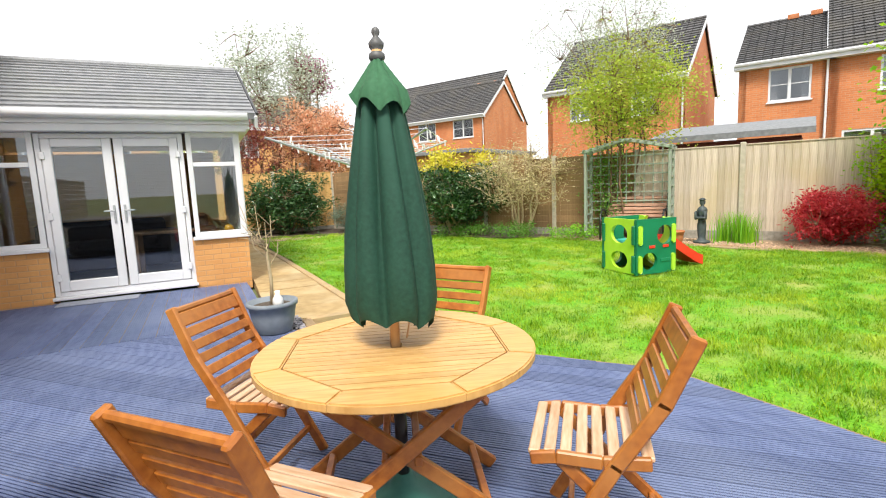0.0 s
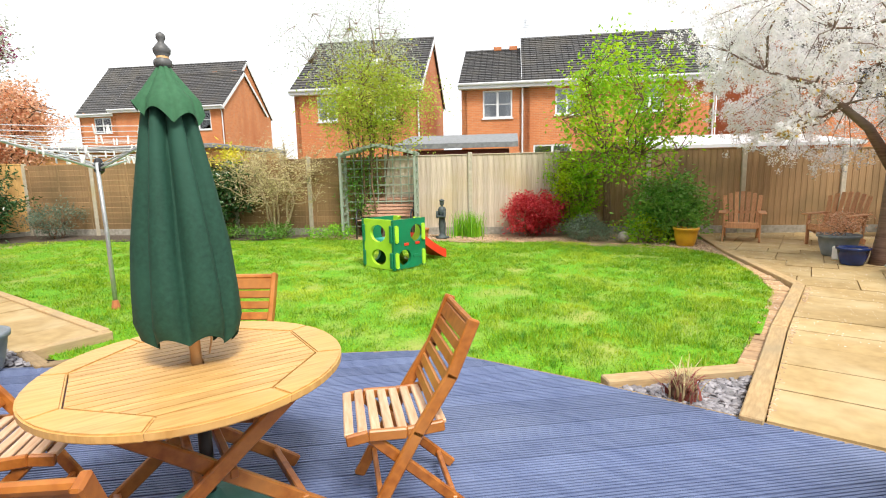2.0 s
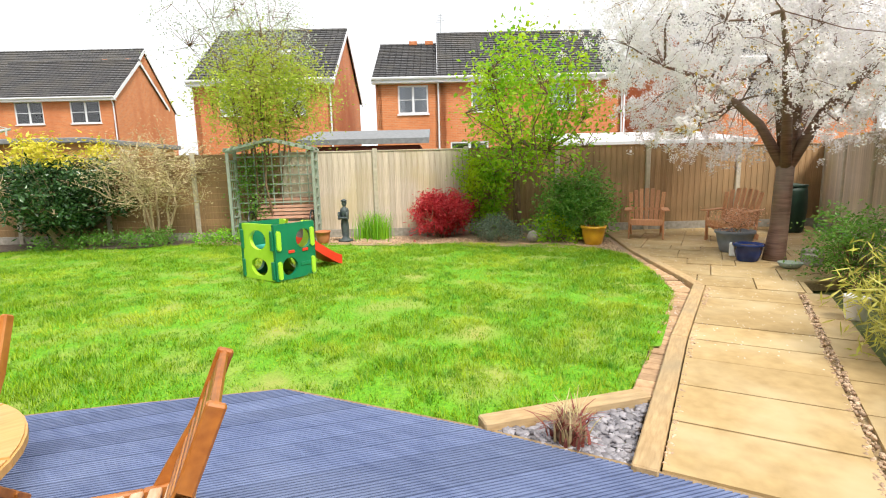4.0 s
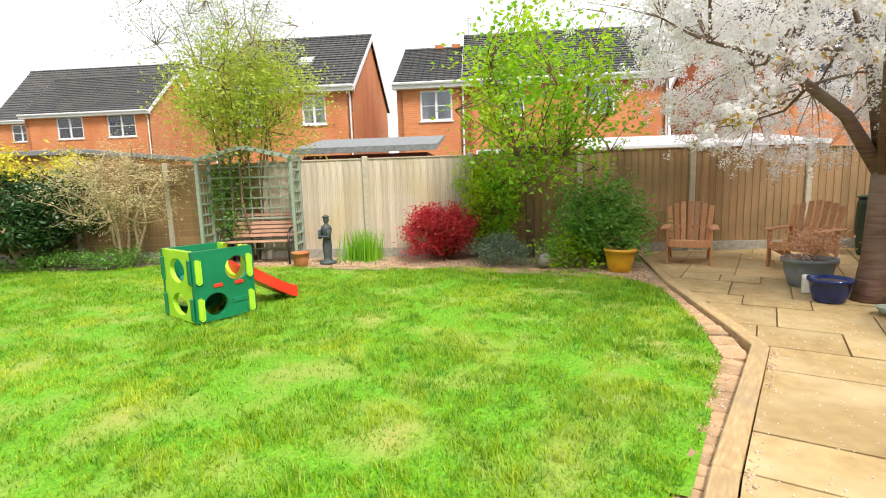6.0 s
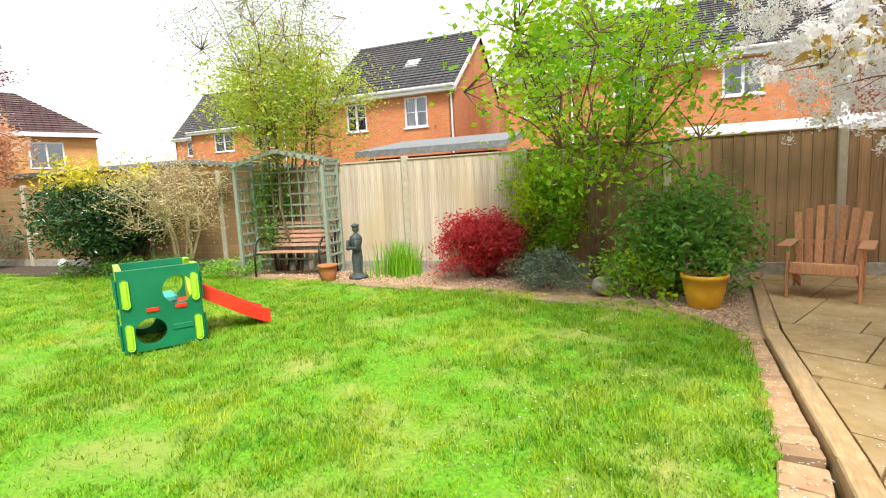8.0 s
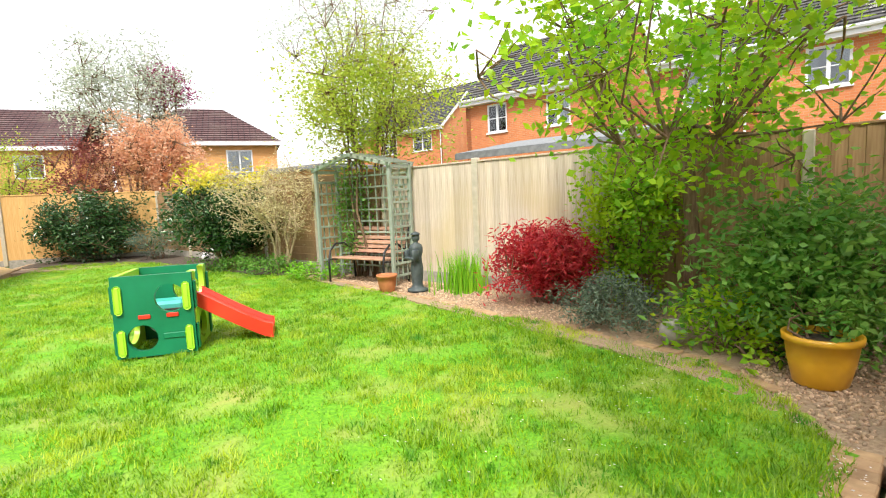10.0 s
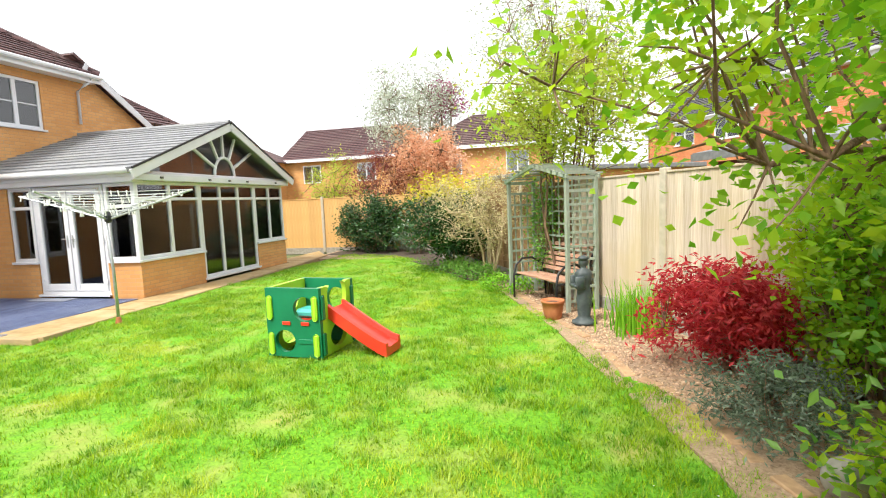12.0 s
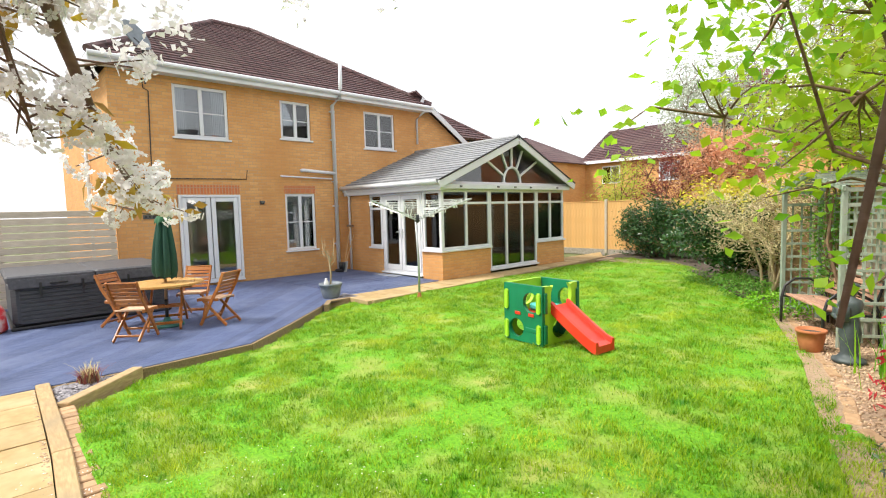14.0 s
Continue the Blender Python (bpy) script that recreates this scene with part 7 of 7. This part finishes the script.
# ---- planting ----
def spikes(name, at, label, n, h, spread, mat, width=0.012, seed=2, arch=0.35, category="plant"):
    """Sword leaves that rise from one crown and arch over."""
    rng = np.random.default_rng(seed)
    V, F = [], []
    for k in range(n):
        a, L = rng.uniform(0, 6.28), h * rng.uniform(0.6, 1.1)
        o = rng.normal(size=2) * spread * 0.4
        out = rng.uniform(0.1, 1.0) * arch * L
        base = len(V) // 1
        for i, u in enumerate((0, 0.35, 0.7, 1.0)):
            w = width * (1 - u * 0.9)
            x, y, z = o[0] + math.cos(a) * out * u ** 2, o[1] + math.sin(a) * out * u ** 2, L * (u - 0.25 * arch * u ** 3)
            V += [(x - math.sin(a) * w, y + math.cos(a) * w, z), (x + math.sin(a) * w, y - math.cos(a) * w, z)]
        b = len(V) - 8
        F += [(b + 2 * i, b + 2 * i + 1, b + 2 * i + 3, b + 2 * i + 2) for i in range(3)]
    t = thing(name, at, label, category)
    ob = new("leaf_clump", raw_mesh("leaf_clump", np.array(V), np.array(F), mat))
    ob.parent = t
    return t


spikes("crocosmia", (9.15, 6.1, -0.02), "clump of bright green sword-shaped leaves in the gravel", 260, 0.62, 0.42, L_SPIKE, 0.012, 3, 0.4)
cord = spikes("cordyline", (3.05, 0.55, -0.03), "cut-back brown spiky plant stump in slate", 70, 0.27, 0.09, L_CREAM, 0.008, 5, 0.7)
bm = lathe([(0.07, 0), (0.08, 0.05), (0.07, 0.10), (0.04, 0.14), (0.02, 0.16)], 14, lambda a, j: 1 + 0.15 * math.cos(7 * a + j * 2))
part("stump", bm, M_BARK, cord, "", True)
spikes("maroon_spikes", (3.05, 0.55, 0.0), "short maroon leaf stubs on the cut-back plant", 100, 0.18, 0.11, L_MAROON, 0.010, 6, 1.2)
bush("red_maple", (9.66, 4.85, -0.02), "low dome of deep red cut-leaf maple", "shrub", (0, 0, 0.52), (0.50, 0.52, 0.47), 120, 80, (0.085, 0.024), L_RED, stems=5, stem_r=0.018, spread=0.085, seed=11, droop=0.5)
bush("heather", (9.55, 3.62, -0.02), "low grey-green evergreen mound at the lawn edge", "shrub", (0, 0, 0.22), (0.42, 0.52, 0.26), 90, 70, (0.05, 0.014), L_GREYGREEN, stems=5, stem_r=0.01, spread=0.06, seed=12)
bush("lilac_tree", (10.55, 3.5, -0.02), "spreading fresh green tree leaning over the lawn", "tree", (-0.76, -0.46, 2.45), (1.30, 1.15, 1.32), 300, 21, (0.09, 0.062), L_GREEN, stems=6, stem_r=0.024, spread=0.17, seed=13, fork=0.55,
     keep=lambda c: (c[:, 2] > 1.28 + 0.12 * np.maximum(0, 9.4 - c[:, 0])) & (c[:, 1] > 1.62), trunk_h=2.0, trunk_r=0.075)
bush("flowering_shrub", (10.45, 4.15, -0.02), "upright light green shrub by the fence", "shrub", (-0.15, 0, 0.95), (0.45, 0.55, 0.82), 105, 50, (0.07, 0.045), L_GREEN, stems=7, stem_r=0.014, spread=0.12, seed=14)
bush("viburnum", (10.55, 2.35, -0.02), "dense mid-green leafy shrub above the yellow pot", "shrub", (-0.25, -0.15, 0.62), (0.72, 0.62, 0.60), 150, 55, (0.085, 0.04), L_MID, stems=6, stem_r=0.016, spread=0.13, seed=15)
bush("variegated_shrub", (9.86, 2.38, -0.02), "low pale green leafy shrub spilling to the lawn", "shrub", (-0.05, 0.1, 0.26), (0.30, 0.36, 0.27), 42, 26, (0.08, 0.036), L_GREEN, stems=5, stem_r=0.01, spread=0.10, seed=16)
bush("pot_foliage", (9.78, 1.78, 0.30), "arching green foliage growing in the yellow pot", "plant", (0.1, 0.1, 0.22), (0.36, 0.34, 0.22), 26, 30, (0.07, 0.03), L_MID, stems=4, stem_r=0.008, spread=0.08, seed=17)
bush("copper_plant", (9.65, -0.42, 0.28), "coppery orange and green plant in the grey planter", "plant", (0, 0, 0.22), (0.30, 0.28, 0.20), 34, 26, (0.06, 0.02), L_ORANGE, stems=4, stem_r=0.006, spread=0.06, seed=18)
bush("climber", (8.15, 8.45, -0.02), "green climber growing up the arbour trellis", "climber", (0, 0, 1.05), (0.36, 0.42, 0.85), 70, 40, (0.055, 0.035), L_MID, stems=5, stem_r=0.012, spread=0.11, seed=19)
bush("garden_tree", (8.36, 8.16, -0.02), "tall airy light green tree behind the arbour", "tree", (0.1, 0.15, 3.1), (1.15, 1.25, 1.0), 260, 56, (0.075, 0.036), L_LIGHT, stems=9, stem_r=0.020, spread=0.25, seed=20, fork=0.65, base_spread=0.25)
bush("birch_tree", (8.20, 8.46, -0.02), "thin silvery upper growth of a tall tree", "tree", (0.15, 0.1, 4.2), (1.3, 1.4, 1.0), 200, 34, (0.06, 0.024), L_WHITEGREEN, stems=5, stem_r=0.018, spread=0.18, seed=21, fork=0.7)
bush("twisted_shrub", (6.95, 10.05, -0.02), "pale twisted shrub with bare cream branches", "shrub", (0, 0, 1.48), (0.98, 1.1, 0.72), 300, 26, (0.07, 0.016), L_CREAM, M_BARK_PALE, stems=6, stem_r=0.026, spread=0.12, seed=22, fork=0.6)
bush("rhododendron", (5.98, 11.5, -0.02), "big dark evergreen shrub with yellow new growth on top", "shrub", (-0.05, 0.1, 1.12), (1.08, 1.1, 0.95), 260, 52, (0.12, 0.045), L_DARK, M_BARK_PALE, stems=7, stem_r=0.03, spread=0.14, seed=23, second=(L_YELLOW, 1.72), fork=0.4, keep=lambda c: c[:, 2] > 0.42)
bush("laurel", (2.35, 15.75, -0.02), "dense dark evergreen laurel by the back fence", "shrub", (0, 0, 0.98), (1.15, 0.8, 0.92), 230, 42, (0.13, 0.045), L_DARK, stems=6, stem_r=0.03, spread=0.13, seed=24)
bush("grey_shrub", (4.05, 15.0, -0.02), "small grey-green rounded shrub by the back fence", "shrub", (0, 0, 0.5), (0.55, 0.5, 0.42), 70, 40, (0.06, 0.025), L_GREYGREEN, stems=5, stem_r=0.014, spread=0.09, seed=25)
for e, n_, s in ((4.6, -0.75, 26), (3.1, -0.62, 27), (5.8, -0.9, 28)):
    p = fence_at(e, n_, -0.02)
    bush("ground_cover", tuple(p), "low bright green ground cover under the fence", "plant", (0, 0, 0.15), (0.62, 0.48, 0.17), 50, 36, (0.05, 0.032), L_MID if s != 27 else L_SPIKE, stems=4, stem_r=0.006, spread=0.07, seed=s, group="ground cover")
bush("copper_tree", (3.6, 17.7, -0.02), "copper-orange leaved tree beyond the back fence", "tree", (0.2, 0, 2.95), (1.3, 1.0, 1.25), 210, 56, (0.11, 0.055), L_ORANGE, stems=4, stem_r=0.04, spread=0.17, seed=29)
bush("maroon_shrub", (1.9, 17.9, -0.02), "dark maroon leaved shrub beyond the back fence", "shrub", (0, 0, 2.5), (1.2, 0.9, 1.1), 120, 34, (0.09, 0.045), L_MAROON, stems=4, stem_r=0.035, spread=0.16, seed=30)
bush("silver_tree", (2.9, 19.2, -0.02), "tall thin silvery tree with sparse leaves", "tree", (0, 0, 5.2), (1.9, 1.4, 1.7), 220, 40, (0.12, 0.06), L_WHITEGREEN, stems=4, stem_r=0.04, spread=0.22, seed=31, fork=0.6)
bush("plum_tree", (4.15, 19.6, -0.02), "purple leaved crown of a distant tree", "tree", (0, 0, 5.6), (0.7, 0.6, 0.8), 36, 26, (0.13, 0.06), L_PURPLE, stems=3, stem_r=0.04, spread=0.16, seed=32)
bush("golden_shrub", (-0.3, 18.6, -0.02), "yellow-green shrub beyond the back fence", "shrub", (0, 0, 2.45), (1.15, 0.8, 1.05), 110, 34, (0.09, 0.045), L_LIGHT, stems=4, stem_r=0.03, spread=0.16, seed=33)
bush("cotoneaster", (7.75, -1.52, -0.02), "dark green rounded shrub by the side fence", "shrub", (0, 0, 0.38), (0.62, 0.45, 0.42), 100, 40, (0.05, 0.024), L_MID, stems=6, stem_r=0.012, spread=0.09, seed=35)
bush("bamboo", (5.15, -1.62, -0.02), "arching yellow-green bamboo beside the path", "plant", (0, 0, 0.42), (0.75, 0.50, 0.42), 120, 34, (0.13, 0.016), L_BAMBOO, stems=12, stem_r=0.006, spread=0.10, seed=36, droop=0.6)
t = thing("white_pot", (6.05, -1.22, 0.0), "small white plastic pot beside the bamboo", "pot")
part("body", lathe([(0.07, 0), (0.08, 0.02), (0.10, 0.2), (0.11, 0.21), (0.10, 0.22), (0.02, 0.2)], 16), M_WHITE, t, "", True)


def cherry():
    """The blossom tree: a short thick trunk, wide limbs and clusters of flowers along the twigs."""
    rng = np.random.default_rng(41)
    t = thing("cherry_tree", (9.05, -0.90, -0.02), "white-blossomed cherry tree with a dark trunk on the patio", "tree")
    at = np.array((9.05, -0.90, -0.02))
    bm = bmesh.new()
    tube(bm, [(0, 0, -0.05), (0.0, 0.0, 0.12), (0.02, -0.03, 0.5), (0.03, -0.04, 0.9), (0.04, -0.05, 1.35)], [0.17, 0.14, 0.12, 0.115, 0.11], 12)
    forks = []
    for a, out, z1, r in ((95, 1.0, 2.6, 0.06), (170, 1.3, 2.7, 0.06), (255, 1.1, 2.9, 0.065), (330, 1.2, 2.8, 0.055), (40, 0.6, 3.4, 0.06), (210, 0.5, 3.6, 0.055)):
        d = Vector((math.cos(radians(a)), math.sin(radians(a)), 0))
        p0 = Vector((0.04, -0.05, 1.28))
        p1 = p0 + d * out * 0.35 + Vector((0, 0, (z1 - 1.3) * 0.5))
        p2 = p0 + d * out + Vector((0, 0, z1 - 1.3))
        p3 = p2 + d * out * 0.6 + Vector((0, 0, 0.25))
        tube(bm, [p0, p1, p2, p3], [r * 1.3, r, r * 0.65, r * 0.3], 8)
        forks += [p1.lerp(p2, 0.5), p2, p3]
    c = clumps(rng, 720, (2.6, 2.9, 1.6), (0.45, 0.25, 2.95), 0.35)
    w = c + at
    rad = np.hypot(c[:, 0], c[:, 1])
    low = 1.48 + 0.35 * np.clip(1.4 - rad, 0, 2)
    gap = np.hypot(w[:, 0] - 8.95, w[:, 1])
    bearing = np.degrees(np.arctan2(w[:, 1], w[:, 0] - 8.95)) % 360
    low = np.where((bearing > 50) & (bearing < 172), 2.0 + 0.60 * gap, low)
    low = np.where((w[:, 0] < 8.9) & (np.abs(w[:, 1]) < 0.8), np.maximum(low, 2.5), low)
    low = np.where((w[:, 0] > 9.9) & (w[:, 1] > 0.4) & (bearing < 45), 1.6, low)
    c = c[w[:, 2] > low]
    hubs = [Vector(p) for p in c[::12]]
    for p in hubs:
        f = min(forks, key=lambda q: (q - p).length)
        tube(bm, [f, f.lerp(p, 0.5) + Vector(rng.normal(size=3) * 0.07 * (p - f).length), p], [0.022, 0.016, 0.010], 5, False)
    forks = forks + hubs
    for p in c:
        p = Vector(p)
        f = min(forks, key=lambda q: (q - p).length)
        m1 = f.lerp(p, 0.5) + Vector(rng.normal(size=3) * 0.05 * (p - f).length) + Vector((0, 0, 0.08))
        tube(bm, [f, m1, p], [0.008, 0.006, 0.003], 4, False)
    near = []
    for line in (((-0.4, 0.35, 2.5), (-1.15, 0.72, 2.42), (-1.40, 0.78, 2.20), (-1.60, 0.84, 1.98)), ((-1.15, 0.80, 2.42), (-1.65, 1.02, 2.02), (-1.86, 1.14, 1.86), (-2.00, 1.19, 1.74))):
        tube(bm, line, [0.02, 0.014, 0.008, 0.004], 6)
        for p, q in zip(line, line[1:]):
            for k in range(16):
                w = Vector(p).lerp(Vector(q), (k + rng.random()) / 16)
                o = w + Vector(rng.normal(size=3) * (0.10, 0.08, 0.07))
                tube(bm, [w, o], [0.004, 0.002], 4, False)
                near.append(o)
    part("trunk", bm, M_BARK_CHERRY, t, "", True)
    # five-petalled flowers in bunches on the low twigs
    V, F = [], []
    for o in near[4:]:
        for k in range(rng.integers(8, 17)):
            d = Vector(rng.normal(size=3)).normalized()
            c0 = o + d * 0.05 * rng.uniform(0.5, 1.1)
            m = d.to_track_quat("Z", "Y").to_matrix()
            for g in range(5):
                a = 2 * math.pi * g / 5
                b = len(V)
                for r, w, z in ((0.001, 0, 0), (0.011, -0.6, 0.004), (0.019, -0.25, 0.003), (0.017, 0, 0.005), (0.019, 0.25, 0.003), (0.011, 0.6, 0.004)):
                    V.append(tuple(c0 + m @ Vector((r * math.cos(a + w), r * math.sin(a + w), z))))
                F += [(b, b + 1, b + 2, b + 3), (b, b + 3, b + 4, b + 5)]
    ob = new("low_blossom", raw_mesh("low_blossom", np.array(V), np.array(F), L_BLOSSOM))
    ob.parent = t
    ob["label"] = "bunches of white five-petalled flowers"
    tips = np.array([tuple(o) for o in near[2:]])
    tips = np.repeat(tips[rng.random(len(tips)) < 0.4], 3, 0)
    v, f = leaves(tips + rng.normal(size=tips.shape) * 0.025, 0.075, 0.034, 0.2, 0.7, rng)
    ob = new("low_leaves", raw_mesh("low_leaves", v, f, L_COPPER))
    ob.parent = t
    ob["label"] = "bronze-yellow young leaves"
    per = 10
    heads = np.repeat(c, per, 0) + rng.normal(size=(len(c) * per, 3)) * 0.16
    pts = np.repeat(heads, 30, 0)
    pts = pts + rng.normal(size=pts.shape) * 0.034
    head = np.array((9.43, -0.15, 1.72)) - at
    pts = pts[np.linalg.norm((pts - head) * np.array((1, 1, 0.8)), axis=1) > 0.85]
    v, f = leaves(pts, 0.030, 0.030, 0.2, 0.0, rng)
    ob = new("blossom", raw_mesh("blossom", v, f, L_BLOSSOM))
    ob.parent = t
    ob["label"] = "clusters of white blossom"
    lv = heads[rng.random(len(heads)) < 0.10]
    lv = np.repeat(lv, 3, 0) + rng.normal(size=(len(lv) * 3, 3)) * 0.03
    lv = lv[np.linalg.norm(lv - head, axis=1) > 0.8]
    v, f = leaves(lv, 0.07, 0.03, 0.2, 0.5, rng)
    ob = new("young_leaves", raw_mesh("young_leaves", v, f, L_COPPER))
    ob.parent = t
    ob["label"] = "bronze-yellow young leaves"


L_COPPER = leafy("bronze_young_leaf", (0.45, 0.26, 0.06), (0.62, 0.46, 0.04))
cherry()

# ---- fallen petals ----
def fallen_petals(poly, n, z, label, bed=None):
    """Loose white petals lying where the blossom has dropped them."""
    rng = np.random.default_rng(n)
    xs, ys = [p[0] for p in poly], [p[1] for p in poly]
    x, y = rng.uniform(min(xs), max(xs), n), rng.uniform(min(ys), max(ys), n)
    ok = inside(poly, x, y)
    x, y = x[ok], y[ok]
    n = len(x)
    a, r = rng.uniform(0, 6.28, n), rng.uniform(0.005, 0.010, n)
    zz = z + (lawn_z(x, y) if bed else 0)
    k = np.array([[-1, 0, 0.15], [0, -0.7, 0.0], [1, 0, 0.25], [0, 0.7, 0.05]])
    X, Y = k[None, :, 0] * r[:, None], k[None, :, 1] * r[:, None]
    ca, sa = np.cos(a)[:, None], np.sin(a)[:, None]
    v = np.stack([X * ca - Y * sa + x[:, None], X * sa + Y * ca + y[:, None], k[None, :, 2] * r[:, None] + (zz + np.zeros(n))[:, None]], -1).reshape(-1, 3)
    tagged(new("fallen_petals", raw_mesh("fallen_petals", v, np.arange(4 * n).reshape(-1, 4), L_BLOSSOM)), label, "petals", kind="stuff")


fallen_petals([(4.6, 0.06), (6.9, -0.05), (9.24, 0.94), (11.6, 1.80), (12.6, 0.2), (12.8, -1.9), (8.2, -1.9), (7.5, -1.0), (4.6, -0.8)], 1900, 0.006, "white blossom petals fallen on the paving")
fallen_petals([(5.0, 0.16), (7.0, 0.16), (9.1, 1.10), (9.05, 1.24), (7.0, 0.34), (5.0, 0.28)], 1600, 0.004, "white blossom petals fallen on the brick edging")
fallen_petals([(5.6, 0.35), (7.1, 0.48), (9.1, 1.4), (9.2, 3.0), (6.8, 2.4), (5.4, 1.2)], 320, 0.018, "white blossom petals scattered over the lawn", True)

# ---- deck boards ----
deck_boards(deck, DECK_MAIN, -46)
deck_boards(deck, DECK_UP, 90)
